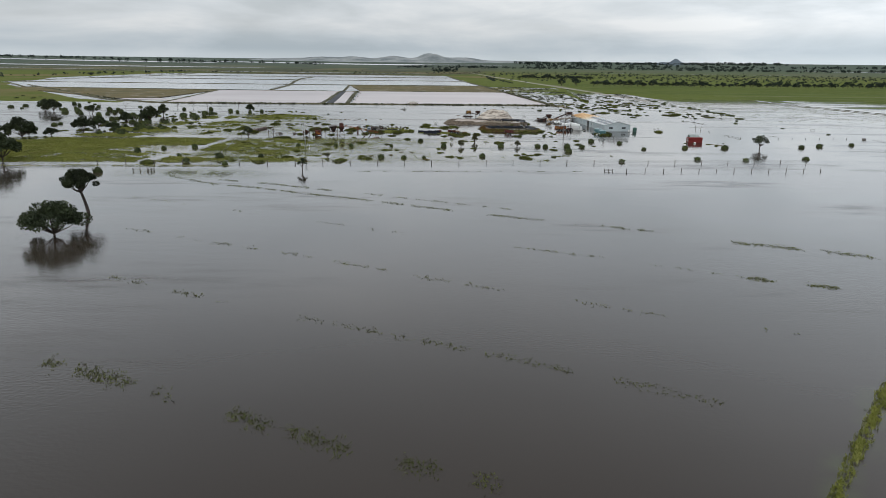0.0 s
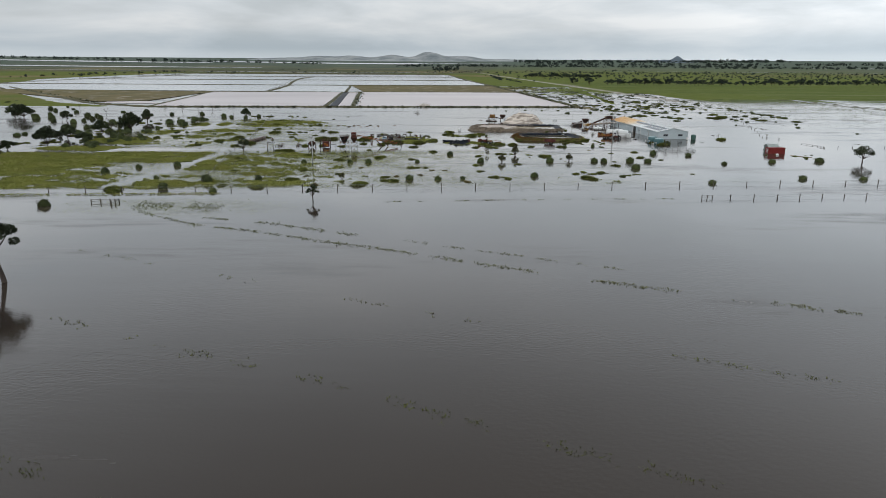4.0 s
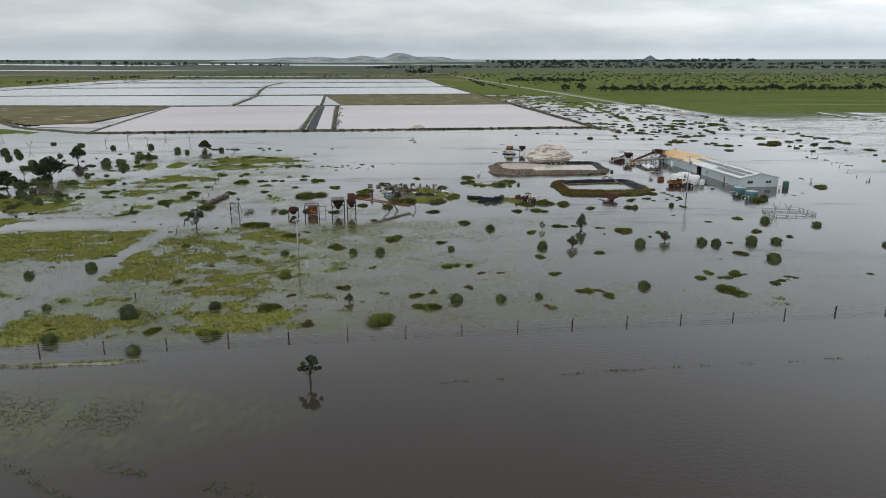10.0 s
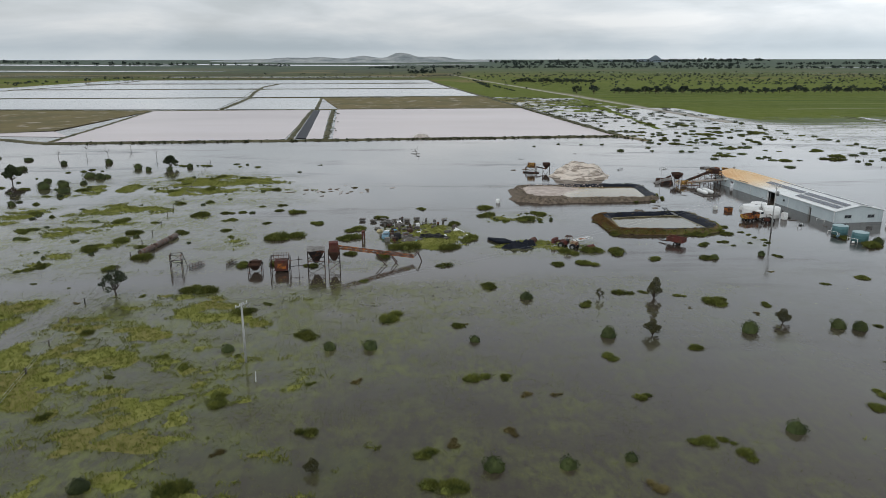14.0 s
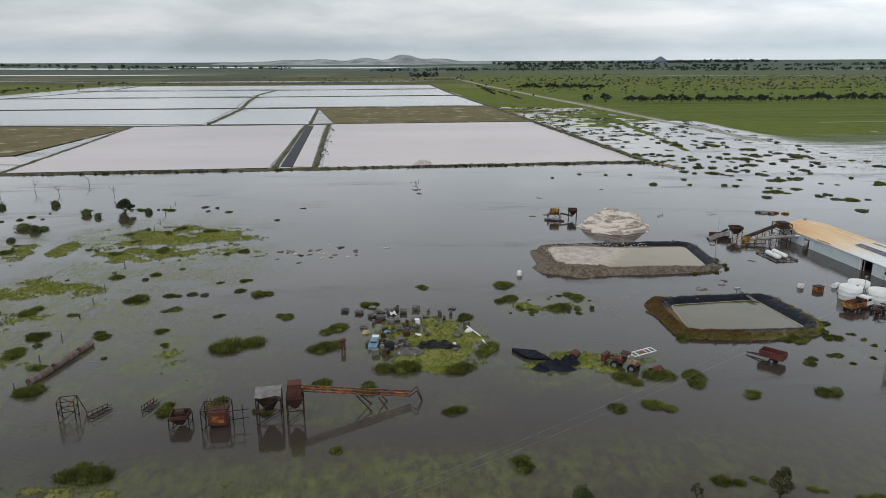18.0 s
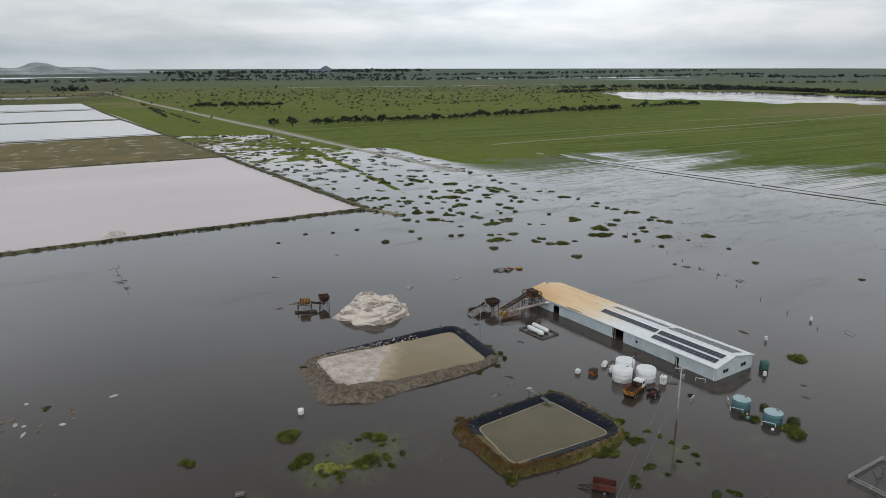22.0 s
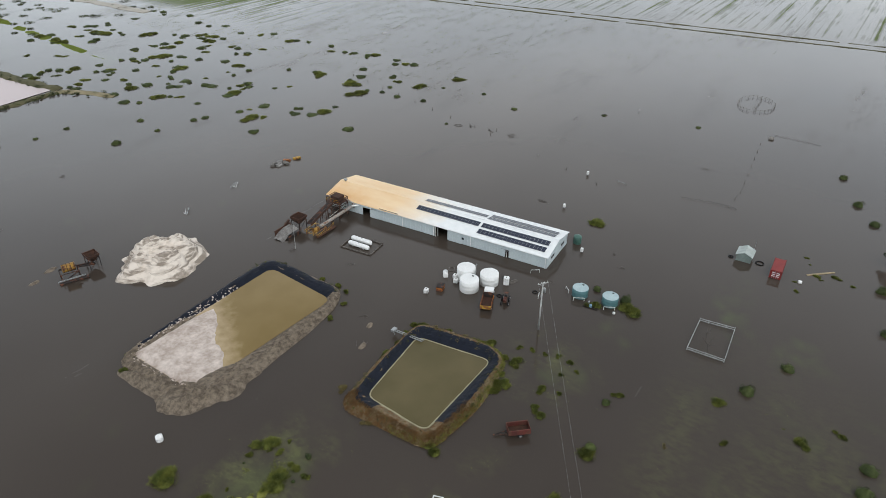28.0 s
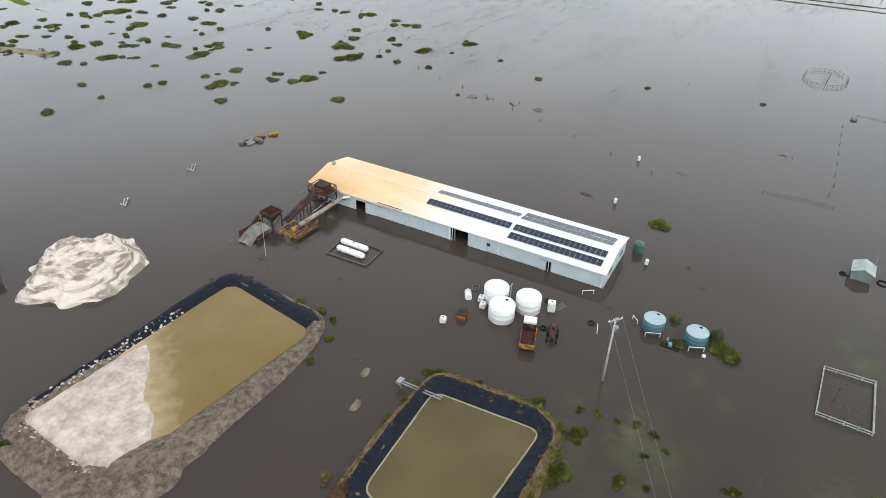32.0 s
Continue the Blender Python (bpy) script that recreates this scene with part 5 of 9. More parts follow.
bench("white pipe rail guarding the tank pump", 81.0, 325.2, -60)
bench("white pipe rail guarding the tank pump", 81.6, 318.3, -60)
bench("white pipe rail beside the shed door", 85.6, 338.4, -52, 2.0)
bench("white bent pipe rail standing in water", 77.2, 333.2, 20, 1.6)
bench("white pipe rail beyond the tank", 83.0, 328.9, 50, 1.5)
pump = thing("water_pump", "small pump and pipework between the teal tanks", "pump", 80.6, 322.2, 0, 20)
slab("motor", -0.5, -0.3, 0.0, 0.3, 0.3, 0.5, M_BLUE, pump, bevel=0.05)
bar("pipe", (-0.8, -1.6, 0.15), (0.2, 1.2, 0.15), 0.12, M_BLACK, pump)
bar("pipe", (-1.3, -1.4, 0.12), (-0.4, 1.6, 0.12), 0.12, M_BLACK, pump)
lathe("filter", [(0.18, 0), (0.18, 0.8), (0.1, 0.9)], M_STEEL, pump, 12, "", 0.7, 0.4)
beacon = thing("float_valve", "white float drum by the pipework", "float", 80.9, 316.9, 0)
lathe("drum", [(0.1, 0), (0.3, 0.05), (0.3, 0.4), (0.1, 0.46)], M_WHITE, beacon, 14)

# tip truck
tr = thing("tip_truck", "old tip truck with rusty orange tray and white cab", "truck", 69.0, 341.6, 0, 22)
slab("chassis", -3.4, -0.45, 0.45, 3.0, 0.45, 0.75, M_DARK, tr)
for a, b in (((-3.5, -1.2), (0.9, -1.1)), ((-3.5, 1.1), (0.9, 1.2))):
    slab("tray_side", a[0], a[1], 0.85, b[0], b[1], 1.75, M_ORANGE, tr)
slab("tray_floor", -3.5, -1.1, 0.80, 0.9, 1.1, 0.92, M_RUST, tr)
slab("tray_head", 0.8, -1.2, 0.85, 0.92, 1.2, 2.2, M_DARK, tr)
slab("tailgate", -3.62, -1.2, 0.85, -3.5, 1.2, 1.7, M_YELLOW, tr, "yellow tailgate")
for k in range(5):
    bar("tray_rib", (-3.2 + k * 0.95, -1.24, 0.85), (-3.2 + k * 0.95, -1.24, 1.75), 0.08, M_ORANGE, tr)
    bar("tray_rib", (-3.2 + k * 0.95, 1.24, 0.85), (-3.2 + k * 0.95, 1.24, 1.75), 0.08, M_ORANGE, tr)
cab = slab("cab", 1.15, -1.05, 0.7, 2.75, 1.05, 2.45, M_WHITE, tr, "", 0.1)
slab("windscreen", 2.72, -0.9, 1.65, 2.78, 0.9, 2.25, M_GLASS, cab)
slab("side_window", 1.4, -1.08, 1.65, 2.4, -1.04, 2.2, M_GLASS, cab)
slab("side_window", 1.4, 1.04, 1.65, 2.4, 1.08, 2.2, M_GLASS, cab)
slab("bonnet", 2.7, -0.9, 0.7, 3.6, 0.9, 1.55, M_WHITE, tr, "", 0.12)
slab("bumper", 3.6, -1.1, 0.5, 3.75, 1.1, 0.75, M_STEEL, tr)


def wheel(parent, x, y, z, r, w, axis="y"):
    a = (0, w / 2, 0) if axis == "y" else (w / 2, 0, 0)
    o = pipe("wheel", (x - a[0], y - a[1], z), (x + a[0], y + a[1], z), r, M_TYRE, parent, 18)
    pipe("rim", (x - a[0] * 1.1, y - a[1] * 1.1, z), (x + a[0] * 1.1, y + a[1] * 1.1, z), r * 0.5, M_STEEL, o, 12)
    return o


for wx in (-2.3, -1.1, 2.6):
    for wy in (-1.0, 1.0):
        wheel(tr, wx, wy, 0.15, 0.5, 0.35)

# farm tractor
ft = thing("tractor", "small dark farm tractor with red bonnet in water", "tractor", 71.7, 338.6, 0, 200)
slab("body", -0.6, -0.35, 0.4, 1.3, 0.35, 1.0, M_REDRUST, ft, "", 0.06)
slab("bonnet", 0.5, -0.33, 1.0, 1.6, 0.33, 1.3, M_REDRUST, ft, "", 0.06)
slab("seat", -0.7, -0.25, 0.95, -0.3, 0.25, 1.35, M_BLACK, ft, "", 0.05)
bar("exhaust", (1.1, 0.15, 1.2), (1.1, 0.15, 1.95), 0.08, M_DARK, ft)
for wx, r in ((-0.5, 0.75), (1.35, 0.42)):
    for wy in (-0.75, 0.75):
        wheel(ft, wx, wy, r * 0.6, r, 0.32)
slab("canopy", -0.95, -0.5, 1.95, -0.2, 0.5, 2.02, M_DARK, ft)
for px, py in ((-0.9, -0.55), (-0.9, 0.55)):
    bar("canopy_post", (px, py, 0.9), (px, py, 1.95), 0.06, M_DARK, ft)

# crates and small tanks by the white tanks
def crate_tank(label, x, y, turn, w=1.1, d=1.0, h=1.05, m=None):
    t = thing("pallet_tank", label, "tank", x, y, 0, turn)
    slab("bottle", -w / 2, -d / 2, 0.05, w / 2, d / 2, h, m or M_WHITE, t, "", 0.12)
    slab("pallet", -w / 2, -d / 2, -0.3, w / 2, d / 2, 0.04, M_WOOD, t)
    for k in range(4):
        bar("cage_bar", (-w / 2 - 0.03, -d / 2 + d * k / 3, 0.05), (-w / 2 - 0.03, -d / 2 + d * k / 3, h), 0.03, M_STEEL, t)
    lathe("cap", [(0.12, h - 0.02), (0.12, h + 0.08)], M_BLACK, t, 10)
    return t


crate_tank("white pallet tank partly under water", 64.5, 355.0, 20)
crate_tank("white pallet tank beside the big tanks", 71.6, 351.6, 10)
crate_tank("white pallet tank beside the big tanks", 73.0, 352.7, 10)
crate_tank("tall white chemical tank standing in water", 77.6, 341.7, 25, 1.3, 1.3, 1.9)
lay = thing("cylinder_tank", "white horizontal spray tank lying in water", "tank", 72.7, 355.2, 0, 35)
pipe("drum", (-0.95, 0, 0.45), (0.95, 0, 0.45), 0.6, M_WHITE, lay, 18)
lathe("cap", [(0.16, 1.0), (0.16, 1.16)], M_WHITE, lay, 10)
bar("cradle", (-0.6, -0.5, -0.1), (-0.6, 0.5, -0.1), 0.2, M_STEEL, lay)
bar("cradle", (0.6, -0.5, -0.1), (0.6, 0.5, -0.1), 0.2, M_STEEL, lay)
gen = thing("generator_box", "orange machine cabinet with dark lid in water", "generator", 67.4, 353.1, 0, 15)
slab("cabinet", -0.95, -0.7, -0.2, 0.95, 0.7, 1.0, M_ORANGE, gen, "", 0.06)
slab("lid", -1.0, -0.75, 1.0, 1.0, 0.75, 1.12, M_DARK, gen)
for k in range(4):
    slab("vent", -0.7 + 0.4 * k, -0.72, 0.3, -0.45 + 0.4 * k, -0.69, 0.75, M_DARK, gen)
ring = thing("timber_cradle", "square timber frame floating by the tanks", "frame", 75.6, 355.4, 0, 30)
for a, b in (((-0.8, -0.6), (0.8, -0.6)), ((-0.8, 0.6), (0.8, 0.6)), ((-0.8, -0.6), (-0.8, 0.6)), ((0.8, -0.6), (0.8, 0.6))):
    bar("beam", (*a, 0.06), (*b, 0.06), 0.2, M_WOOD, ring)
stand = thing("pipe_stand", "tall thin pipe stand between the white tanks", "pipe stand", 74.2, 347.9, 0)
bar("pipe", (0, 0, -0.4), (0, 0, 5.0), 0.10, M_STEEL, stand)
bar("arm", (-0.4, 0.0, 4.7), (0.4, 0.0, 4.9), 0.12, M_STEEL, stand)
for k in range(4):
    bar("manifold", (-0.9 + 0.5 * k, -0.5, 0.1), (-0.5 + 0.4 * k, 0.7, 2.6 - 0.3 * k), 0.09, M_WOOD, stand)
pl = thing("pallet", "broken timber pallet floating by the tank", "pallet", 79.4, 340.8, 0, -20)
for k in range(6):
    bar("board", (-1.1, -0.5 + 0.2 * k, 0.06), (1.1, -0.5 + 0.2 * k, 0.06), 0.15, M_WOOD, pl, 0.04)
bar("bearer", (-0.9, -0.55, -0.02), (-0.9, 0.55, -0.02), 0.1, M_WOOD, pl)
bar("bearer", (0.9, -0.55, -0.02), (0.9, 0.55, -0.02), 0.1, M_WOOD, pl)


def tyre(label, x, y, turn=0, r=0.5, z=0.0, flat=True):
    t = thing("tyre", label, "tyre", x, y, z, turn)
    bm = bmesh.new()
    rings = []
    for i in range(18):
        a = 2 * math.pi * i / 18
        c, s = math.cos(a), math.sin(a)
        rings.append([((r + 0.13 * math.cos(b)) * c, (r + 0.13 * math.cos(b)) * s, 0.12 + 0.13 * math.sin(b)) for b in [2 * math.pi * k / 8 for k in range(8)]])
    rings.append(rings[0])
    ringed(bm, rings, cap=False)
    ob = part("casing", bm, M_TYRE, t)
    return t


for x, y in ((78.4, 334.7), (72.6, 340.7), (79.6, 343.2)):
    tyre("old black tyre lying in the flood", x, y)

# power poles
def power_pole(label, x, y, tall, turn, xfmr):
    t = thing("power_pole", label, "power pole", x, y, 0, turn)
    pipe("shaft", (0, 0, -0.5), (0, 0, tall), 0.19, M_POLE, t, 10, 0.13)
    bar("crossarm", (-1.2, 0, tall - 0.35), (1.2, 0, tall - 0.35), 0.13, M_POLE, t)
    for k in (-1.05, -0.35, 0.35, 1.05):
        lathe("insulator", [(0.05, tall - 0.28), (0.09, tall - 0.2), (0.05, tall - 0.12), (0.08, tall - 0.05), (0.03, tall + 0.02)], M_WHITE, t, 8, "", k, 0)
    bar("brace", (-0.7, 0, tall - 0.4), (0, 0, tall - 1.1), 0.05, M_STEEL, t)
    bar("brace", (0.7, 0, tall - 0.4), (0, 0, tall - 1.1), 0.05, M_STEEL, t)
    if xfmr:
        lathe("transformer", [(0.1, tall - 2.7), (0.32, tall - 2.65), (0.32, tall - 1.7), (0.25, tall - 1.55), (0.1, tall - 1.5)], M_STEEL, t, 14, "grey pole transformer", 0.45, 0)
        bar("bracket", (0, 0, tall - 2.0), (0.5, 0, tall - 2.0), 0.1, M_STEEL, t)
    return t


power_pole("pale concrete power pole with crossarm and transformer", 66.9, 328.0, 12.0, -35, True)
power_pole("tall weathered power pole with crossarm in water", -46.3, 256.7, 9.0, 60, False)
post = thing("marker_post", "white marker post leaning in the water", "post", -43.6, 250.5, 0)
bar("stake", (0, 0, -0.4), (0.12, 0, 1.5), 0.1, M_WHITE, post)

# gas cylinders in a timber pen
gas = thing("gas_vessel", "white horizontal gas cylinder on low cradle in water", "gas tank", 71.0, 380.0, 0, 4)
bm = bmesh.new()
ringed(bm, [[(0.62 * f * math.cos(2 * math.pi * i / 20), yy, 0.62 + 0.62 * f * math.sin(2 * math.pi * i / 20)) for i in range(20)] for yy, f in ((-3.1, 0.15), (-3.0, 0.6), (-2.75, 0.92), (-2.4, 1), (2.4, 1), (2.75, 0.92), (3.0, 0.6), (3.1, 0.15))])
bmesh.ops.recalc_face_normals(bm, faces=bm.faces)
ob = part("shell", bm, M_WHITE, gas)
ob.data.shade_smooth()
for yy in (-1.6, 1.6):
    slab("saddle", -0.5, yy - 0.15, -0.4, 0.5, yy + 0.15, 0.25, M_POLE, gas)
lathe("valve_dome", [(0.2, 1.15), (0.2, 1.4), (0.1, 1.45)], M_STEEL, gas, 10)
gas["group"] = "gas cylinders"
copy_thing(gas, pose(73.2, 380.9, 0, 0, 0, 4))
pen = thing("timber_pen", "low square timber enclosure round the gas cylinders", "enclosure", 0, 0, 0)
PC = [(68.6, 383.8), (69.5, 375.2), (75.3, 375.9), (74.6, 384.5)]
for a, b in zip(PC, PC[1:] + PC[:1]):
    bar("rail", (*a, 0.22), (*b, 0.22), 0.22, M_WOOD, pen)
    for k in range(3):
        t0 = k / 3
        bar("post", (a[0] + (b[0] - a[0]) * t0, a[1] + (b[1] - a[1]) * t0, -0.4), (a[0] + (b[0] - a[0]) * t0, a[1] + (b[1] - a[1]) * t0, 0.5), 0.18, M_WOOD, pen)

# ---------------------------------------------------------------- washing plant at the shed's north-west corner
def tower(parent, x0, y0, x1, y1, h, m, levels=2, w=0.16):
    for x in (x0, x1):
        for y in (y0, y1):
            bar("leg", (x, y, -0.5), (x, y, h), w, m, parent)
    for k in range(1, levels + 1):
        z = h * k / levels
        for a, b in (((x0, y0), (x1, y0)), ((x1, y0), (x1, y1)), ((x1, y1), (x0, y1)), ((x0, y1), (x0, y0))):
            bar("girt", (*a, z - 0.05), (*b, z - 0.05), w * 0.8, m, parent)
        z0 = h * (k - 1) / levels
        bar("brace", (x0, y0, z0), (x1, y0, z - 0.1), w * 0.55, m, parent)
        bar("brace", (x1, y1, z0), (x0, y1, z - 0.1), w * 0.55, m, parent)
        bar("brace", (x0, y1, z0), (x0, y0, z - 0.1), w * 0.55, m, parent)


def handrail(parent, pts, m, h=1.0):
    for a, b in zip(pts[:-1], pts[1:]):
        for f in (0.5, 1.0):
            bar("handrail", (a[0], a[1], a[2] + h * f), (b[0], b[1], b[2] + h * f), 0.06, m, parent)
        n = max(1, int((Vector(b) - Vector(a)).length / 1.2))
        for k in range(n + 1):
            p = Vector(a).lerp(Vector(b), k / n)
            bar("stanchion", p, (p.x, p.y, p.z + h), 0.06, m, parent)


plant_root = thing("washing_plant", "rusted steel salt washing plant with hopper and conveyor in water", "plant", 0, 0, 0)
tower(plant_root, 79.6, 393.6, 83.0, 398.0, 5.2, M_RUST, 3)
slab("platform", 79.4, 393.4, 4.0, 83.2, 398.2, 4.12, M_RUST, plant_root)
slab("screen_house", 80.2, 394.4, 4.15, 82.6, 397.2, 5.5, M_RUST, plant_root, "rusted screen box", 0.08)
handrail(plant_root, [(79.5, 393.5, 4.1), (79.5, 398.1, 4.1), (83.1, 398.1, 4.1)], M_YELLOW)
for k in (0, 1):
    bar("belt_stringer", (71.6, 396.6 + 1.3 * k, 0.7), (80.2, 395.4 + 1.3 * k, 4.6), 0.22, M_RUST, plant_root, 0.45)
for k in range(10):
    t0 = k / 9
    bar("idler", (71.6 + 8.6 * t0, 396.6 - 1.2 * t0, 0.95 + 3.9 * t0), (71.6 + 8.6 * t0, 397.9 - 1.2 * t0, 0.95 + 3.9 * t0), 0.16, M_DARK, plant_root)
sheet("belt", [(71.6, 396.75, 1.06), (80.2, 395.55, 4.96), (80.2, 396.55, 4.96), (71.6, 397.75, 1.06)], [(0, 1, 2, 3)], M_DARK, plant_root)
for k in range(4):
    t0 = 0.15 + 0.22 * k
    bar("trestle", (71.6 + 8.6 * t0, 396.6 - 1.2 * t0, -0.5), (71.6 + 8.6 * t0, 396.6 - 1.2 * t0, 0.6 + 3.9 * t0), 0.14, M_RUST, plant_root)
    bar("trestle", (71.6 + 8.6 * t0, 397.9 - 1.2 * t0, -0.5), (71.6 + 8.6 * t0, 397.9 - 1.2 * t0, 0.6 + 3.9 * t0), 0.14, M_RUST, plant_root)
pipe("screw_tube", (71.6, 393.5, 1.2), (83.2, 392.6, 2.2), 0.42, M_TUBE, plant_root, 16, label="pale grey screw conveyor tube")
for k in range(4):
    bar("tube_leg", (72.8 + 2.9 * k, 393.4 - 0.22 * k, -0.5), (72.8 + 2.9 * k, 393.4 - 0.22 * k, 1.2 + 0.25 * k), 0.16, M_DARK, plant_root)
pipe("duct", (83.0, 393.4, 2.0), (84.4, 391.2, 2.6), 0.25, M_WHITE, plant_root, 12)
pipe("duct", (84.4, 391.2, 2.6), (86.0, 391.0, 1.3), 0.2, M_WHITE, plant_root, 12)
pipe("duct", (82.6, 394.0, 4.6), (84.5, 391.8, 2.2), 0.18, M_TUBE, plant_root, 12)
lathe("cyclone", [(0.15, 1.4), (0.5, 2.2), (0.5, 3.0), (0.3, 3.2)], M_TUBE, plant_root, 14, "", 84.2, 392.6)
pipe("drive_drum", (69.2, 393.4, 1.1), (70.8, 393.3, 1.1), 0.62, M_YELLOWDRUM, plant_root, 18, label="yellow drive drum")
tower(plant_root, 68.4, 391.6, 72.0, 395.2, 1.6, M_YELLOW, 1, 0.12)
handrail(plant_root, [(68.0, 390.9, 0.5), (71.8, 390.6, 0.8), (74.6, 391.4, 0.9)], M_YELLOW, 0.9)
handrail(plant_root, [(68.0, 390.9, 0.5), (68.0, 395.4, 0.6)], M_YELLOW, 0.9)
slab("walkway", 68.2, 390.8, 0.42, 75.0, 391.8, 0.52, M_RUST, plant_root)
tower(plant_root, 68.4, 397.6, 71.0, 400.2, 2.6, M_DARK, 1, 0.16)
part("feed_hopper", hopper_bm(69.7, 398.9, 0, 3.1, 1.4, 1.55, 0.4, 0.55), M_RUST, plant_root, "rusted square feed hopper")
bm = bmesh.new()
NR = 14
ringed(bm, [[(x, 397.2 + 3.6 * i / NR + 0.25 * math.sin(x), z + 0.10 * math.sin(i * 1.7 + x) + 0.45 * math.sin(math.pi * i / NR)) for i in range(NR + 1)] for x, z in ((61.8, -0.15), (63.0, 0.25), (64.4, 0.8), (66.0, 1.25), (67.4, 1.5))], cap=False, closed=False)
ob = part("ramp_sheet", bm, M_TIN, plant_root, "buckled grey tin sheets over the loading ramp")
slab("ramp_wall", 63.0, 400.9, -0.4, 68.6, 401.1, 1.5, M_RUST, plant_root)
slab("ramp_wall", 63.2, 396.6, -0.4, 67.6, 396.8, 0.9, M_DARK, plant_root)
bar("bucket_lip", (66.6, 401.0, 1.5), (68.4, 401.2, 2.2), 0.5, M_RUST, plant_root)
# loose bracing, pipes and hoses hung about the plant
rw = random.Random(44)
for k in range(26):
    a = Vector((rw.uniform(72.5, 84.0), rw.uniform(392.4, 398.0), rw.uniform(-0.2, 3.6)))
    b = a + Vector((rw.uniform(-2.4, 2.4), rw.uniform(-1.2, 1.2), rw.uniform(-2.6, 1.6)))
    bar("brace", a, b, rw.uniform(0.06, 0.14), (M_RUST, M_DARK, M_DARK, M_TUBE, M_TUBEDARK)[k % 5], plant_root)
mast = thing("radio_mast", "thin pale radio mast beside the plant", "mast", 61.5, 392.5, 0)
pipe("pole", (0, 0, -0.5), (0.2, 0, 7.6), 0.07, M_POLE, mast, 8, 0.04)

# second plant beside the salt heap
pl2 = thing("salt_screen", "yellow salt screening machine on a rusted frame in water", "machine", 23.4, 426.4, 0, -20)
tower(pl2, -2.2, -1.4, 1.6, 1.4, 1.9, M_DARK, 1, 0.18)
pipe("drum", (-1.6, 0, 2.6), (1.2, 0, 2.6), 0.95, M_YELLOWDRUM, pl2, 18, label="dented yellow screening drum")
for k in range(4):
    pipe("drum_hoop", (-1.4 + 0.8 * k, 0, 2.6), (-1.28 + 0.8 * k, 0, 2.6), 1.02, M_RUST, pl2, 18)
bar("belt_arm", (1.6, 0, 2.0), (5.4, 0.6, 1.2), 0.3, M_DARK, pl2)
bar("belt_arm", (1.6, 0.8, 2.0), (5.4, 1.4, 1.2), 0.3, M_DARK, pl2)
slab("barge_deck", -3.0, -2.9, 0.05, 3.2, -1.8, 0.35, M_DARK, pl2, "flat dark steel deck")
bar("boom", (-3.2, -1.6, 0.4), (2.6, -2.4, 0.9), 0.25, M_STEEL, pl2)
pl2b = thing("loading_hopper", "rusted square loading hopper on legs in water", "hopper", 29.0, 426.6, 0, -10)
tower(pl2b, -1.25, -1.25, 1.25, 1.25, 2.6, M_DARK, 1, 0.14)
part("bin", hopper_bm(0, 0, 0, 2.9, 1.3, 1.45, 0.35, 0.5), M_RUST, pl2b, "rusted open bin")

# ---------------------------------------------------------------- old machines in the paddock
h1 = thing("storage_hopper", "tall hopper with crumpled tin roof on legs in water", "hopper", -42.4, 302.2, 0, 8)
tower(h1, -1.7, -1.5, 1.7, 1.5, 4.0, M_DARK, 2, 0.16)
part("bin", hopper_bm(0, 0, 0, 3.9, 1.4, 1.6, 0.4, 0.3), M_DARK, h1)
bm = bmesh.new()
ringed(bm, [[(x, -1.8 + 3.6 * i / 6, 4.25 + 0.42 * math.sin(math.pi * i / 6) + 0.12 * math.sin(3 * i + x * 2)) for i in range(7)] for x in (-1.8, -0.9, 0.0, 0.9, 1.8)], cap=False, closed=False)
part("tin_roof", bm, M_TIN, h1, "crumpled silver tin sheet")
h2 = thing("elevator_hopper", "tall narrow red oxide hopper on legs in water", "hopper", -38.7, 302.0, 0, 8)
tower(h2, -1.15, -1.1, 1.15, 1.1, 3.6, M_DARK, 2, 0.14)
slab("bin", -0.95, -0.95, 3.8, 0.95, 0.95, 5.7, M_REDRUST, h2, "dull red steel bin", 0.05)
part("chute", hopper_bm(0, 0, 0, 3.6, 1.8, 1.2, 0.35, 0.3), M_RUST, h2)
slab("rim_band", -1.08, -1.03, 3.4, 1.08, 1.03, 3.78, M_RUST, h2)
cv = thing("belt_conveyor", "long orange belt conveyor resting in shallow water", "conveyor", 0, 0, 0)
A0, A1 = Vector((-38.0, 302.6, 4.2)), Vector((-22.4, 306.6, 0.9))
side = Vector((-(A1 - A0).y, (A1 - A0).x, 0)).normalized() * 0.42
for sg in (-1, 1):
    for dz in (0.0, 0.5):
        bar("chord", A0 + side * sg + Vector((0, 0, dz)), A1 + side * sg + Vector((0, 0, dz)), 0.15, M_ORANGE, cv)
    for k in range(14):
        p, q = A0.lerp(A1, k / 14), A0.lerp(A1, (k + 1) / 14)
        bar("lattice", p + side * sg + Vector((0, 0, 0.5 * (k % 2))), q + side * sg + Vector((0, 0, 0.5 * ((k + 1) % 2))), 0.08, M_YELLOW if k < 6 else M_RUST, cv)
for k in range(15):
    p = A0.lerp(A1, k / 14)
    bar("roller", p - side + Vector((0, 0, 0.42)), p + side + Vector((0, 0, 0.42)), 0.12, M_DARK, cv)
for a, b in (((-30.2, 304.0, 2.4), (-27.6, 303.4, -0.4)), ((-30.4, 305.4, 2.4), (-27.8, 305.9, -0.4)), ((-27.0, 304.6, 1.7), (-25.4, 304.0, -0.4)), ((-27.2, 306.2, 1.7), (-25.6, 306.8, -0.4))):
    bar("prop", a, b, 0.16, M_RUST, cv)
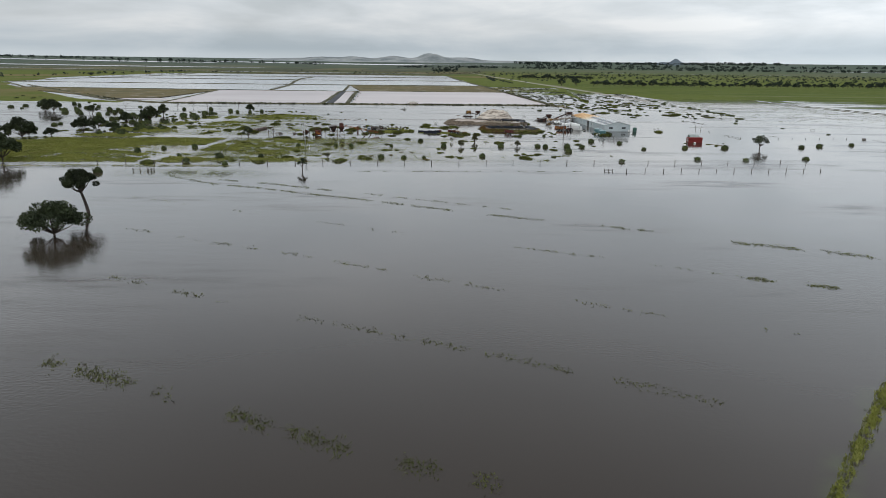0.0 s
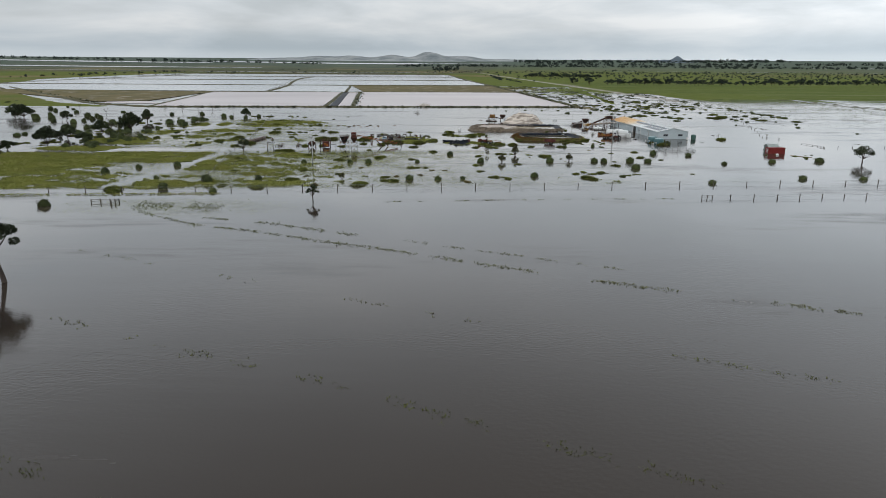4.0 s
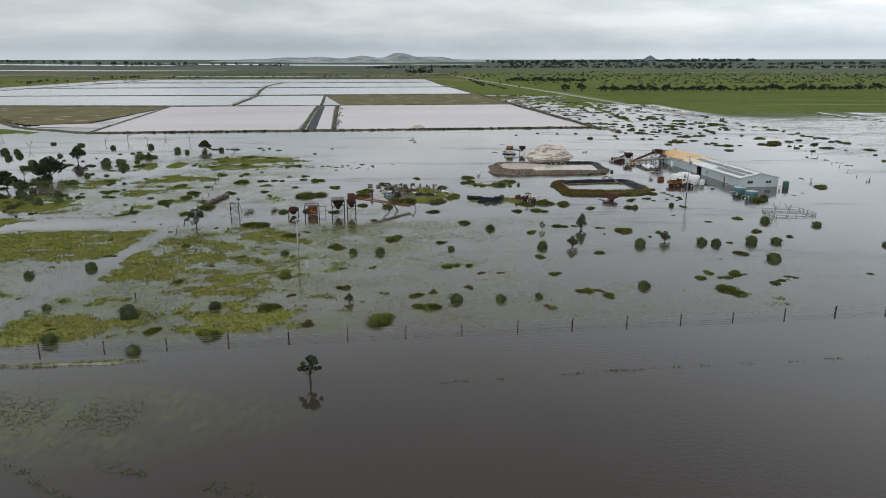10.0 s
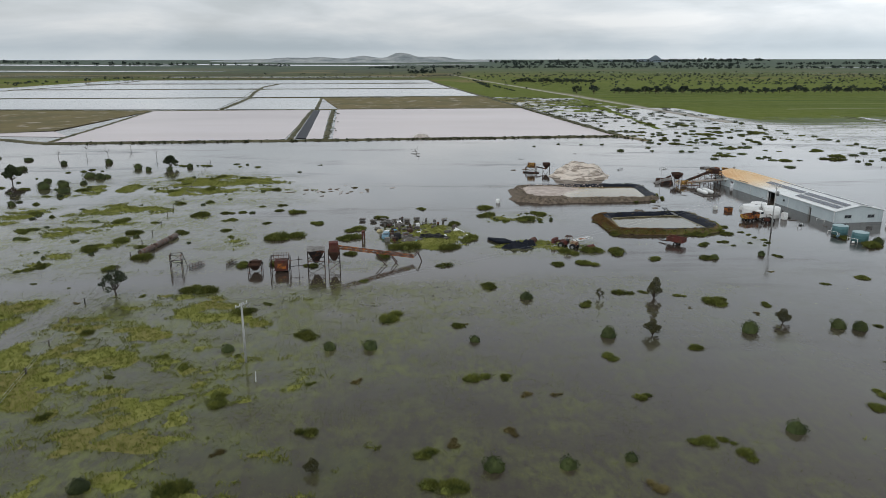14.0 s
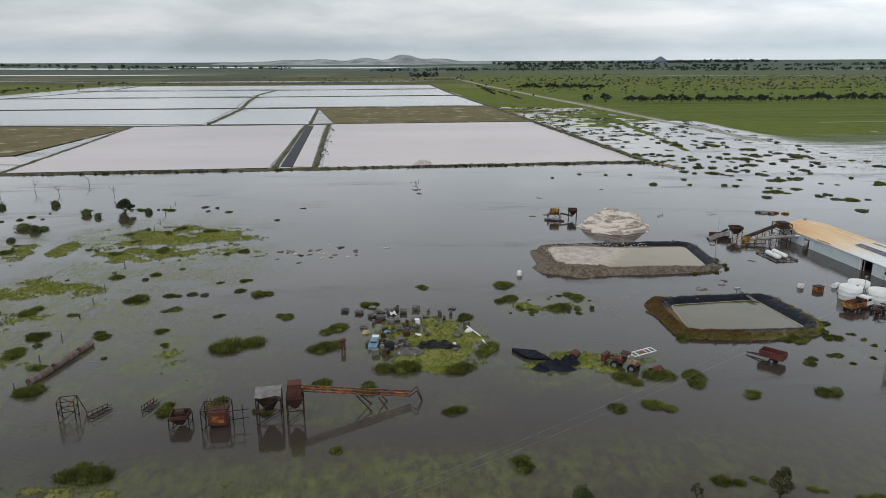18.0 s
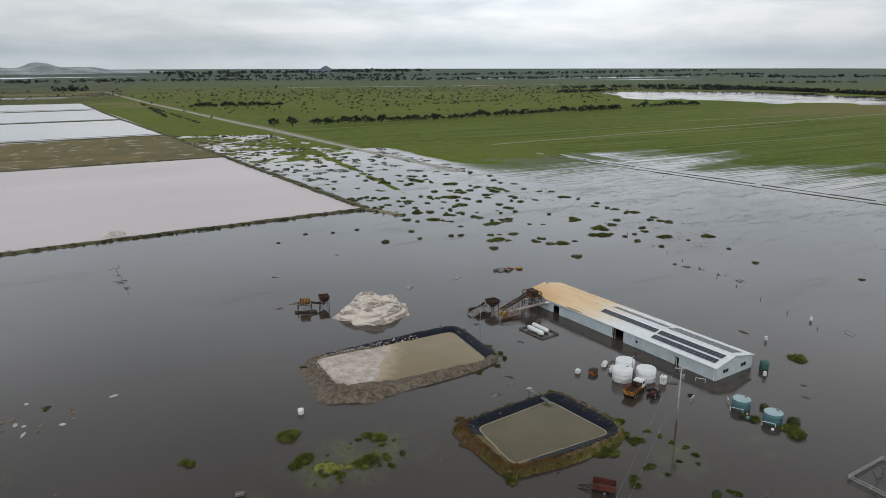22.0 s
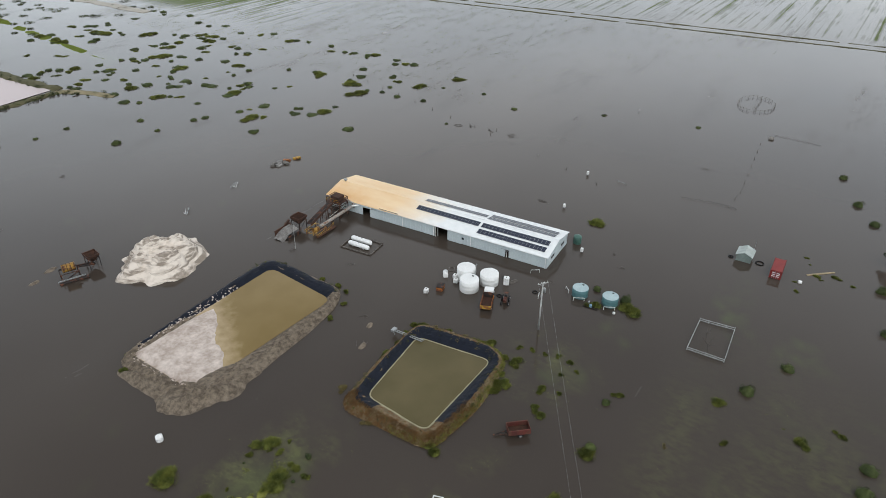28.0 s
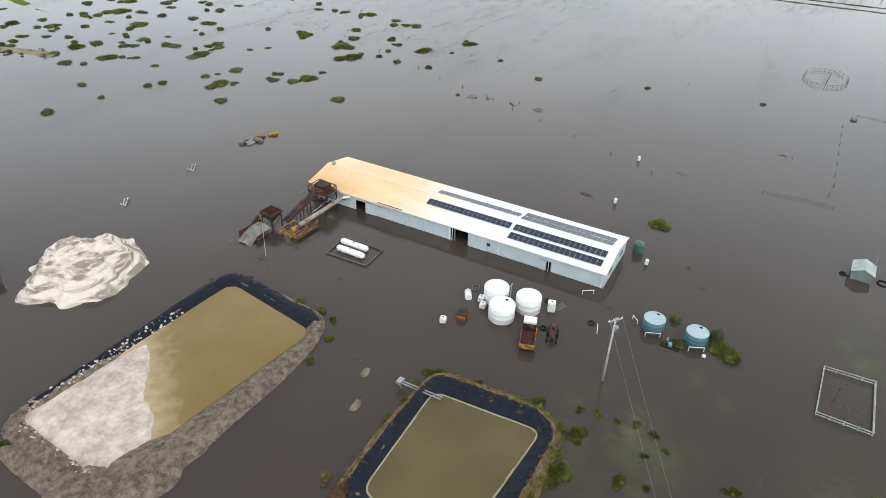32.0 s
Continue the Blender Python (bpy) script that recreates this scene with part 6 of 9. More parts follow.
for a, b in (((-22.6, 306.0, 0.9), (-21.4, 305.8, 2.0)), ((-22.6, 307.2, 0.9), (-21.4, 307.2, 2.0)), ((-21.4, 305.8, 2.0), (-20.6, 306.4, 0.0)), ((-21.4, 307.2, 2.0), (-20.6, 307.0, 0.0))):
    bar("tail_frame", a, b, 0.12, M_RUST, cv)
crs = thing("crusher_frame", "rusted orange crusher in an open steel frame in water", "machine", -49.2, 300.9, 0, 6)
tower(crs, -2.2, -1.4, 1.6, 1.4, 3.0, M_DARK, 1, 0.13)
slab("crusher_box", -1.4, -1.1, 0.3, 1.2, 1.1, 2.4, M_REDRUST, crs, "rusted orange crusher body", 0.1)
slab("face_plate", -0.9, -1.16, 0.8, 0.8, -1.1, 1.9, M_ORANGE, crs)
for k in range(7):
    bar("tine", (-1.6 + 0.5 * k, -0.9, 2.7), (-1.6 + 0.5 * k + 0.1, 0.4, 3.9), 0.09, M_RUST, crs)
for z in (1.2, 2.5):
    bar("outrigger", (1.6, -1.2, z), (4.2, -1.0, z + 0.1), 0.1, M_DARK, crs)
bar("outrigger_post", (3.4, -1.1, -0.4), (3.4, -1.1, 3.4), 0.1, M_DARK, crs)
h3 = thing("small_hopper", "small rust brown hopper in a steel stand in water", "hopper", -54.6, 300.8, 0, 5)
tower(h3, -1.35, -1.1, 1.35, 1.1, 1.7, M_DARK, 1, 0.12)
part("bin", hopper_bm(0, 0, 0, 1.5, 0.3, 1.2, 0.4, 0.5), M_RUST, h3)
slab("bin_cap", -0.6, -0.5, 2.0, 0.6, 0.5, 2.4, M_RUST, h3)
sc = thing("steel_tower", "leaning dark steel tower frame in shallow water", "frame", -71.3, 303.4, 0, 12)
tower(sc, -1.1, -0.9, 1.1, 0.9, 3.2, M_DARK, 2, 0.12)
bar("strut", (1.1, 0.9, 3.2), (2.0, 1.6, -0.2), 0.1, M_DARK, sc)
for x, y, a, l in ((-67.5, 304.6, 62, 3.4), (-60.8, 306.2, 75, 2.8)):
    rk = thing("rusted_rack", "low rusted steel rack lying in the marsh", "frame", x, y, 0, a)
    for w in (-0.5, 0.5):
        bar("side_rail", (-l / 2, w, 0.2), (l / 2, w, 0.2), 0.12, M_DARK, rk)
        bar("top_rail", (-l / 2, w, 0.9), (l / 2, w * 0.8, 0.8), 0.08, M_RUST, rk)
    for k in range(5):
        bar("rung", (-l / 2 + l * k / 4, -0.5, 0.25), (-l / 2 + l * k / 4, 0.5, 0.25), 0.08, M_DARK, rk)
        bar("upright", (-l / 2 + l * k / 4, 0.5, -0.3), (-l / 2 + l * k / 4, 0.45, 0.85), 0.08, M_RUST, rk)
for k, (a, b) in enumerate((((-82.9, 314.6), (-81.9, 319.4)), ((-81.8, 320.2), (-80.9, 326.0)), ((-80.7, 326.6), (-80.2, 330.2)))):
    dr = thing("steel_cylinder", "weathered ribbed steel cylinder lying in wet grass", "cylinder", 0, 0, 0, group="row of steel cylinders")
    pipe("shell", (*a, 0.45), (*b, 0.45), 0.60, M_TUBEDARK, dr, 18, cap=False)
    for j in range(5):
        t0 = 0.06 + 0.22 * j
        p, q = Vector((*a, 0.45)).lerp(Vector((*b, 0.45)), t0), Vector((*a, 0.45)).lerp(Vector((*b, 0.45)), t0 + 0.02)
        pipe("hoop", p, q, 0.65, M_TUBEDARK, dr, 18)

# ---------------------------------------------------------------- scrap island with a car
car = thing("utility_car", "pale blue old car with white rear window cover", "car", -29.0, 327.6, 0, 84)
bm = bmesh.new()
ringed(bm, [[(x, -0.82 * w, 0.1), (x, 0.82 * w, 0.1), (x, 0.84 * w, z), (x, 0.6 * w, z + e), (x, -0.6 * w, z + e), (x, -0.84 * w, z)] for x, w, z, e in ((-2.2, 0.9, 0.55, 0.05), (-1.9, 1, 0.72, 0.05), (-1.0, 1, 0.78, 0.06), (-0.5, 1, 0.80, 0.42), (0.9, 1, 0.80, 0.46), (1.5, 1, 0.78, 0.1), (2.1, 0.95, 0.68, 0.04))])
body = part("body", bm, M_BLUE, car)
slab("windscreen", -0.98, -0.55, 0.93, -0.55, 0.55, 1.14, M_GLASS, car)
slab("rear_cover", 0.9, -0.6, 1.15, 2.0, 0.6, 1.28, M_WHITE, car, "white cover")
for wx in (-1.3, 1.3):
    for wy in (-0.75, 0.75):
        wheel(car, wx, wy, 0.1, 0.32, 0.2)
rp = thing("red_pump_post", "dark red upright pump standing in water", "pump", -34.4, 326.0, 0)
bar("column", (-0.25, 0, -0.4), (-0.2, 0, 2.0), 0.34, M_REDRUST, rp)
bar("column", (0.25, 0, -0.4), (0.2, 0.1, 2.2), 0.3, M_REDRUST, rp)
lathe("head", [(0.2, 1.6), (0.42, 1.7), (0.42, 2.0), (0.2, 2.15)], M_REDRUST, rp, 12)

SCRAP = ((M_JUNK, "grey"), (M_WOOD, "weathered timber"), (M_RUST, "rusted"), (M_WHITE, "white"), (M_DARK, "black"), (M_TIN, "tin"))


def scrap(kind, x, y, rnd, s=1.0, z=0.15):
    """One piece of scrap: a pallet stack, a dented drum, a sheet or a broken cabinet."""
    m, word = SCRAP[rnd.randrange(len(SCRAP))]
    if kind == "pallet_stack":
        t = thing(kind, f"stack of {word} pallets on the scrap heap", "pallets", x, y, z, rnd.uniform(0, 180))
        for k in range(rnd.randrange(1, 5)):
            for j in range(4):
                bar("board", (-0.6 * s, -0.5 * s + 0.33 * s * j, 0.16 * k + 0.1), (0.6 * s, -0.5 * s + 0.33 * s * j, 0.16 * k + 0.1), 0.22 * s, M_JUNK, t, 0.05)
            bar("bearer", (-0.5 * s, -0.55 * s, 0.16 * k + 0.03), (-0.5 * s, 0.55 * s, 0.16 * k + 0.03), 0.1, M_WOOD, t)
            bar("bearer", (0.5 * s, -0.55 * s, 0.16 * k + 0.03), (0.5 * s, 0.55 * s, 0.16 * k + 0.03), 0.1, M_WOOD, t)
    elif kind == "oil_drum":
        t = thing(kind, f"{word} steel drum on the scrap heap", "drum", x, y, z, rnd.uniform(0, 180))
        lathe("shell", [(0.27, -0.2), (0.3, -0.15), (0.3, 0.25), (0.315, 0.28), (0.3, 0.31), (0.3, 0.68), (0.27, 0.7)], m, t, 14)
    elif kind == "scrap_sheet":
        t = thing(kind, f"bent {word} sheet on the scrap heap", "sheet", x, y, z, rnd.uniform(0, 180))
        bm = bmesh.new()
        ringed(bm, [[(xx, -0.5 * s + s * i / 5, 0.1 + 0.2 * math.sin(i * 1.3 + xx * 3) * s) for i in range(6)] for xx in (-0.8 * s, -0.3 * s, 0.2 * s, 0.7 * s)], cap=False, closed=False)
        part("panel", bm, m, t)
    else:
        t = thing("broken_cabinet", f"broken {word} cabinet on the scrap heap", "cabinet", x, y, z, rnd.uniform(0, 180))
        slab("carcass", -0.5 * s, -0.35 * s, -0.2, 0.5 * s, 0.35 * s, 0.7 * s, m, t, "", 0.05)
        slab("door", 0.5 * s, -0.33 * s, 0.0, 0.54 * s, 0.3 * s, 0.62 * s, M_JUNK, t)
    return t


rj = random.Random(3)
KINDS = ("pallet_stack", "pallet_stack", "scrap_sheet", "oil_drum", "broken_cabinet")
for k in range(52):
    a, r = rj.uniform(0, 6.28), math.sqrt(rj.random())
    x, y = -26.5 + 5.8 * r * math.cos(a), 334.5 + 12 * r * math.sin(a)
    scrap(KINDS[rj.randrange(5)], x, y, rj, rj.uniform(0.7, 1.3))
for k in range(22):
    scrap(KINDS[rj.randrange(5)], -19 + rj.uniform(-8, 8), 331 + rj.uniform(-8, 14), rj, rj.uniform(0.6, 1.2))
for x, y in ((-33, 344), (-30.5, 347.2), (-21.5, 345.5), (-14, 346), (-36, 345.5)):
    scrap("pallet_stack", x, y, rj, 1.2)
for x, y, m, lab in ((-30.8, 333.6, M_YELLOWPALE, "pale yellow tarpaulin heap in shallow water"), (-21.6, 322.6, M_SKY, "bright blue sheet on the rubbish heap"), (-27.0, 333.2, M_SKY, "small blue tarpaulin in shallow water"), (-24.0, 323.2, M_WHITE, "white crumpled sheeting on the rubbish heap"), (-11.6, 333.2, M_WHITE, "white rounded tank end in the grass")):
    tp = mound("tarpaulin", lab, x, y, 0.95, 0.7, 0.55, m, int(abs(x) * 7) % 50, 20, "tarpaulin", 6, 16, 0.5)
for k in range(12):
    tyre("old tyre in a heap on the scrap island", -17.5 + rj.uniform(-3.4, 3.4), 326.2 + rj.uniform(-1.6, 1.8), 0, 0.55, 0.2 + rj.uniform(0, 0.5))
tagged(mound("tyre_heap", "heap of black tyres and rubber scrap", -17.5, 326.2, 4.6, 2.4, 0.7, M_BLACK, 23, -8, "rubber scrap", 10, 30, 0.7), kind="stuff")
mound("rubbish_pile", "heap of mixed household rubbish by the car", -22.5, 323.6, 3.6, 1.8, 0.8, M_JUNK, 27, -10, "rubbish", 10, 30, 0.8)
for a, b in (((-12.2, 336.5), (-9.6, 330.4)), ((-9.4, 328.6), (-8.6, 325.2))):
    pk = thing("white_plank", "long white plank lying across the grass", "plank", 0, 0, 0)
    bar("plank", (*a, 0.35), (*b, 0.3), 0.3, M_WHITE, pk, 0.08)
drumb = thing("water_drum", "large black poly drum by the car", "drum", -26.2, 325.8, 0)
lathe("shell", [(0.9, -0.3), (0.95, 0.0), (0.95, 1.2), (0.6, 1.5), (0.2, 1.55)], M_BLACK, drumb, 18)

# pile of black pipes, tarpaulins and the loader on the next island
for k in range(6):
    pp = thing("black_pipe", "bundle pipe of black plastic lying at the water's edge", "pipe", 0, 0, 0, group="black pipe stack")
    pipe("shell", (-4.6 + 0.35 * k, 323.8 - 0.62 * k, 0.35), (-0.4 + 0.35 * k, 322.6 - 0.62 * k, 0.35), 0.32, M_LINER, pp, 12)
for x, y, rx, ry, h, sd in ((2.0, 317.2, 3.6, 1.8, 0.9, 31), (4.6, 318.6, 2.0, 1.4, 1.0, 33), (-0.8, 316.4, 1.6, 1.0, 0.5, 35)):
    mound("black_tarpaulin", "crumpled black plastic sheeting heap", x, y, rx, ry, h, M_LINER, sd, -14, "tarpaulin", 12, 36, 1.1)
for x, y, z, a, lab in ((5.6, 320.2, 0.6, 60, "large rusted red steel drum on the island"), (17.7, 314.2, 0.35, 35, "large rusted red steel drum lying in water")):
    dm = thing("steel_drum", lab, "drum", x, y, z, a)
    pipe("shell", (-1.1, 0, 0), (1.1, 0, 0), 0.72, M_REDRUST, dm, 18, cap=False)
    for j in (-1.0, 0.0, 1.0):
        pipe("hoop", (j - 0.05, 0, 0), (j + 0.05, 0, 0), 0.77, M_RUST, dm, 18, cap=False)
ld = thing("wheel_loader", "derelict rusty wheel loader standing in water", "loader", 13.4, 316.6, 0, -38)
slab("rear_body", -2.0, -0.75, 0.6, -0.2, 0.75, 1.5, M_REDRUST, ld, "", 0.1)
slab("engine_cover", 0.6, -0.6, 0.7, 2.2, 0.6, 1.5, M_TAN, ld, "faded tan engine cover", 0.12)
for px, py in ((-0.7, -0.6), (-0.7, 0.6), (0.5, -0.6), (0.5, 0.6)):
    bar("cab_post", (px, py, 1.3), (px, py, 2.5), 0.1, M_TAN, ld)
slab("cab_roof", -0.8, -0.7, 2.5, 0.6, 0.7, 2.6, M_RUST, ld)
slab("seat", -0.5, -0.3, 1.3, 0.1, 0.3, 1.8, M_BLACK, ld)
for sg in (-0.65, 0.65):
    bar("lift_arm", (-1.0, sg, 1.4), (-3.2, sg, 1.0), 0.2, M_RUST, ld)
slab("bucket", -3.9, -1.1, 0.5, -3.2, 1.1, 1.6, M_REDRUST, ld, "rusted bucket")
for wx in (-1.5, 1.4):
    for wy in (-0.95, 0.95):
        wheel(ld, wx, wy, 0.4, 0.72, 0.45)
tb = thing("boat_trailer", "white metal trailer frame lying beside the loader", "trailer", 17.6, 320.6, 0.5, 20)
for w in (-0.8, 0.8):
    bar("side_rail", (-2.2, w, 0.2), (2.2, w, 0.5), 0.14, M_WHITE, tb)
for k in range(6):
    bar("cross_rail", (-2.2 + 0.88 * k, -0.8, 0.2 + 0.06 * k), (-2.2 + 0.88 * k, 0.8, 0.2 + 0.06 * k), 0.12, M_WHITE, tb)
bar("drawbar", (-2.2, 0, 0.2), (-3.6, 0, -0.2), 0.14, M_WHITE, tb)
slab("deck_board", -0.8, -0.5, 0.36, 0.6, 0.5, 0.42, M_ORANGE, tb)
trl = thing("tip_trailer", "dark red steel tipping trailer with drawbar in water", "trailer", 39.0, 317.8, 0, -47)
for q in ((-1.95, -1.15, 1.95, -0.98), (-1.95, 0.98, 1.95, 1.15), (-1.95, -0.98, -1.87, 0.98), (1.87, -0.98, 1.95, 0.98)):
    slab("side_panel", q[0], q[1], 0.75, q[2], q[3], 1.8, M_REDRUST, trl)
slab("floor_panel", -1.93, -1.0, 0.7, 1.93, 1.0, 0.78, M_RUST, trl)
for k in range(5):
    bar("rib", (-1.5 + 0.75 * k, -1.09, 0.72), (-1.5 + 0.75 * k, -1.09, 1.82), 0.07, M_RED, trl)
    bar("rib", (-1.5 + 0.75 * k, 1.09, 0.72), (-1.5 + 0.75 * k, 1.09, 1.82), 0.07, M_DARK, trl)
bar("drawbar", (-1.6, -0.5, 0.55), (-4.4, 0, 0.3), 0.14, M_DARK, trl)
bar("drawbar", (-1.6, 0.5, 0.55), (-4.4, 0, 0.3), 0.14, M_DARK, trl)
for wy in (-0.9, 0.9):
    wheel(trl, 0.2, wy, 0.25, 0.5, 0.3)
bar("axle", (0.2, -0.9, 0.25), (0.2, 0.9, 0.25), 0.12, M_DARK, trl)

# ---------------------------------------------------------------- east side: container, hut, stock yards
ct = thing("shipping_container", "red steel shipping container standing in flood water", "container", 118.2, 291.0, 0, 2)
slab("box", -3.03, -1.2, -0.4, 3.03, 1.2, 2.15, M_RED, ct)
for k in range(20):
    for wy in (-1.22, 1.22):
        bar("corrugation", (-2.85 + 0.3 * k, wy, -0.3), (-2.85 + 0.3 * k, wy, 2.05), 0.12, M_RED, ct, 0.05)
for q in (-3.03, 3.03):
    for w in (-1.2, 1.2):
        bar("corner_post", (q, w, -0.4), (q, w, 2.2), 0.16, M_RED, ct)
for w in (-0.62, -0.2, 0.2, 0.62):
    bar("lock_rod", (-3.08, w, -0.2), (-3.08, w, 2.0), 0.05, M_STEEL, ct)
for w in (-0.85, 0.1):
    for z in (0.5, 0.95, 1.4):
        slab("door_marking", -3.065, w, z, -3.04, w + 0.7, z + 0.22, M_WHITE, ct)
ht = thing("pump_hut", "small grey green hut with pale gable roof in water", "hut", 120.4, 298.9, 0, 2)
slab("walls", -1.9, -1.7, -0.4, 1.9, 1.7, 1.7, M_HUT, ht)
for sg in (-1, 1):
    bm = bmesh.new()
    ringed(bm, [[(x, 0, 2.55), (x, sg * 2.0, 1.65), (x, sg * 2.0, 1.73), (x, 0, 2.63)] for x in (-2.15, 2.15)])
    bmesh.ops.recalc_face_normals(bm, faces=bm.faces)
    part("roof_panel", bm, M_ROOFPALE, ht)
bm = bmesh.new()
ringed(bm, [[(x, -1.7, 1.7), (x, 1.7, 1.7), (x, 0, 2.5)] for x in (-1.88, -1.8)])
part("gable", bm, M_HUT, ht)
bar("aerial", (1.6, -1.5, 1.6), (1.7, -1.6, 4.6), 0.05, M_STEEL, ht)
tyre("black poly hose coil floating by the hut", 120.0, 295.2, 0, 0.9)
tyre("black poly hose coil floating by the hut", 119.2, 301.8, 0, 0.5)
wd = thing("float_drum", "white drum floating near the container", "drum", 116.6, 285.6, 0)
lathe("shell", [(0.2, -0.2), (0.45, -0.1), (0.45, 0.5), (0.2, 0.6)], M_WHITE, wd, 14)
for a, b in (((121.0, 284.8), (126.0, 279.5)),):
    pk = thing("timber_beam", "long pale timber beam floating in debris", "beam", 0, 0, 0)
    bar("beam", (*a, 0.05), (*b, 0.05), 0.5, M_PLANK, pk, 0.12)

yard = thing("pipe_yard", "white pipe rail stock pen standing in flood water", "pen", 0, 0, 0)
YC = [(88.9, 300.7), (89.7, 293.7), (78.2, 292.9), (77.9, 300.2)]
for a, b in zip(YC, YC[1:] + YC[:1]):
    for z in (0.25, 0.7):
        bar("rail", (*a, z), (*b, z), 0.11, M_PENRAIL, yard)
    for k in range(4):
        t0 = k / 4
        p = (a[0] + (b[0] - a[0]) * t0, a[1] + (b[1] - a[1]) * t0)
        bar("post", (*p, -0.4), (*p, 0.85), 0.12, M_PENRAIL, yard)


def rails(name, label, pts, m, h=1.1, gap=3.0, w=0.09, bars=2):
    """Posts along a line with rails or wires."""
    t = thing(name, label, "fence", 0, 0, 0)
    for a, b in zip(pts[:-1], pts[1:]):
        n = max(1, round(math.hypot(b[0] - a[0], b[1] - a[1]) / gap))
        for k in range(n + 1):
            p = (a[0] + (b[0] - a[0]) * k / n, a[1] + (b[1] - a[1]) * k / n)
            zg = max(-0.4, float(height(np.array(p[0]), np.array(p[1]))[0]))
            bar("post", (*p, zg - 0.3), (p[0] + 0.05 * ((k * 7) % 3 - 1), p[1], max(zg, 0) + h * (0.9 + 0.1 * ((k * 5) % 3))), w * 1.3, m, t)
        for j in range(bars):
            z = h * (j + 1) / (bars + 0.3)
            bar("rail" if w > 0.06 and bars < 3 and gap < 5 else "wire", (*a, z), (*b, z), w * 0.5 if gap < 5 else 0.025, M_STEEL if gap >= 5 else m, t)
    return t


rails("fence_wire", "old timber post and wire fence standing in water", [(-104, 208), (-86, 209), (-41, 213), (4, 216.4), (50, 220), (135, 227)], M_WOOD, 1.15, 9.2, 0.13, 3)
rails("fence_wire", "old timber post and wire fence across the paddock", [(-70, 222), (-71.8, 233), (-75.5, 254), (-80.7, 283), (-88.6, 344), (-98, 400), (-108.5, 460)], M_WOOD, 1.0, 9.5, 0.12, 2)
rails("fence_wire", "short post fence by the roadside in water", [(59, 203), (66, 203), (78, 204), (130, 208)], M_WOOD, 1.0, 6.0, 0.12, 2)
rails("gate", "low timber gate frame in the flood", [(59, 203), (61.5, 203)], M_WOOD, 0.8, 1.2, 0.12, 2)
rails("yard_fence", "grey timber yard rail sinking in water", [(143.6, 321.3), (145.5, 312.6), (145.2, 307.0)], M_WOOD, 0.42, 2.9, 0.11, 1)
rails("fence_posts", "thin line of fence posts in open water", [(146, 309), (157, 308.4), (197, 311.6)], M_WOOD, 0.6, 6.5, 0.12, 0)
rails("yard_fence", "grey timber yard rail in open water", [(208, 309.2), (207.3, 294.9)], M_WOOD, 0.25, 3.4, 0.10, 1)
rails("yard_fence", "timber rail frame by the roadside", [(-86, 193.5), (-80, 194.5), (-80.5, 191.5)], M_WOOD, 0.9, 1.8, 0.14, 2)
rails("fence_posts", "thin line of fence posts in open water", [(138, 345), (150, 380), (176, 470)], M_WOOD, 0.6, 11, 0.12, 0)
cy = thing("stock_yard", "round grey pipe stock yard far out in the flood", "yard", 236, 321.5, 0)
for k in range(26):
    a, b = 2 * math.pi * k / 26, 2 * math.pi * (k + 1) / 26
    if k % 9 == 4:
        continue
    for z in (0.35, 0.85):
        bar("rail", (9 * math.cos(a), 6.5 * math.sin(a), z), (9 * math.cos(b), 6.5 * math.sin(b), z), 0.05, M_WOOD, cy)
    bar("post", (9 * math.cos(a), 6.5 * math.sin(a), -0.4), (9 * math.cos(a), 6.5 * math.sin(a), 1.05), 0.09, M_WOOD, cy)
for k in range(6):
    bar("race_rail", (-8 + 2.6 * k, -0.8, 0.8), (-5.4 + 2.6 * k, 0.6, 0.8), 0.06, M_WOOD, cy)
    bar("race_post", (-8 + 2.6 * k, -0.8, -0.4), (-8 + 2.6 * k, -0.8, 1.0), 0.09, M_WOOD, cy)
tk = thing("trough_tank", "grey round trough tank by the yard posts", "tank", 204, 309.6, 0)
lathe("shell", [(0.85, -0.3), (0.9, 0.55), (0.5, 0.75)], M_JUNK, tk, 18)
for x, y, lab in ((118.9, 346.5, "white upright gas bottle in open water"), (142.1, 349.6, "white meter box on a post in water"), (100.2, 333.0, "small white box by the shed corner")):
    mb = thing("meter_box", lab, "box", x, y, 0)
    bar("post", (0, 0, -0.4), (0, 0, 0.5), 0.14, M_WOOD, mb)
    slab("box", -0.3, -0.3, 0.3, 0.3, 0.3, 1.3, M_WHITE, mb, "", 0.05)
for x, y, a in ((76.3, 431.6, 20), (58.9, 429.7, 35), (142.5, 338.9, 80), (204, 356, 10)):
    bench("bent grey pipe frame sticking out of the water", x, y, a, 2.6, 0.5, M_STEEL)
for k, (x, y, m) in enumerate(((94.0, 430.6, M_TIN), (95.6, 432.2, M_TIN), (96.4, 430.4, M_JUNK), (98.2, 431.6, M_ORANGE), (101.0, 430.2, M_YELLOW), (93.2, 432.4, M_JUNK))):
    jb = thing("scrap_sheet" if k < 3 else "scrap_box", "twisted pale scrap metal lying in water" if k < 3 else "faded orange scrap box lying in water" if k in (3, 4) else "grey scrap box lying in water", "scrap", x, y, 0, 40 * k)
    slab("panel", -1.2, -0.6, -0.1, 1.2, 0.6, 0.35 + 0.1 * (k % 3), m, jb, "", 0.1)
    slab("flap", -0.9, 0.2, 0.3, 0.5, 0.9, 0.55, m, jb)
pp = thing("inlet_pipe", "white pipe walkway leading into the lined basin", "pipe", 0, 0, 0)
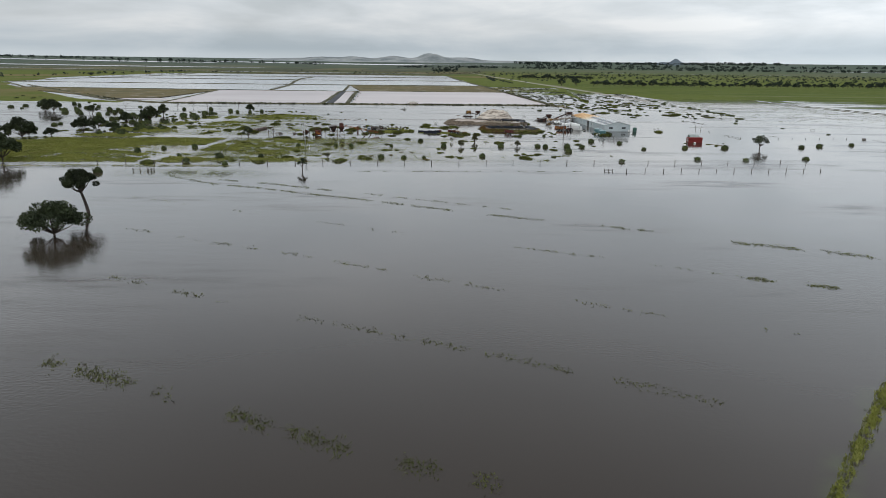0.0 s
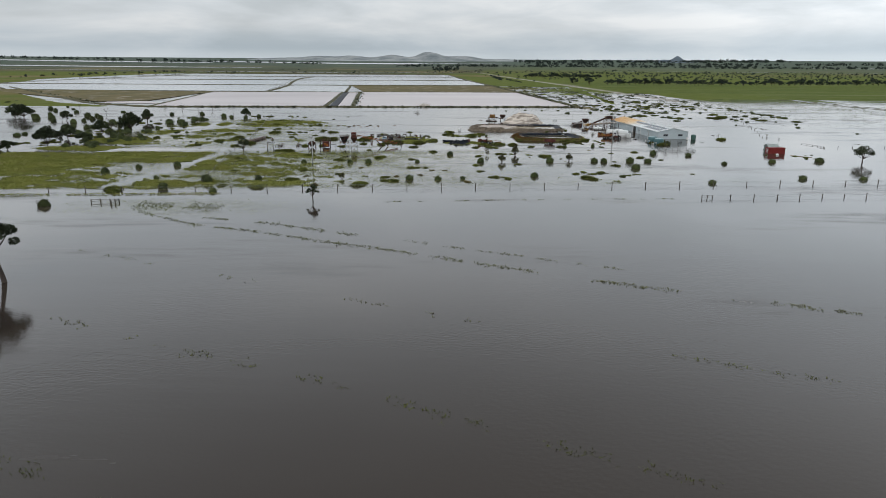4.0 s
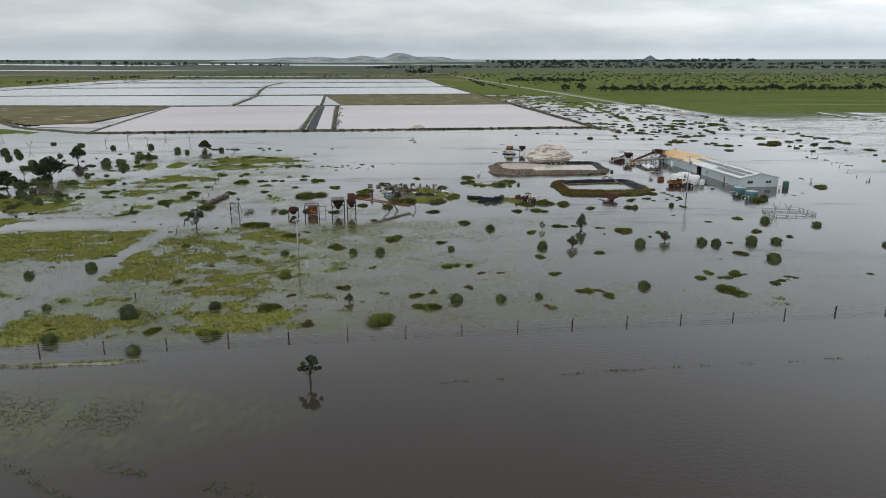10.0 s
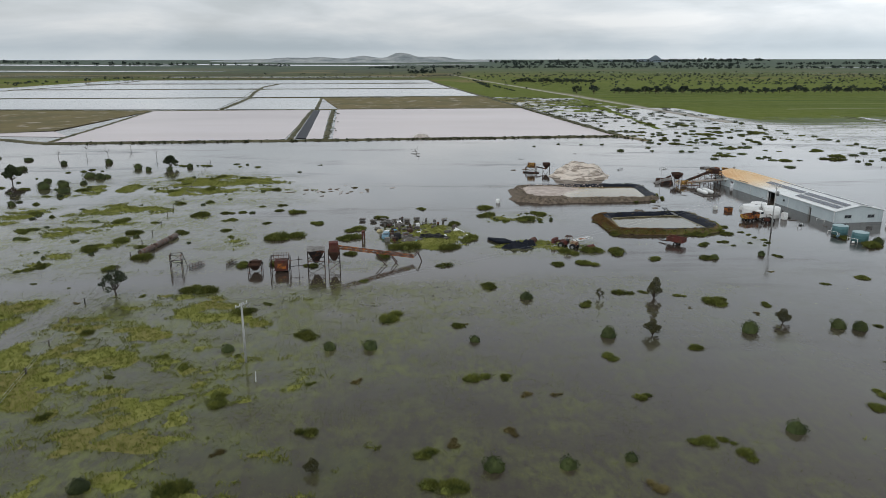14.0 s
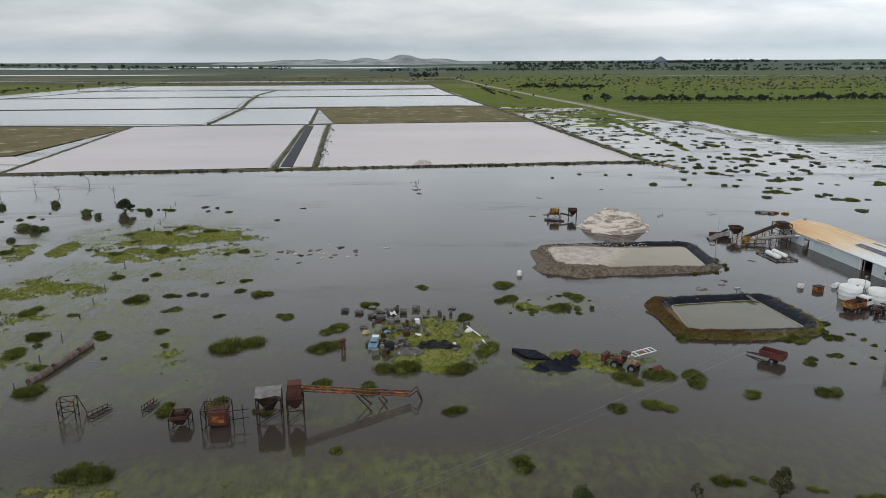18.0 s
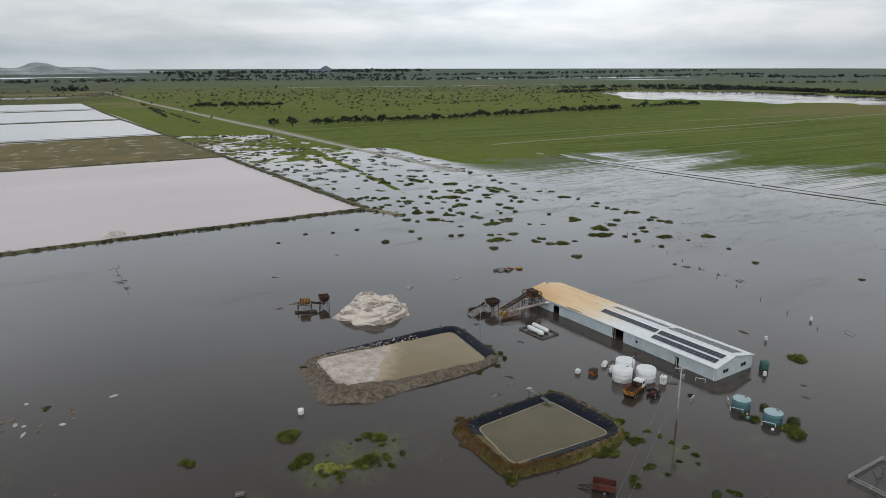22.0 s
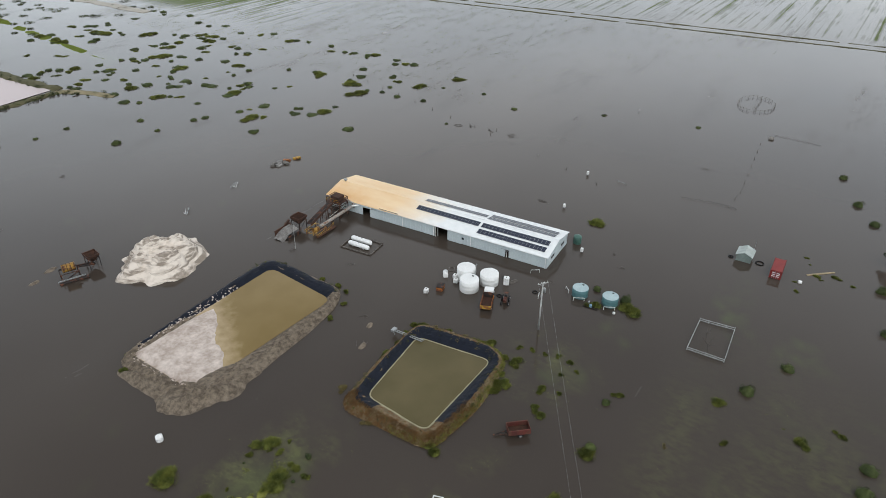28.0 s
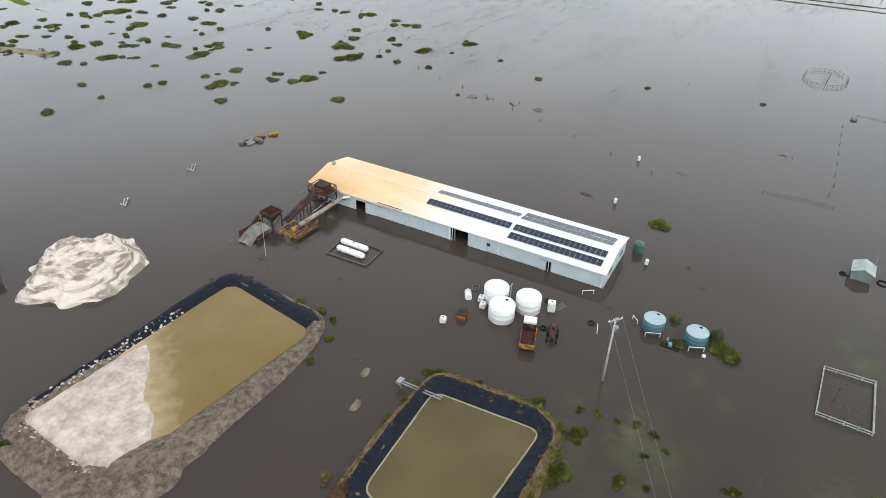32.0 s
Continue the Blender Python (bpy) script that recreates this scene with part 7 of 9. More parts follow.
bar("pipe", (48.6, 351.9, 1.3), (49.8, 345.4, 0.6), 0.16, M_STEEL, pp)
bar("pipe", (48.2, 351.6, 1.3), (49.3, 345.4, 0.6), 0.16, M_STEEL, pp)
slab("end_plate", 47.9, 351.5, 1.0, 49.1, 352.3, 1.5, M_STEEL, pp)
bar("post", (48.4, 351.7, -0.3), (48.4, 351.7, 1.3), 0.15, M_STEEL, pp)
for x, y, r, lab in ((48, 358, 1.0, "low muddy hummock in the flood"), (42, 355, 1.1, "low muddy hummock in the flood"), (22, 433, 1.5, "low muddy hummock near the salt heap"), (17, 431, 1.2, "low muddy hummock near the salt heap")):
    mound("mud_hummock", lab, x, y, r * 1.3, r * 0.7, 0.18, M_BANK, int(x), 10, "mud", 6, 18)
rm = random.Random(8)
for k in range(26):
    mound("mud_hummock", "low pale salt crusted hummock in shallow water", -49 + rm.gauss(0, 9), 388 + rm.gauss(0, 4.5), rm.uniform(0.4, 1.5), rm.uniform(0.3, 0.8), rm.uniform(0.1, 0.25), M_BANK if k % 3 else M_SALT, 40 + k, rm.uniform(0, 90), "mud", 5, 14)
for k in range(9):
    st = thing("stake", "thin dark stake standing in the flood", "stake", -21 + rm.uniform(-1, 1), 469 + 4 * k, 0)
    bar("rod", (0, 0, -0.4), (rm.uniform(-0.2, 0.2), 0, rm.uniform(0.4, 1.0)), 0.1, M_WOOD, st)
# ---------------------------------------------------------------- plants
def leaf_cloud(centres, count, size, seed, up=0.3):
    """Small leaf quads scattered in ellipsoids (x, y, z, rx, rz)."""
    rnd = np.random.default_rng(seed)
    vs = []
    total = sum(c[3] ** 2 for c in centres)
    for cx, cy, cz, r, rz in centres:
        n = max(6, int(count * r * r / total))
        d = rnd.normal(size=(n, 3))
        d /= np.linalg.norm(d, axis=1)[:, None]
        d *= rnd.uniform(0.45, 1.0, (n, 1)) ** 0.5
        p = d * [r, r, rz] + [cx, cy, cz]
        a = rnd.normal(size=(n, 3)) + [0, 0, up]
        a /= np.linalg.norm(a, axis=1)[:, None]
        b = np.cross(a, rnd.normal(size=(n, 3)))
        b /= np.linalg.norm(b, axis=1)[:, None] + 1e-9
        s = size * rnd.uniform(0.6, 1.4, (n, 1))
        q = np.cross(a, b)
        vs.append(np.stack([p - b * s, p + q * s * 0.55, p + b * s, p - q * s * 0.55], 1).reshape(-1, 3))
    return np.concatenate(vs)


def quads_mesh(name, v, m):
    me = bpy.data.meshes.new(name)
    n = len(v) // 4
    me.vertices.add(len(v))
    me.vertices.foreach_set("co", np.ascontiguousarray(v, np.float32).ravel())
    me.loops.add(4 * n)
    me.loops.foreach_set("vertex_index", np.arange(4 * n, dtype=np.int32))
    me.polygons.add(n)
    me.polygons.foreach_set("loop_start", np.arange(0, 4 * n, 4, dtype=np.int32))
    me.update()
    me.materials.append(m)
    return me


def limb(bm, p, q, r0, r1, n=6, bend=0.0, rnd=None):
    p, q = Vector(p), Vector(q)
    d = (q - p).normalized()
    s = d.cross(Vector((0.3, 0.2, 1))).normalized()
    u = s.cross(d)
    rings = []
    off = Vector((rnd.uniform(-1, 1), rnd.uniform(-1, 1), 0)) * bend if rnd else Vector((0, 0, 0))
    for k in range(4):
        t = k / 3
        o = p.lerp(q, t) + off * math.sin(math.pi * t)
        r = r0 + (r1 - r0) * t
        rings.append([o + (s * math.cos(2 * math.pi * i / n) + u * math.sin(2 * math.pi * i / n)) * r for i in range(n)])
    ringed(bm, rings)
    return q


def make_tree(name, label, tall, spread, seed, bare=0.35, leaves=2600, size=0.16, clumps=16, flat=0.7, m=None, lean=0.0):
    """A gum tree: forked trunk, limbs, and clumps of leaves with gaps between them."""
    rnd = random.Random(seed)
    root = thing(name, label, "tree")
    bm = bmesh.new()
    fork = Vector((lean * tall * 0.4, rnd.uniform(-0.03, 0.03) * tall, tall * bare))
    limb(bm, (0, 0, -0.4), fork, 0.035 * tall, 0.024 * tall, 8, 0.02 * tall, rnd)
    centres = []
    for k in range(clumps):
        a = 2 * math.pi * (k * 0.382 + rnd.uniform(-0.1, 0.1))
        rr = spread * math.sqrt((k + 0.6) / clumps) * rnd.uniform(0.75, 1.05)
        zz = tall * (0.88 - (0.88 - bare - 0.12) * ((rr / spread) ** 1.7 * 0.65 + 0.35 * rnd.random()))
        tip = Vector((fork.x + rr * math.cos(a), fork.y + rr * math.sin(a), zz - 0.04 * tall))
        if k % 2 == 0 or k < 6:
            mid = fork.lerp(tip, 0.5) + Vector((0, 0, -0.02 * tall))
            limb(bm, fork, mid, 0.017 * tall, 0.010 * tall, 5, 0.03 * tall, rnd)
            limb(bm, mid, tip, 0.010 * tall, 0.003 * tall, 5, 0.02 * tall, rnd)
        cr = spread * rnd.uniform(0.20, 0.36)
        centres.append((tip.x, tip.y, tip.z + 0.02 * tall, cr, cr * flat))
    part("trunk", bm, M_BARK, root)
    crown = new("crown", quads_mesh("crown", leaf_cloud(centres, leaves, size, seed), m or M_LEAF))
    crown.parent = root
    return root


def make_shrub(name, label, category, r, tall, seed, m, leaves=420, size=0.09, lumps=7, m2=None):
    """A low bush: twiggy base under overlapping lumps of small leaves, ragged at the rim."""
    rnd = random.Random(seed)
    root = thing(name, label, category)
    centres = [(0, 0, tall * 0.45, r * 0.62, tall * 0.55)]
    for k in range(lumps):
        a = 2 * math.pi * (k / lumps + rnd.uniform(-0.08, 0.08))
        rr = r * rnd.uniform(0.35, 0.78)
        lr = r * rnd.uniform(0.26, 0.45)
        centres.append((rr * 0.9 * math.cos(a), rr * 0.9 * math.sin(a), tall * rnd.uniform(0.32, 0.62), lr, tall * rnd.uniform(0.28, 0.45)))
    bm = bmesh.new()
    # dense heart that keeps the bush from being see-through
    rings = []
    for j, (t, z) in enumerate(((0.82, -0.2), (0.84, 0.14), (0.72, 0.46), (0.46, 0.74), (0.05, 0.86))):
        rings.append([(r * t * rnd.uniform(0.66, 1.12) * math.cos(2 * math.pi * i / 12), r * t * rnd.uniform(0.66, 1.12) * math.sin(2 * math.pi * i / 12), z * tall * (rnd.uniform(0.85, 1.15) if j else 1)) for i in range(12)])
    ringed(bm, rings)
    part("clump", bm, m2 or m, root).data.shade_smooth()
    fol = new("foliage", quads_mesh("foliage", leaf_cloud(centres, leaves, size, seed, 0.6), m))
    fol.parent = root
    return root


def make_tussock(name, label, r, tall, seed, m, clumps=7, blades_each=90, stretch=1.4):
    """A grass mat: several clumps of thin, outward leaning blades over a low matted core."""
    rnd = np.random.default_rng(seed)
    root = thing(name, label, "grass clump")
    quads, core = [], bmesh.new()
    for k in range(clumps):
        a, d = rnd.uniform(0, 6.283), r * 0.70 * math.sqrt(rnd.uniform(0, 1)) * (k > 0)
        cx, cy, cr = d * math.cos(a) * stretch, d * math.sin(a) / stretch, r * rnd.uniform(0.30, 0.55)
        hgt = tall * rnd.uniform(0.55, 1.0)
        ringed(core, [[(cx + cr * q * rnd.uniform(0.75, 1.1) * math.cos(6.283 * i / 9), cy + cr * q * rnd.uniform(0.75, 1.1) * math.sin(6.283 * i / 9), z * hgt) for i in range(9)] for q, z in ((0.98, -0.5), (0.92, 0.08), (0.66, 0.38), (0.15, 0.54))])
        n = blades_each
        b, e = rnd.uniform(0, 6.283, n), cr * np.sqrt(rnd.uniform(0, 1, n))
        x, y = cx + e * np.cos(b), cy + e * np.sin(b)
        z0 = hgt * 0.55 * (1 - (e / cr) ** 2)
        lean, face, t = e / cr * hgt * rnd.uniform(0.3, 0.9, n), rnd.uniform(0, 6.283, n), hgt * rnd.uniform(0.22, 0.70, n)
        wide = rnd.uniform(0.012, 0.024, n) * (1 + r * 0.4)
        fx, fy = np.cos(face) * wide, np.sin(face) * wide
        tx, ty, tz = x + lean * np.cos(b) + rnd.normal(0, 0.10, n), y + lean * np.sin(b) + rnd.normal(0, 0.10, n), z0 + t
        quads.append(np.stack([np.stack([x - fx, y - fy, z0 - 0.1], -1), np.stack([x + fx, y + fy, z0 - 0.1], -1), np.stack([tx + fx * 0.35, ty + fy * 0.35, tz], -1), np.stack([tx - fx * 0.35, ty - fy * 0.35, tz], -1)], 1).reshape(-1, 3))
    part("mat", core, m, root).data.shade_smooth()
    tuft = new("tuft", quads_mesh("tuft", np.concatenate(quads), m))
    tuft.parent = root
    return root


def plant(protos, x, y, s=1.0, sz=None, rnd=random.Random(77)):
    """A copy of one of the prototypes at x, y; the first use moves the prototype itself."""
    ob = protos[rnd.randrange(len(protos))]
    sz = sz or s
    zg = float(height(np.array(float(x)), np.array(float(y)))[0])
    m = Matrix.LocRotScale((x, y, max(-0.12, min(zg, 0.6))), Euler((0, 0, rnd.uniform(0, 6.283))), (s, s, sz))
    made = copy_thing(ob, Matrix.Identity(4))
    made.matrix_basis = m
    return made


def hide_proto(protos, spots):
    """Moves each prototype itself to a real spot, so that nothing stands idle."""
    for ob, (x, y, s) in zip(protos, spots):
        zg = float(height(np.array(float(x)), np.array(float(y)))[0])
        ob.matrix_basis = Matrix.LocRotScale((x, y, max(-0.12, min(zg, 0.6))), Euler((0, 0, x)), (s, s, s))


# the trees that stand alone, each with its own build
def single(tree, x, y):
    tree.matrix_basis = pose(x, y, 0)


single(make_tree("gum_tree", "broad dark green gum tree standing in flood water", 7.6, 5.6, 11, 0.05, 10000, 0.22, 44, 0.7), -66, 114)
single(make_tree("gum_tree", "tall open gum tree with leaning bare trunk in water", 11.0, 3.8, 12, 0.40, 6000, 0.22, 24, 0.75, lean=-0.25), -70, 135)
single(make_tree("gum_tree", "small upright gum tree beside the drowned road", 4.6, 1.5, 13, 0.26, 1500, 0.12, 14, 0.8), -35.5, 197.5)
single(make_tree("gum_tree", "round headed gum tree mirrored in the flood", 5.6, 2.5, 14, 0.18, 2400, 0.13, 18, 0.75), -77, 287)
single(make_tree("gum_tree", "twin stemmed gum tree standing in open water", 6.4, 3.2, 15, 0.2, 3000, 0.15, 20, 0.6), 136.5, 267)
PAD_TREES = [
    make_tree("paddock_tree", "dense bushy tree with bronze green leaves in water", 4.6, 1.25, 21, 0.04, 3400, 0.09, 30, 1.25, M_BRONZE),
    make_tree("paddock_tree", "small rounded bushy dark tree in water", 3.0, 1.35, 22, 0.05, 2600, 0.09, 24, 0.9, M_BRONZE),
    make_tree("paddock_tree", "young slender tree in water", 2.6, 0.75, 23, 0.16, 900, 0.07, 12, 1.1, M_BRONZE),
]
hide_proto(PAD_TREES, [(21, 281, 1.0), (15, 264, 1.0), (11, 281, 1.0)])
plant(PAD_TREES[1:2], 38, 268, 0.95)
plant(PAD_TREES[1:2], -33, 229, 0.62)

# wooded strip in the west
WOOD = [
    make_tree("scrub_tree", "dark spreading gum tree on the flooded western flat", 6.5, 3.9, 31, 0.10, 2600, 0.30, 22, 0.7),
    make_tree("scrub_tree", "dark crooked gum tree on the flooded western flat", 7.2, 3.2, 32, 0.18, 2400, 0.30, 20, 0.7, lean=0.2),
    make_tree("scrub_tree", "low dark scrub tree on the flooded western flat", 4.6, 3.0, 33, 0.08, 2200, 0.28, 18, 0.75),
]
hide_proto(WOOD, [(-157, 303, 1.25), (-155.6, 343, 1.0), (-148, 313, 1.05)])
for x, y, s, kind in ((-161, 325, 1.0, 0), (-153, 366, 1.35, 0), (-163, 410, 1.0, 1), (-119.5, 444, 0.85, 0), (-206, 409, 0.85, 1), (-240, 428, 1.3, 0), (-251, 438, 1.2, 0), (-164, 289, 0.9, 2), (-136, 210, 1.55, 0), (-143, 203, 1.6, 1), (-150, 212, 1.7, 0), (-140, 196, 1.3, 2), (-169, 276, 1.5, 0), (-178, 268, 1.4, 1), (-172, 286, 0.9, 2), (-158, 372, 0.8, 2)):
    plant(WOOD[kind:kind + 1], x, y, s)


def dead_tree(x, y, tall, seed, label="bare dead tree standing in flood water"):
    rnd = random.Random(seed)
    root = thing("dead_tree", label, "dead tree", x, y, 0)
    bm = bmesh.new()
    top = limb(bm, (0, 0, -0.4), (rnd.uniform(-0.3, 0.3), rnd.uniform(-0.3, 0.3), tall * 0.4), 0.05 * tall * 0.5, 0.07, 6, 0.1, rnd)
    part("trunk", bm, M_DEADWOOD, root)
    for k in range(5):
        bm = bmesh.new()
        a = rnd.uniform(0, 6.28)
        e = top + Vector((math.cos(a) * tall * 0.35, math.sin(a) * tall * 0.35, tall * rnd.uniform(0.15, 0.6)))
        limb(bm, top, e, 0.06, 0.02, 5, 0.2, rnd)
        limb(bm, top.lerp(e, 0.6), e + Vector((rnd.uniform(-0.6, 0.6), rnd.uniform(-0.6, 0.6), 0.3)), 0.03, 0.012, 4, 0.1, rnd)
        part("branch", bm, M_DEADWOOD, root)
    return root


for k, (x, y, t) in enumerate(((79.5, 296.5, 3.2), (84.5, 298, 2.6), (-160, 362, 5), (-163, 368, 4.5), (-197, 389, 6.5), (-248, 505, 5), (-173, 488, 5.5), (-160, 481, 4), (-179, 475, 3.5), (-158, 502, 5), (-261, 474, 4), (-205, 452, 4.5), (-152, 352, 4), (-136, 474, 4.5))):
    dead_tree(x, y, t, k)

# shrubs and mounds
SHRUBS = [make_shrub("saltbush", lab, "shrub", 1.25, 1.35, 41 + k, M_SHRUB, 1100, 0.060, 9) for k, lab in enumerate(("rounded dark green saltbush in shallow water", "ragged green saltbush in shallow water", "dense olive saltbush in shallow water"))]
MOUNDS = [make_tussock("grass_mound", lab, rr, 0.66, 51 + k, M_TUSSOCK, cl, 330, st) for k, (lab, rr, cl, st) in enumerate((("low bright green grass mound above the flood", 1.5, 6, 1.15), ("flat green tussock mat above the flood", 1.8, 9, 1.5), ("spreading green tussock above the flood", 1.6, 7, 1.3), ("ragged green tussock above the flood", 1.9, 11, 1.7)))]
DRY = [make_tussock("dry_tussock", "low straw coloured tussock in shallow water", 1.2, 0.5, 61, M_DRYTUFT, 6, 220, 1.3)]
TUFT = [make_shrub("low_bush", lab, "shrub", 1.0, 0.5, 71 + k, M_SHRUB, 210, 0.11, 6) for k, lab in enumerate(("small dark bush poking from the flood", "small olive bush poking from the flood"))]
hide_proto(SHRUBS, [(-56, 227, 1.0), (-14, 229, 1.15), (-6, 229, 0.95)])
hide_proto(MOUNDS, [(-54, 215, 1.5), (-47, 226, 1.3), (-27, 220, 1.6), (-89, 210, 1.5)])
hide_proto(DRY, [(-39, 219, 1.0)])
hide_proto(TUFT, [(70, 225, 1.0), (48, 236, 1.2)])
for x, y, s in ((1, 230, .75), (22, 235, 1.1), (8, 264, 1.25), (-2, 282, 1.1), (-35, 261, 1.0), (-29, 261, 1.1), (-13, 263, .8), (-50, 261, .9), (31, 265, 1.35), (46, 266, 1.2), (49, 265, 1.2), (58, 266, 1.4), (72, 287, 1.3), (-69, 223, 1.5), (-104, 238, 1.3), (-98, 247, 1.0), (-88, 252, 1.2), (-70, 225, 1.3), (-63, 209, 1.0), (-77, 213, 1.2), (-95, 190, 1.3), (-85, 228, .8)):
    plant(SHRUBS, x, y, s)
for x, y, s in ((106, 267, 1.3), (123, 269, 1.5), (116, 232, 1.1), (99, 233, 1.2), (157, 274, 1.3), (167, 279, 1.4), (184, 285, 1.2), (140, 237, 1.2), (70, 225, 1.1), (56, 252, 1.5), (64, 266, 1.3), (88, 262, 1.0), (83, 282, 1.2), (43, 306, 1.0)):
    plant(SHRUBS, x, y, s, s * 0.8)
for x, y, s in ((-19, 226, 1.0), (-21, 232, .8), (-35, 237, .9), (-47, 245, .9), (6, 256, .8), (20, 259, .8), (-14, 250, .8), (-10, 250, .7), (7, 244, .8), (10, 233, 1.0), (14, 230, .9), (35, 240, .8), (38, 243, .6), (40, 240, .6), (43, 242, .8), (37, 232, 1.2), (51, 257, .9), (-40, 266, .8), (-27, 273, .8), (-15, 269, .8), (-8, 289, 1.1), (16, 284, .8), (32, 280, .8), (26, 282, .5), (-63, 290, 1.0), (-52, 278, .9), (-63, 217, .8), (-74, 269, .7), (-67, 242, .7), (-59, 259, .6)):
    plant(MOUNDS, x, y, s, s * 1.1)
for x, y, s in ((64, 276, 1.0), (66, 291, .9), (-32, 293, .7), (-16, 303, 1.0), (-54, 328, 1.9), (-38, 327, 1.6), (-37, 336, 1.2), (-31, 349, 1.2), (-2, 360, 1.5), (-48, 343, 1.2), (-55, 357, 1.5), (-81, 355, 1.7), (-20, 360, .9), (-61, 344, .7), (-70, 336, .9), (-61, 367, .9), (-62, 289, 1.4), (-51, 277, 1.3), (-26, 273, 1.1), (-39, 266, 1.1), (8, 303, 1.0), (14, 303, 1.0), (23, 312, 1.2), (41, 306, 1.1), (45, 317, .9), (30, 306, .9), (31, 278, 1.2), (8, 278, .7), (-92, 327, 1.4), (-96, 319, 1.3)):
    plant(MOUNDS, x, y, s, s * 1.1)
for x, y, s in ((-81, 312, 1.5), (-85, 304, 1.0), (-92, 335, 1.1), (-58, 305, .9), (-51, 306, 1.0), (-44, 304, 1.0), (-29, 311, 1.3), (-36, 313, 1.0), (-14, 317, 1.4), (-24, 318, 1.5), (-9, 325, 1.2), (-12, 340, 1.2), (18, 313, 1.4), (12, 312, 1.0), (13, 352, 1.0), (-2, 351, 1.1), (8, 345, 1.3), (55, 327, .9), (57, 334, .7), (28, 329, 1.0), (47, 326.5, 1.1), (54, 349, .8), (84, 314.5, 1.5), (81, 322, 1.1), (116, 336, 1.4)):
    plant(MOUNDS, x, y, s, s * 1.25)
for x, y, s in ((-8, 245, .7), (-4, 245, .6), (-11, 236, .8), (2, 225, .9), (-18, 234, .8), (-44, 233, .7), (-30, 250, .7), (-35, 330, .6), (-42, 395, .8), (-52, 388, .7), (30, 350, .9), (26, 341, .9), (31, 330, 1.0), (55, 344, .8)):
    plant(DRY, x, y, s)
for x, y, s in ((179, 395, 1.4), (187, 413, 1.2), (184, 430, 1.0), (183, 455, 1.5), (166, 447, 1.4), (164, 453, 1.3), (165, 439, 1.6), (167, 428, 1.5), (170, 467, 1.3), (93, 498, 1.5), (104, 483, 1.6), (76, 487, 2.0), (74, 512, 1.3), (63, 512, 1.2), (192, 365, 1.1), (200, 333, 1.2), (104, 514, 1.4), (115, 536, 1.4), (52, 515, 1.2), (38, 506, 1.1), (-118, 330, 1.3), (-126, 352, 1.2)):
    plant(TUFT, x, y, s)

# scattered saltbush on the eastern flats, thick towards the ponds
rs = random.Random(5)
def flat_bush(lo, hi):
    while True:
        y = rs.uniform(lo, hi)
        x = rs.uniform(98 - 0.08 * (y - 555), 205)
        dens = 0.15 + 0.85 * max(0.0, min(1.0, (y - 420) / 160))
        clump = float(fbm(np.array(x / 22), np.array(y / 22), 91, 3))
        if rs.random() < dens * (1.3 if clump > 0.5 else 0.35) and abs(x - np.interp(y, [642, 773, 971], [190, 164, 159])) > 5:
            return x, y


for k in range(190):
    x, y = flat_bush(430, 640)
    q = rs.uniform(1.1, 2.9)
    if k % 5 < 2:
        plant(MOUNDS, x, y, q * 0.62, q * 0.5, rs)
    else:
        plant(TUFT, x, y, q, rs.uniform(0.9, 1.7), rs)
scrub = []
for k in range(420):
    x, y = flat_bush(640, 1000)
    w = rs.uniform(0.8, 2.8)
    scrub.append(leaf_cloud([(x, y, 0.18, w * 1.15, 0.34), (x + w * 0.7, y - w * 0.3, 0.14, w * 0.8, 0.26)], 110, 0.30, k, 2.4))
tagged(new("saltbush_scrub", quads_mesh("saltbush_scrub", np.concatenate(scrub), M_SHRUB)), "saltbush scrub spread over the flooded flat", "shrubs", kind="stuff")
count = 0
while count < 130:
    x, y = rs.uniform(-175, -55), rs.uniform(300, 455)
    if float(fbm(np.array(x / 18), np.array(y / 18), 97, 3)) > 0.47 and not (-160 < x < -60 and 290 < y < 302):
        if x < -60 - max(0, (360 - y)) * 0.1:
            plant(MOUNDS if rs.random() < 0.55 else TUFT, x, y, rs.uniform(0.5, 1.3), rs.uniform(0.6, 1.3), rs)
            count += 1
count = 0
while count < 60:
    x, y = rs.uniform(-120, 70), rs.uniform(216, 296)
    if rs.random() < (0.9 if x < -40 else 0.45):
        plant(DRY if rs.random() < 0.3 else MOUNDS, x, y, rs.uniform(0.25, 0.6), None, rs)
        count += 1

# dark bushes under the western trees
count = 0
while count < 46:
    x, y = rs.uniform(-190, -132), rs.uniform(292, 430)
    if float(fbm(np.array(x / 16), np.array(y / 16), 99, 3)) > 0.48:
        q = rs.uniform(1.0, 2.3)
        plant(SHRUBS, x, y, q, q * rs.uniform(0.6, 0.9), rs)
        count += 1

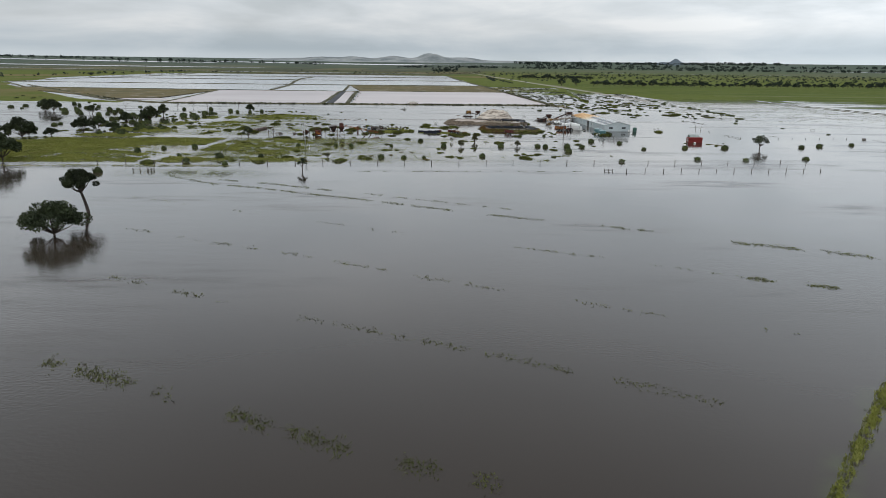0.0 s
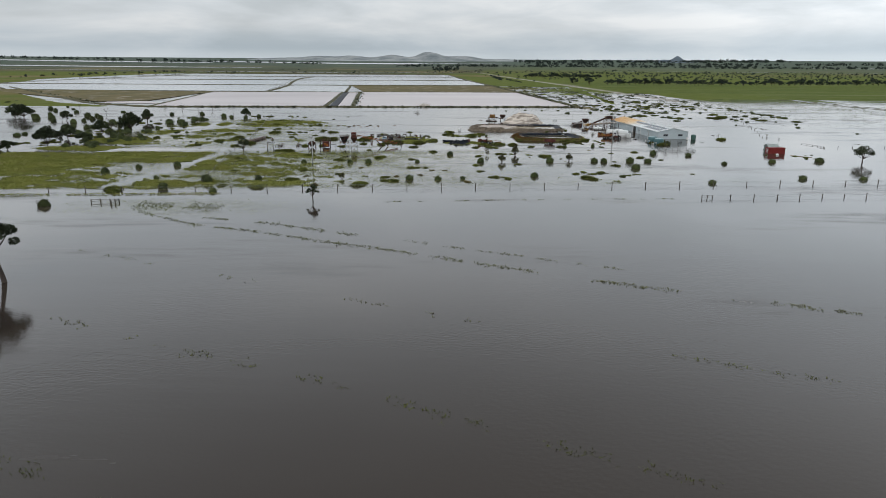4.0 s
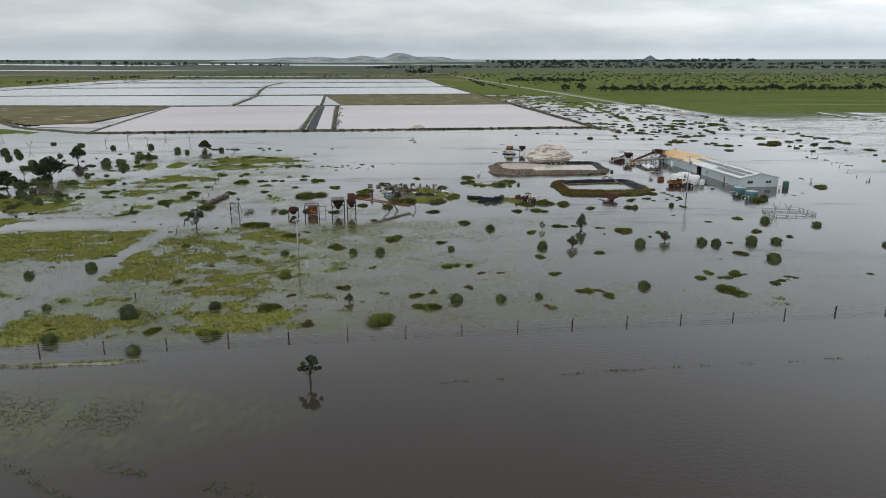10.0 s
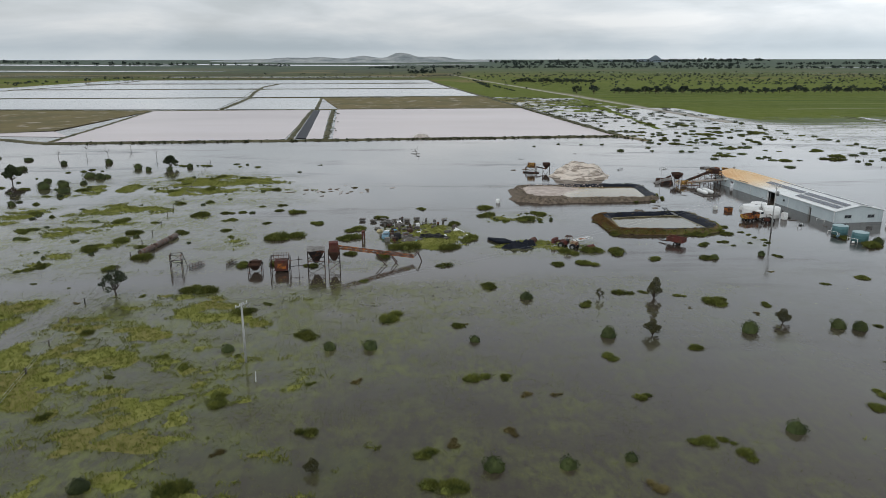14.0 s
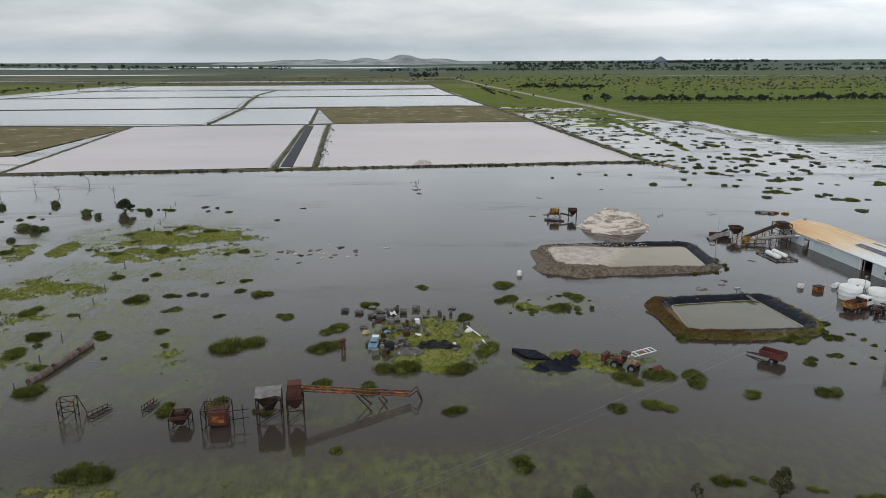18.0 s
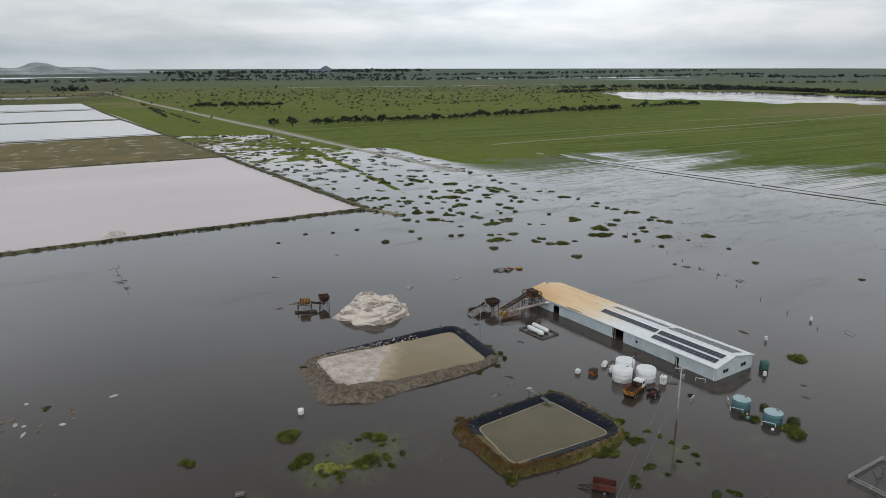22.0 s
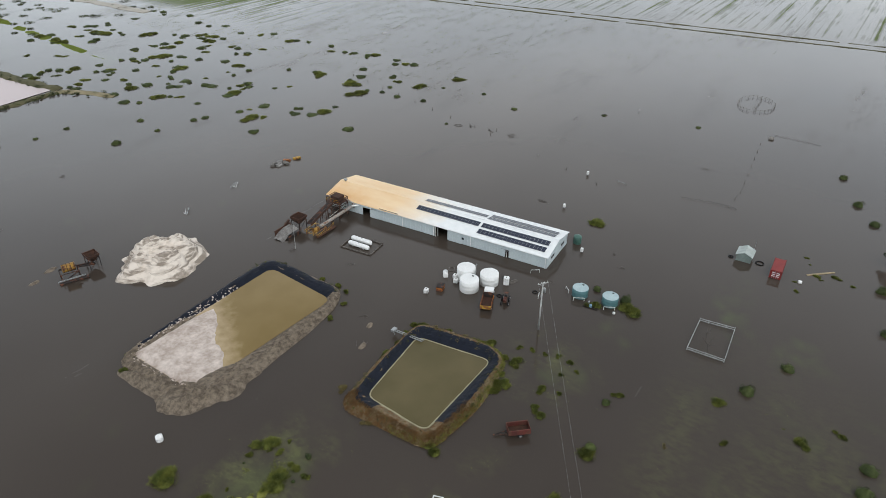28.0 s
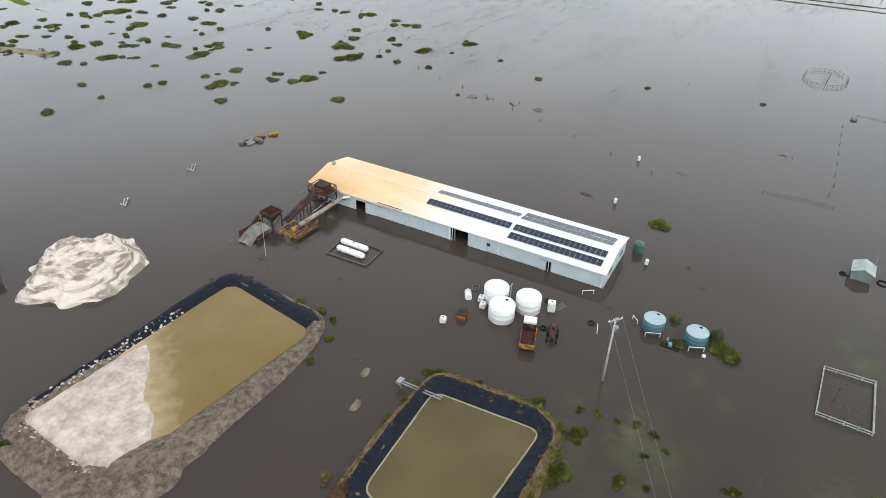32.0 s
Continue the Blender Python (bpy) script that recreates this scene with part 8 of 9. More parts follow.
# farm tree rows in the north-east
ROWT = [make_tree("windbreak_tree", lab, 11.0, 6.0, 81 + k, 0.22, 420, 0.75, 12, 0.75, M_FARTREE) for k, lab in enumerate(("dark rounded tree in a farm windbreak", "dark spreading tree in a farm windbreak"))]
hide_proto(ROWT, [(178, 1014, 1.1), (199, 1013, 1.2)])
for x0, y0, x1, y1, n in ((154, 1435, 307, 1415, 22), (221, 1020, 414, 1014, 30), (414, 1016, 462, 1034, 7), (532, 1030, 594, 1050, 8), (641, 1044, 667, 1052, 4), (462, 1034, 532, 1029, 12), (594, 1050, 641, 1042, 6), (667, 1052, 719, 1044, 7), (781, 1083, 939, 1080, 18), (1011, 517, 1014, 474, 8), (1007, 461, 1009, 400, 9)):
    for k in range(n):
        t = (k + rs.uniform(0.1, 0.9)) / n
        tagged(plant(ROWT, x0 + (x1 - x0) * t, y0 + (y1 - y0) * t + rs.uniform(-3, 3), rs.uniform(0.55, 1.1), None, rs), group="farm windbreak")


# far woods: belts of tree crowns, too far to count
def belt(label, spots, seed):
    rnd = np.random.default_rng(seed)
    v = []
    for x0, y0, x1, y1, wide, n, size in spots:
        t = rnd.uniform(0, 1, n)
        x = x0 + (x1 - x0) * t + rnd.normal(0, wide * 0.3, n)
        y = y0 + (y1 - y0) * t + rnd.normal(0, wide, n)
        z = height(x, y)[0]
        dry_land = z > 0.15
        for a, b, c in zip(x[dry_land], y[dry_land], z[dry_land]):
            k = size * rnd.uniform(0.5, 1.2)
            v.append(leaf_cloud([(a, b, max(c, 0) + k * 0.45, k * 0.8, k * 0.5)], 14, k * 0.42, int(rnd.integers(1e6))))
    ob = new("far_woods", quads_mesh("far_woods", np.concatenate(v), M_FARTREE))
    return tagged(ob, label, "trees", kind="stuff")


belt("distant belts of dark trees across the plain", [
    (1300, 1900, 1760, 1830, 12, 60, 8), (1480, 1740, 1690, 1500, 24, 90, 8), (1080, 1640, 1330, 1720, 16, 50, 7), (1757, 1803, 1690, 1442, 26, 150, 9), (1690, 1442, 1640, 1135, 24, 170, 9), (1640, 1135, 1690, 897, 22, 150, 9), (1690, 897, 1806, 796, 20, 110, 9), (430, 3950, 1900, 4000, 90, 260, 12), (1806, 796, 1866, 561, 14, 70, 9), (1866, 561, 1950, 250, 14, 80, 9),
    (-30, 2420, 60, 2400, 10, 12, 12), (-2400, 3700, -600, 3500, 60, 120, 11), (2900, 1250, 3300, 900, 30, 90, 10), (2200, 1900, 2500, 1750, 10, 30, 8),
], 3)
belt("blue-green woods along the skyline", [(-200, 3250, 1400, 3150, 60, 260, 8), (1000, 3000, 3000, 2500, 50, 260, 8), (400, 3600, 3200, 3000, 70, 260, 10), (2600, 2300, 3700, 1500, 60, 200, 9)], 5)
belt("scattered paddock trees and bushes on far fields", [(300, 1650, 1500, 1750, 30, 36, 3), (-700, 2300, 700, 2400, 100, 30, 4), (-900, 900, -650, 1900, 100, 70, 4), (96, 1250, 104, 1650, 8, 60, 2.2), (450, 1330, 760, 1400, 4, 40, 3), (150, 1500, 1500, 1450, 150, 500, 2.6), (150, 1950, 1900, 1800, 190, 700, 3.2), (116, 1120, 104, 1500, 6, 90, 1.6), (-600, 1900, 100, 2050, 70, 160, 2.6)], 9)


# grass: clumps of blades wherever the paddock stands out of the water
def blades(name, label, category, x, y, h, m, wide, tall, per, rnd):
    n = len(x)
    out = []
    for k in range(per):
        a = rnd.uniform(0, 6.283, n)
        s = rnd.uniform(0.4 * wide, wide, n)
        t = rnd.uniform(0.4 * tall, tall, n)
        bx, by = x + rnd.normal(0, 0.15, n), y + rnd.normal(0, 0.15, n)
        z0 = np.maximum(h, -0.02) - 0.03
        lean = rnd.normal(0, 0.12, (n, 2))
        p0 = np.stack([bx - np.cos(a) * s, by - np.sin(a) * s, z0], -1)
        p1 = np.stack([bx + np.cos(a) * s, by + np.sin(a) * s, z0], -1)
        p2 = p1 * [1, 1, 0] + np.stack([lean[:, 0] - np.cos(a) * s * 0.4, lean[:, 1] - np.sin(a) * s * 0.4, z0 + t], -1)
        p3 = p0 * [1, 1, 0] + np.stack([lean[:, 0] + np.cos(a) * s * 0.4, lean[:, 1] + np.sin(a) * s * 0.4, z0 + t * 0.8], -1)
        out.append(np.stack([p0, p1, p2, p3], 1).reshape(-1, 3))
    tagged(new(name, quads_mesh(name, np.concatenate(out), m)), label, category, kind="stuff")


def grass_field():
    rnd = np.random.default_rng(17)
    n = 330000
    x = np.concatenate([rnd.uniform(-170, 75, n), rnd.uniform(34, 60, 9000)])
    y = np.concatenate([rnd.uniform(185, 440, n), rnd.uniform(28, 58, 9000)])
    h = height(x, y)[0]
    keep = (h > -0.05) & (h < 0.9)
    blades("grass", "pasture grass standing out of the flood", "grass", x[keep], y[keep], h[keep], M_GRASS, 0.055, 0.36, 5, rnd)
    # thin tips of drowned grass
    x, y = rnd.uniform(-175, 90, 620000), np.where(rnd.uniform(0, 1, 620000) < 0.6, rnd.uniform(210, 302, 620000), rnd.uniform(180, 445, 620000))
    dens = drowned_grass(x, y) * (0.25 + 0.75 * step(0.36, 0.60, fbm(x / 6, y / 5, 61, 3)))
    keep = (rnd.uniform(0, 1, len(x)) < dens * (0.04 + 1.06 * np.maximum(step(45, -55, x), step(303, 306, y)))) & (height(x, y)[0] < 0.0)
    x, y = x[keep], y[keep]
    blades("grass_tips", "tips of drowned pasture grass above the water", "grass", x, y, np.full(len(x), -0.02), M_GRASSTIP, 0.040, 0.17, 2, rnd)
    # broken rows of stubble in the drowned crop
    rows = []
    lines_of_stubble = (
        ([(-36, 58), (-20, 51), (-8.6, 45), (0, 40.8), (13, 35.7)], 1500, 0.46, 0.75),
        ([(-43.5, 89), (-20, 77), (1.8, 67), (18.5, 59.2), (36.7, 49.9)], 600, 0.49, 0.50),
        ([(-60, 123.4), (-40, 113), (-15.7, 102), (0.7, 92.8), (33, 77), (54, 68.7)], 560, 0.50, 0.48),
        ([(-70, 154), (-58, 148), (-19, 128.7), (10, 114.7), (39, 102), (57, 92.3)], 360, 0.52, 0.42),
        ([(57, 92.3), (63, 89.4), (71, 87)], 420, 0.46, 0.60),
        ([(-73, 186), (-55, 172.5), (-43, 168), (-28, 160.5), (-10, 152), (8, 142.5), (20, 136.5), (34, 130.4), (51, 123.5)], 1500, 0.46, 0.50),
        ([(64, 115), (78, 109), (95, 101)], 700, 0.44, 0.75),
        ([(-55, 179), (-40, 174), (-26, 167), (-14, 161), (-8, 158)], 600, 0.48, 0.55),
        ([(-12, 161), (13, 148.4), (30, 140.4)], 200, 0.52, 0.35),
        ([(-75, 192), (-66, 190), (-55, 189)], 800, 0.42, 2.4),
        ([(-21, 196.5), (9, 199.6), (52, 202.6)], 420, 0.50, 0.22),
    )
    for k, (run, m, lo, wd) in enumerate(lines_of_stubble):
        rx = rnd.uniform(run[0][0], run[-1][0], m)
        ry = np.interp(rx, [p[0] for p in run], [p[1] for p in run])
        ok = fbm(rx / 3.2, np.full(m, 3.7 * k), 70 + k, 4) > lo
        rx, ry = rx[ok], ry[ok]
        rows.append((rx + rnd.normal(0, 0.3, len(rx)), ry + rnd.normal(0, wd, len(rx))))
    # flecks of drowned crop on the shallow eastern flat
    m = 70000
    ex, ey = rnd.uniform(175, 345, m), rnd.uniform(330, 660, m)
    ok = (fbm(ex / 9, (ey - 0.083 * ex) / 1.6, 77, 3) > 0.58 - 0.10 * step(480, 640, ey + 0.6 * (ex - 220))) & (ex < np.interp(ey, [150, 316, 482, 570, 653, 756], [375, 348, 324, 313, 304, 292]) - 4) & (rnd.uniform(0, 1, m) < step(330, 520, ey + 0.7 * (ex - 200)))
    rows.append((ex[ok], ey[ok]))
    rx, ry = np.concatenate([r[0] for r in rows]), np.concatenate([r[1] for r in rows])
    blades("stubble", "broken rows of drowned crop stubble", "stubble", rx, ry, np.full(len(rx), -0.03), M_STUBBLE, 0.065, 0.23, 3, rnd)


grass_field()
# ---------------------------------------------------------------- skyline
def ridge(name, label, humps, dist, seed, m):
    """A low range of hills: humps are (bearing in degrees, half width, height over the eye level of the plain)."""
    nb, nr = 150, 14
    b0, b1 = min(h[0] - 2.2 * h[1] for h in humps), max(h[0] + 2.2 * h[1] for h in humps)
    pts, faces = [], []
    for j in range(nr + 1):
        for i in range(nb + 1):
            b = radians(b0 + (b1 - b0) * i / nb)
            r = dist - 380 + 620 * j / nr
            x, y = r * math.sin(b), 250 + r * math.cos(b)
            across = math.exp(-(((j / nr) - 0.55) / 0.30) ** 2)
            z = sum(h[2] * math.exp(-((math.degrees(b) - h[0]) / h[1]) ** 2) for h in humps)
            n = float(fbm(np.array(x / 130), np.array(y / 130), seed, 5))
            g0 = float(height(np.array(x), np.array(y))[0])
            pts.append((x, y, g0 - 3 + z * across * (0.72 + 0.56 * n)))
    for j in range(nr):
        for i in range(nb):
            a = j * (nb + 1) + i
            faces.append((a, a + 1, a + nb + 2, a + nb + 1))
    return tagged(sheet(name, pts, faces, m, smooth=True), label, "hill", kind="structure")


ridge("hill_range", "long low rocky range with pale outcrops on the skyline", ((-1.2, 1.3, 50), (1.6, 1.6, 27), (-4.3, 1.5, 34), (-7.5, 1.6, 23), (-10.5, 2.2, 21), (-14, 2.0, 12), (5, 2.0, 11)), 4150, 4, M_HILL)
ridge("hill_cone", "small blue-grey conical hill on the skyline", ((19.2, 0.42, 36), (18.2, 0.6, 14), (20.2, 0.7, 8), (16, 1.5, 6)), 4150, 8, M_HILLFAR)
# ---------------------------------------------------------------- weeds and flotsam
rl0 = random.Random(8)


def weed_on(protos, x, y, z, s, rnd=random.Random(31)):
    made = copy_thing(protos[rnd.randrange(len(protos))], Matrix.Identity(4))
    made.matrix_basis = Matrix.LocRotScale((x, y, z), Euler((0, 0, rnd.uniform(0, 6.283))), (s, s, s * 1.1))
    return made


for x, y, s in ((59.3, 328.4, .5), (60.2, 325.8, .35), (60.5, 323.3, .45), (61.3, 320.7, .5), (61, 318.2, .5), (59.1, 315.7, .4), (56.7, 318.1, .4), (51, 319.4, .55), (52, 316.1, .4), (54, 326.4, .5), (57.7, 306.8, .5), (46.1, 318.3, .55), (48.5, 325.6, .8), (45.4, 326.9, .7), (50.2, 327.6, .6), (40.2, 327.2, .6)):
    weed_on(MOUNDS, x, y, -0.05, s)
weed_on(SHRUBS, 86.6, 316.5, -0.1, 1.15)
weed_on(SHRUBS, 87.2, 323.4, -0.1, 0.85)
weed_on(SHRUBS, 54.4, 307.9, -0.1, 0.8)
for x, y, s in ((42.4, 349.2, .55), (46.5, 349.6, .45), (50, 349.8, .4), (55.6, 343, .4), (55.9, 335, .5), (54.6, 329.5, .6), (30.5, 328.5, .5), (28.0, 334, .4), (27.4, 341, .4), (35, 327.6, .45)):
    weed_on(MOUNDS, x, y, 0.25, s)
for x, y, s in ((50.6, 367.4, .4), (45, 366.4, .45), (55.2, 377.8, .45), (55.3, 373, .45), (54.3, 369.8, .5), (10.4, 388.2, .5), (13.5, 391.6, .3), (22, 392.4, .25), (40, 392.6, .3)):
    weed_on(MOUNDS, x, y, 0.2, s)
for x, y, s in ((129.3, 528, 1.3), (130, 517.7, 1.3), (147, 510.8, 1.2), (143.6, 497.3, 1.1), (165.7, 497.3, 1.3), (169.6, 485.8, 1.3), (184.6, 455.3, 1.2), (90.6, 485.3, 1.1), (152.4, 407.8, .8)):
    weed_on(TUFT, x, y, -0.05, s)

# dark scrub mounds on the drowned western flat
for x, y, q in ((-229, 421, 2.2), (-222, 424, 1.8), (-235, 446, 1.5), (-210, 404, 1.6), (-231, 468, 1.4), (-264, 499, 1.5), (-197, 410, 1.3), (-210, 440, 1.8), (-205, 441, 1.4), (-197, 428, 1.5), (-198, 421, 1.5), (-197, 399, 1.6), (-252, 483, 1.4), (-143, 329, 1.7), (-139, 325, 1.5), (-146, 334, 1.6), (-132, 317, 1.5), (-128, 321, 1.3), (-137, 312, 1.4), (-151, 322, 1.5), (-150, 330, 1.2), (-145, 339, 1.3), (-134, 333, 1.2), (-142, 371, 1.1), (-132, 442, 1.6), (-126, 437, 1.2), (-112, 444, 1.3), (-150, 458, 1.5), (-167, 455, 1.3), (-118, 438, 1.2), (-172, 392, 1.3), (-166, 384, 1.2), (-176, 371, 1.4), (-186, 378, 1.2)):
    weed_on(SHRUBS, x, y, -0.15, q)
for k in range(46):
    x, y = rl0.uniform(-360, -170), rl0.uniform(440, 640)
    if y < 560 - 0.75 * (x + 260) - 30:
        weed_on(TUFT, x, y, -0.05, rl0.uniform(1.4, 3.2), rl0)

for k in range(26):
    a, q = rl0.uniform(0, 6.283), rl0.random() ** 0.5
    weed_on(MOUNDS if rl0.random() < 0.8 else SHRUBS, 6 + 12 * q * math.cos(a), 347 + 6 * q * math.sin(a), -0.06, rl0.uniform(0.2, 0.55), rl0)

# levee scrub: dark bushes along the pond banks, and weeds round the basins
rl = random.Random(12)
scrub = []
for (ax, ay), (bx, by), n, w0 in (((-205, 529), (92, 550), 260, 0.9), ((94, 556), (76, 786), 150, 1.0), ((76, 790), (62, 990), 40, 1.2), ((-68, 546), (-89, 776), 30, 0.8), ((-255, 556), (-480, 822), 40, 1.2), ((92, 551), (103, 529), 12, 0.8)):
    for k in range(n):
        t, w = rl.random(), w0 * rl.uniform(0.4, 1.5)
        x, y = ax + (bx - ax) * t + rl.uniform(-2.8, 2.8), ay + (by - ay) * t + rl.uniform(-2.2, 2.2)
        scrub.append(leaf_cloud([(x, y, 0.45, w, 0.5 * w), (x + w * 0.5, y - w * 0.3, 0.35, w * 0.7, 0.35 * w)], 60, 0.2, int(t * 1e6), 0.6))
tagged(new("levee_scrub", quads_mesh("levee_scrub", np.concatenate(scrub), M_SHRUB)), "dark weeds and low bushes along the levees", "shrubs", kind="stuff")


def bank_weeds(name, label, ring, n, m, seed, lo=0.0, hi=1.0, z=0.85):
    rnd = random.Random(seed)
    out = []
    for k in range(n):
        x, y = ring[int(len(ring) * rnd.uniform(lo, hi)) % len(ring)]
        x, y, w = x + rnd.gauss(0, 0.5), y + rnd.gauss(0, 0.5), rnd.uniform(0.15, 0.55)
        out.append(leaf_cloud([(x, y, z + rnd.uniform(-0.35, 0.3), w, 0.35 * w + 0.1)], 30, 0.11, seed * 1000 + k, 0.6))
    tagged(new(name, quads_mesh(name, np.concatenate(out), m)), label, "weeds", kind="stuff")


ring2 = resample([(0.88 * x + 0.12 * 41.3, 0.88 * y + 0.12 * 338.6) for x, y in P2_OUT], 200)
bank_weeds("bank_weeds", "green weeds along the basin bank", ring2, 300, M_SAMPH, 1, -0.02, 1.0, 0.75)
bank_weeds("dry_bank_weeds", "straw coloured weeds along the basin bank", ring2, 240, M_DRYTUFT, 2, 0.0, 1.0, 0.85)
ring1 = resample([(0.93 * x + 0.07 * 33, 0.93 * y + 0.07 * 380) for x, y in P1_OUT], 200)
bank_weeds("bank_weeds", "green weeds on the salt basin's eastern bank", ring1, 70, M_SAMPH, 3, 0.52, 0.74, 0.8)
def bank_top(obs):
    """Finds the upper surface of the given meshes under any point."""
    bm = bmesh.new()
    for ob in obs:
        bm.from_mesh(ob.data)
    tree = BVHTree.FromBMesh(bm)
    bm.free()
    return lambda x, y: tree.ray_cast(Vector((x, y, 30)), Vector((0, 0, -1)))[0]


def around(outer, pool, a, b, lo, hi, rnd):
    """A point on a basin's bank, between the outer foot (0) and the water (1), on a stretch of the ring."""
    o, w = resample(outer, 240), np.array(resample(pool, 400))
    while True:
        x, y = o[int(240 * rnd.uniform(a, b)) % 240]
        near = w[int(np.argmin(np.hypot(w[:, 0] - x, w[:, 1] - y)))]
        t = rnd.uniform(lo, hi)
        yield x + (near[0] - x) * t + rnd.gauss(0, 0.15), y + (near[1] - y) * t + rnd.gauss(0, 0.15)


def lumps(name, label, top, spots, lo, hi, m, parent, seed):
    """Rough five-sided clods lying on a bank, joined into one part."""
    rnd = random.Random(seed)
    bm = bmesh.new()
    for x, y in spots:
        p = top(x, y)
        if p is None or p.z < 0.05:
            continue
        r = lo + (hi - lo) * rnd.random() ** 2.5
        turn = rnd.uniform(0, 6.28)
        rings = []
        for q, z in ((0.9, -0.5), (1.0, 0.15), (0.55, 0.6)):
            rings.append([(p.x + r * q * rnd.uniform(0.7, 1.25) * math.cos(turn + 1.2566 * i), p.y + r * q * rnd.uniform(0.7, 1.25) * math.sin(turn + 1.2566 * i), p.z + r * z * rnd.uniform(0.7, 1.2)) for i in range(5)])
        ringed(bm, rings)
    tagged(part(name, bm, m, parent, label), kind="stuff")


def bank_grass(name, label, top, spots, m, tall, seed):
    pts = [p for p in (top(x, y) for x, y in spots) if p is not None and p.z > 0.03]
    rnd = np.random.default_rng(seed)
    blades(name, label, "grass", np.array([p.x for p in pts]), np.array([p.y for p in pts]), np.array([p.z for p in pts]), m, 0.035, tall, 3, rnd)


SPOILS = [ob for ob in bpy.data.objects if ob.name.startswith("spoil_bank")]
top1 = bank_top([ob for ob in P1.children if ob.name.startswith("bank")] + SPOILS)
top2 = bank_top([ob for ob in P2.children if ob.name.startswith("bank")])
rb = random.Random(61)
lumps("clods", "crumbled lumps of dry earth", top1, list(itertools.islice(around(P1_OUT, P1_POOL, -0.02, 0.52, 0.0, 0.85, rb), 1500)), 0.05, 0.32, M_BANK, P1, 1)
lumps("salt_lumps", "pale broken salt crust along the bank", top1, list(itertools.islice(around(P1_OUT, P1_POOL, 0.02, 0.16, 0.55, 1.0, rb), 90)) + list(itertools.islice(around(P1_OUT, P1_POOL, 0.80, 1.0, 0.55, 1.1, rb), 260)), 0.05, 0.30, M_SALTBED, P1, 2)
lumps("clods", "pale clods of clay on the bank", top2, list(itertools.islice(around(P2_OUT, P2_POOL, 0.0, 1.0, 0.12, 0.42, rb), 700)), 0.05, 0.26, M_BANKDRY, P2, 3)
bank_grass("dead_bank_grass", "matted orange brown dead grass on the basin bank", top2, list(itertools.islice(around(P2_OUT, P2_POOL, 0.0, 0.36, 0.0, 0.5, rb), 4200)), M_DEADGRASS, 0.40, 5)
bank_grass("bank_grass", "green grass on the outer foot of the basin bank", top2, list(itertools.islice(around(P2_OUT, P2_POOL, 0.14, 0.62, 0.0, 0.22, rb), 1800)), M_GRASS, 0.45, 6)
CONTAINER_WEEDS = ((129.2, 286.1, 0.35), (126.3, 284.9, 0.25), (121.7, 282.6, 0.50), (120.6, 281.6, 0.35), (123.4, 278.9, 0.50), (121.7, 275.2, 0.40), (116.4, 286.6, 0.30), (112.4, 285.6, 0.40))
for x, y, q in CONTAINER_WEEDS:
    weed_on(MOUNDS, x, y, -0.05, q)


# flotsam: low clots of sticks and straw on the water
def flotsam(x, y, r, seed, label="low raft of sticks and straw on the water"):
    rnd = random.Random(seed)
    root = thing("flotsam", label, "debris", x, y, 0, rnd.uniform(0, 180))
    for k in range(7):
        a, d, l = rnd.uniform(0, 3.14), rnd.uniform(0, r), rnd.uniform(0.3, 0.8) * r
        cx, cy = d * math.cos(a * 2), d * math.sin(a * 2)
        bar("stick", (cx - l * math.cos(a), cy - l * math.sin(a) * 0.4, 0.02), (cx + l * math.cos(a), cy + l * math.sin(a) * 0.4, 0.07), 0.09, M_DEADWOOD, root, 0.06)
    return root


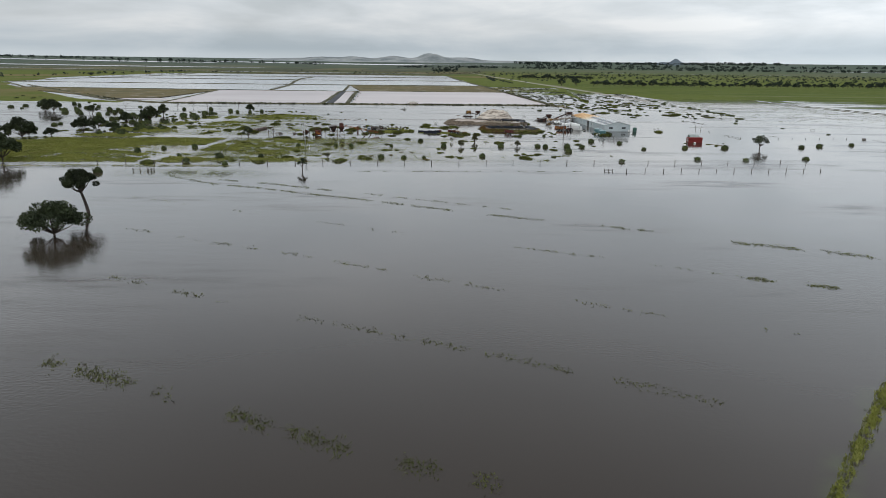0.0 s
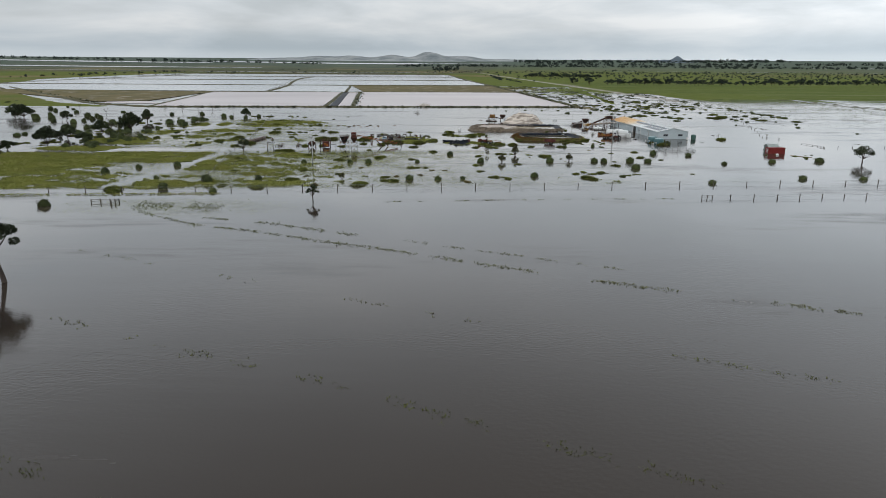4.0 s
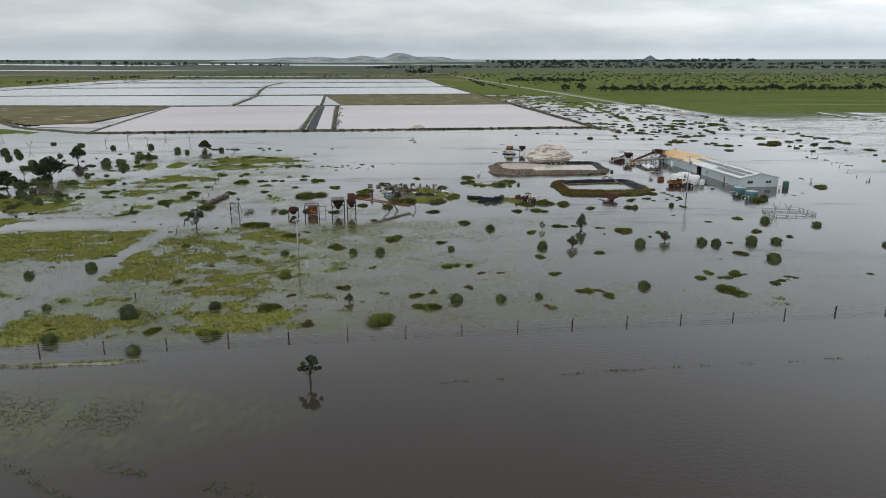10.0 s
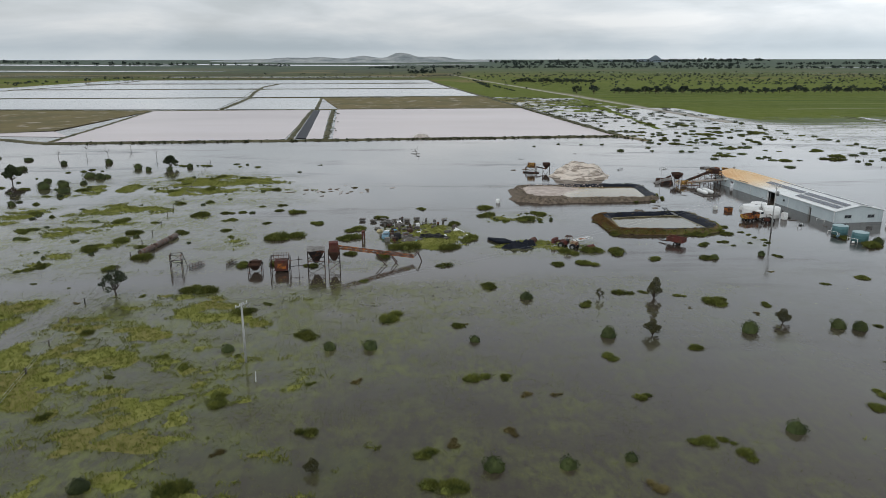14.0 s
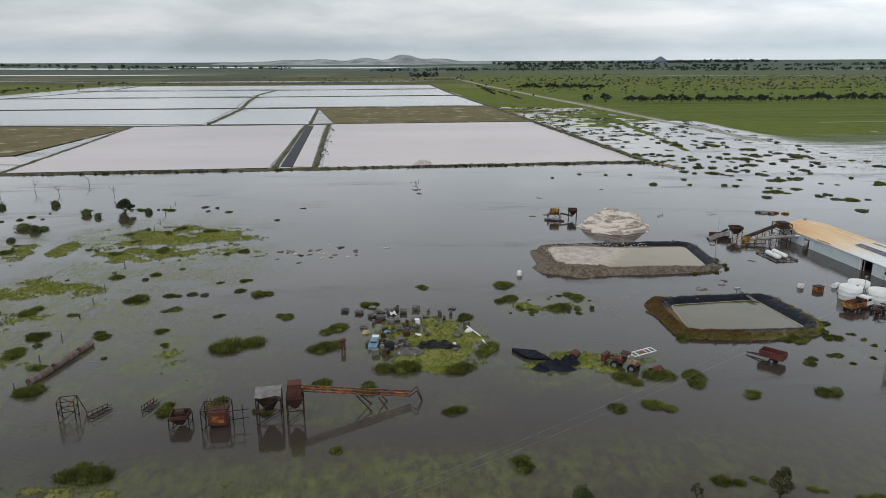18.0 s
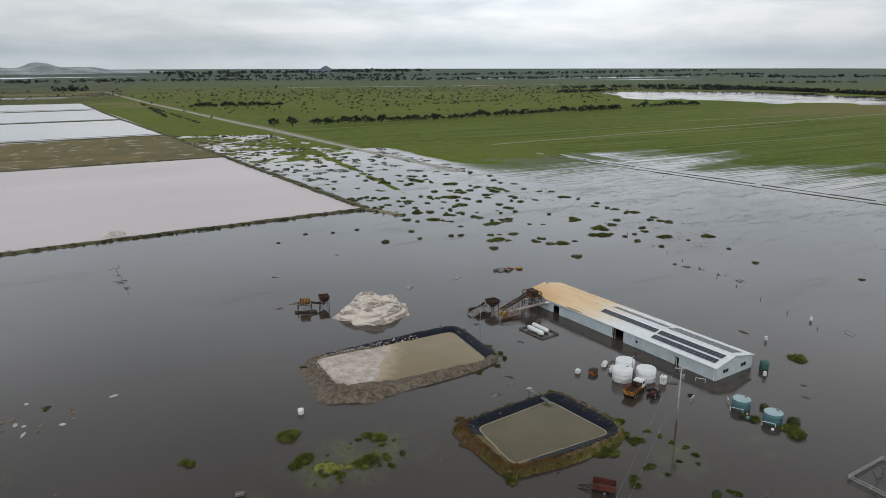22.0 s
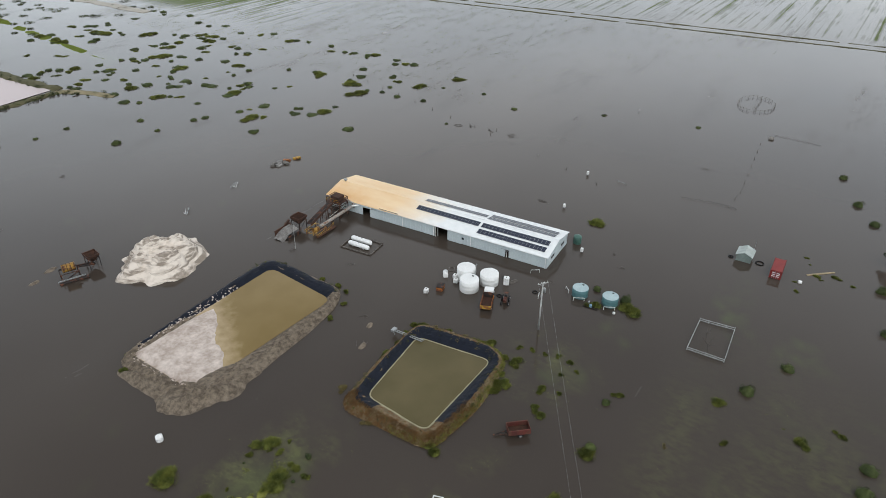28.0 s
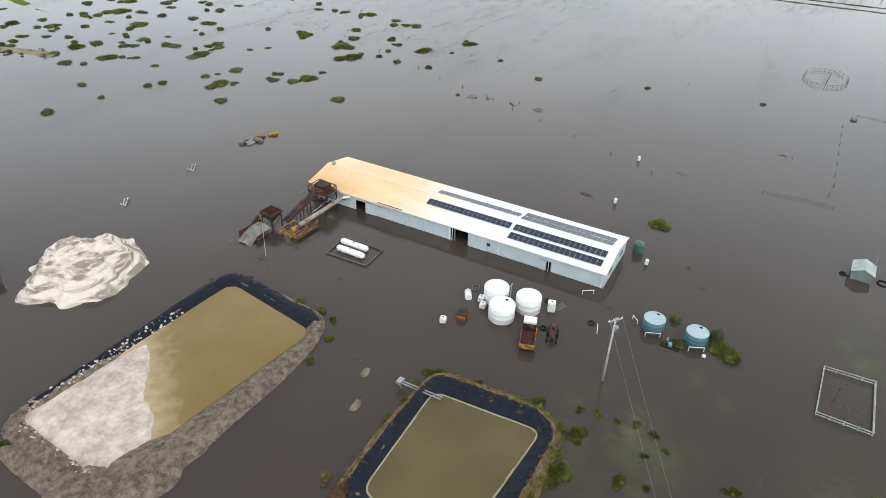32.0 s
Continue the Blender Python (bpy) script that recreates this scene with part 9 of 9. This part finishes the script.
for k, (x, y, q) in enumerate(((49.9, 360.6, 1.0), (42.2, 355.3, 1.3), (63.9, 376.4, 1.0), (155.6, 399.6, 2.2), (155.7, 391, 2.5), (155.7, 383.2, 2.0), (154, 403.5, 1.8), (166.9, 321, 2.0), (192.8, 364.3, 1.6), (119, 352.5, 1.8), (60.6, 392.4, .8), (84, 333.5, .8), (99, 322, .9), (104, 326, .7), (-20, 473, 1.6), (-21, 481, 2.2), (-21, 490, 2.0), (-22, 499, 1.8), (24, 462, 1.5), (52, 478, 1.4))):
    flotsam(x, y, q, k)


# a timber ladder frame and a bent rail adrift beyond the plant
def drift_frame(x, y, turn, seed):
    root = thing("drift_rail", "pale bent pipe rail lying in the flood", "rail", x, y, 0, turn)
    bar("rail", (-1.6, 0, 0.12), (1.6, 0.3, 0.30), 0.10, M_WHITE, root)
    bar("rail", (-1.6, 0, 0.12), (-0.6, 1.3, 0.12), 0.10, M_WHITE, root)
    bar("rail", (-1.2, 0.6, 0.1), (1.5, 0.9, 0.2), 0.08, M_WHITE, root)
    for q in (-1.0, 0.2, 1.3):
        bar("post", (q, 0.1, -0.4), (q, 0.12, 0.4), 0.10, M_STEEL, root)


drift_frame(77.4, 431.0, 35, 1)
drift_frame(58.9, 429.7, 40, 2)


# overhead wires from the pole by the shed towards the south-east pole
def wire(p, q, sag, label):
    bm = bmesh.new()
    p, q = Vector(p), Vector(q)
    side = (q - p).cross(Vector((0, 0, 1))).normalized() * 0.010
    up = Vector((0, 0, 0.010))
    rings = []
    for k in range(25):
        t = k / 24
        o = p.lerp(q, t) - Vector((0, 0, 4 * sag * t * (1 - t)))
        rings.append([o + side, o + up, o - side, o - up])
    ringed(bm, rings)
    tagged(part("power_line", bm, M_STEEL), label, "wire")


for side in (-1.05, 1.05):
    ca, cb = radians(-35), radians(60)
    wire((66.9 + side * math.cos(ca), 328.0 + side * math.sin(ca), 12.0), (-46.3 - side * math.cos(cb), 256.7 - side * math.sin(cb), 9.0), 1.6, "thin overhead power line sagging between two poles")
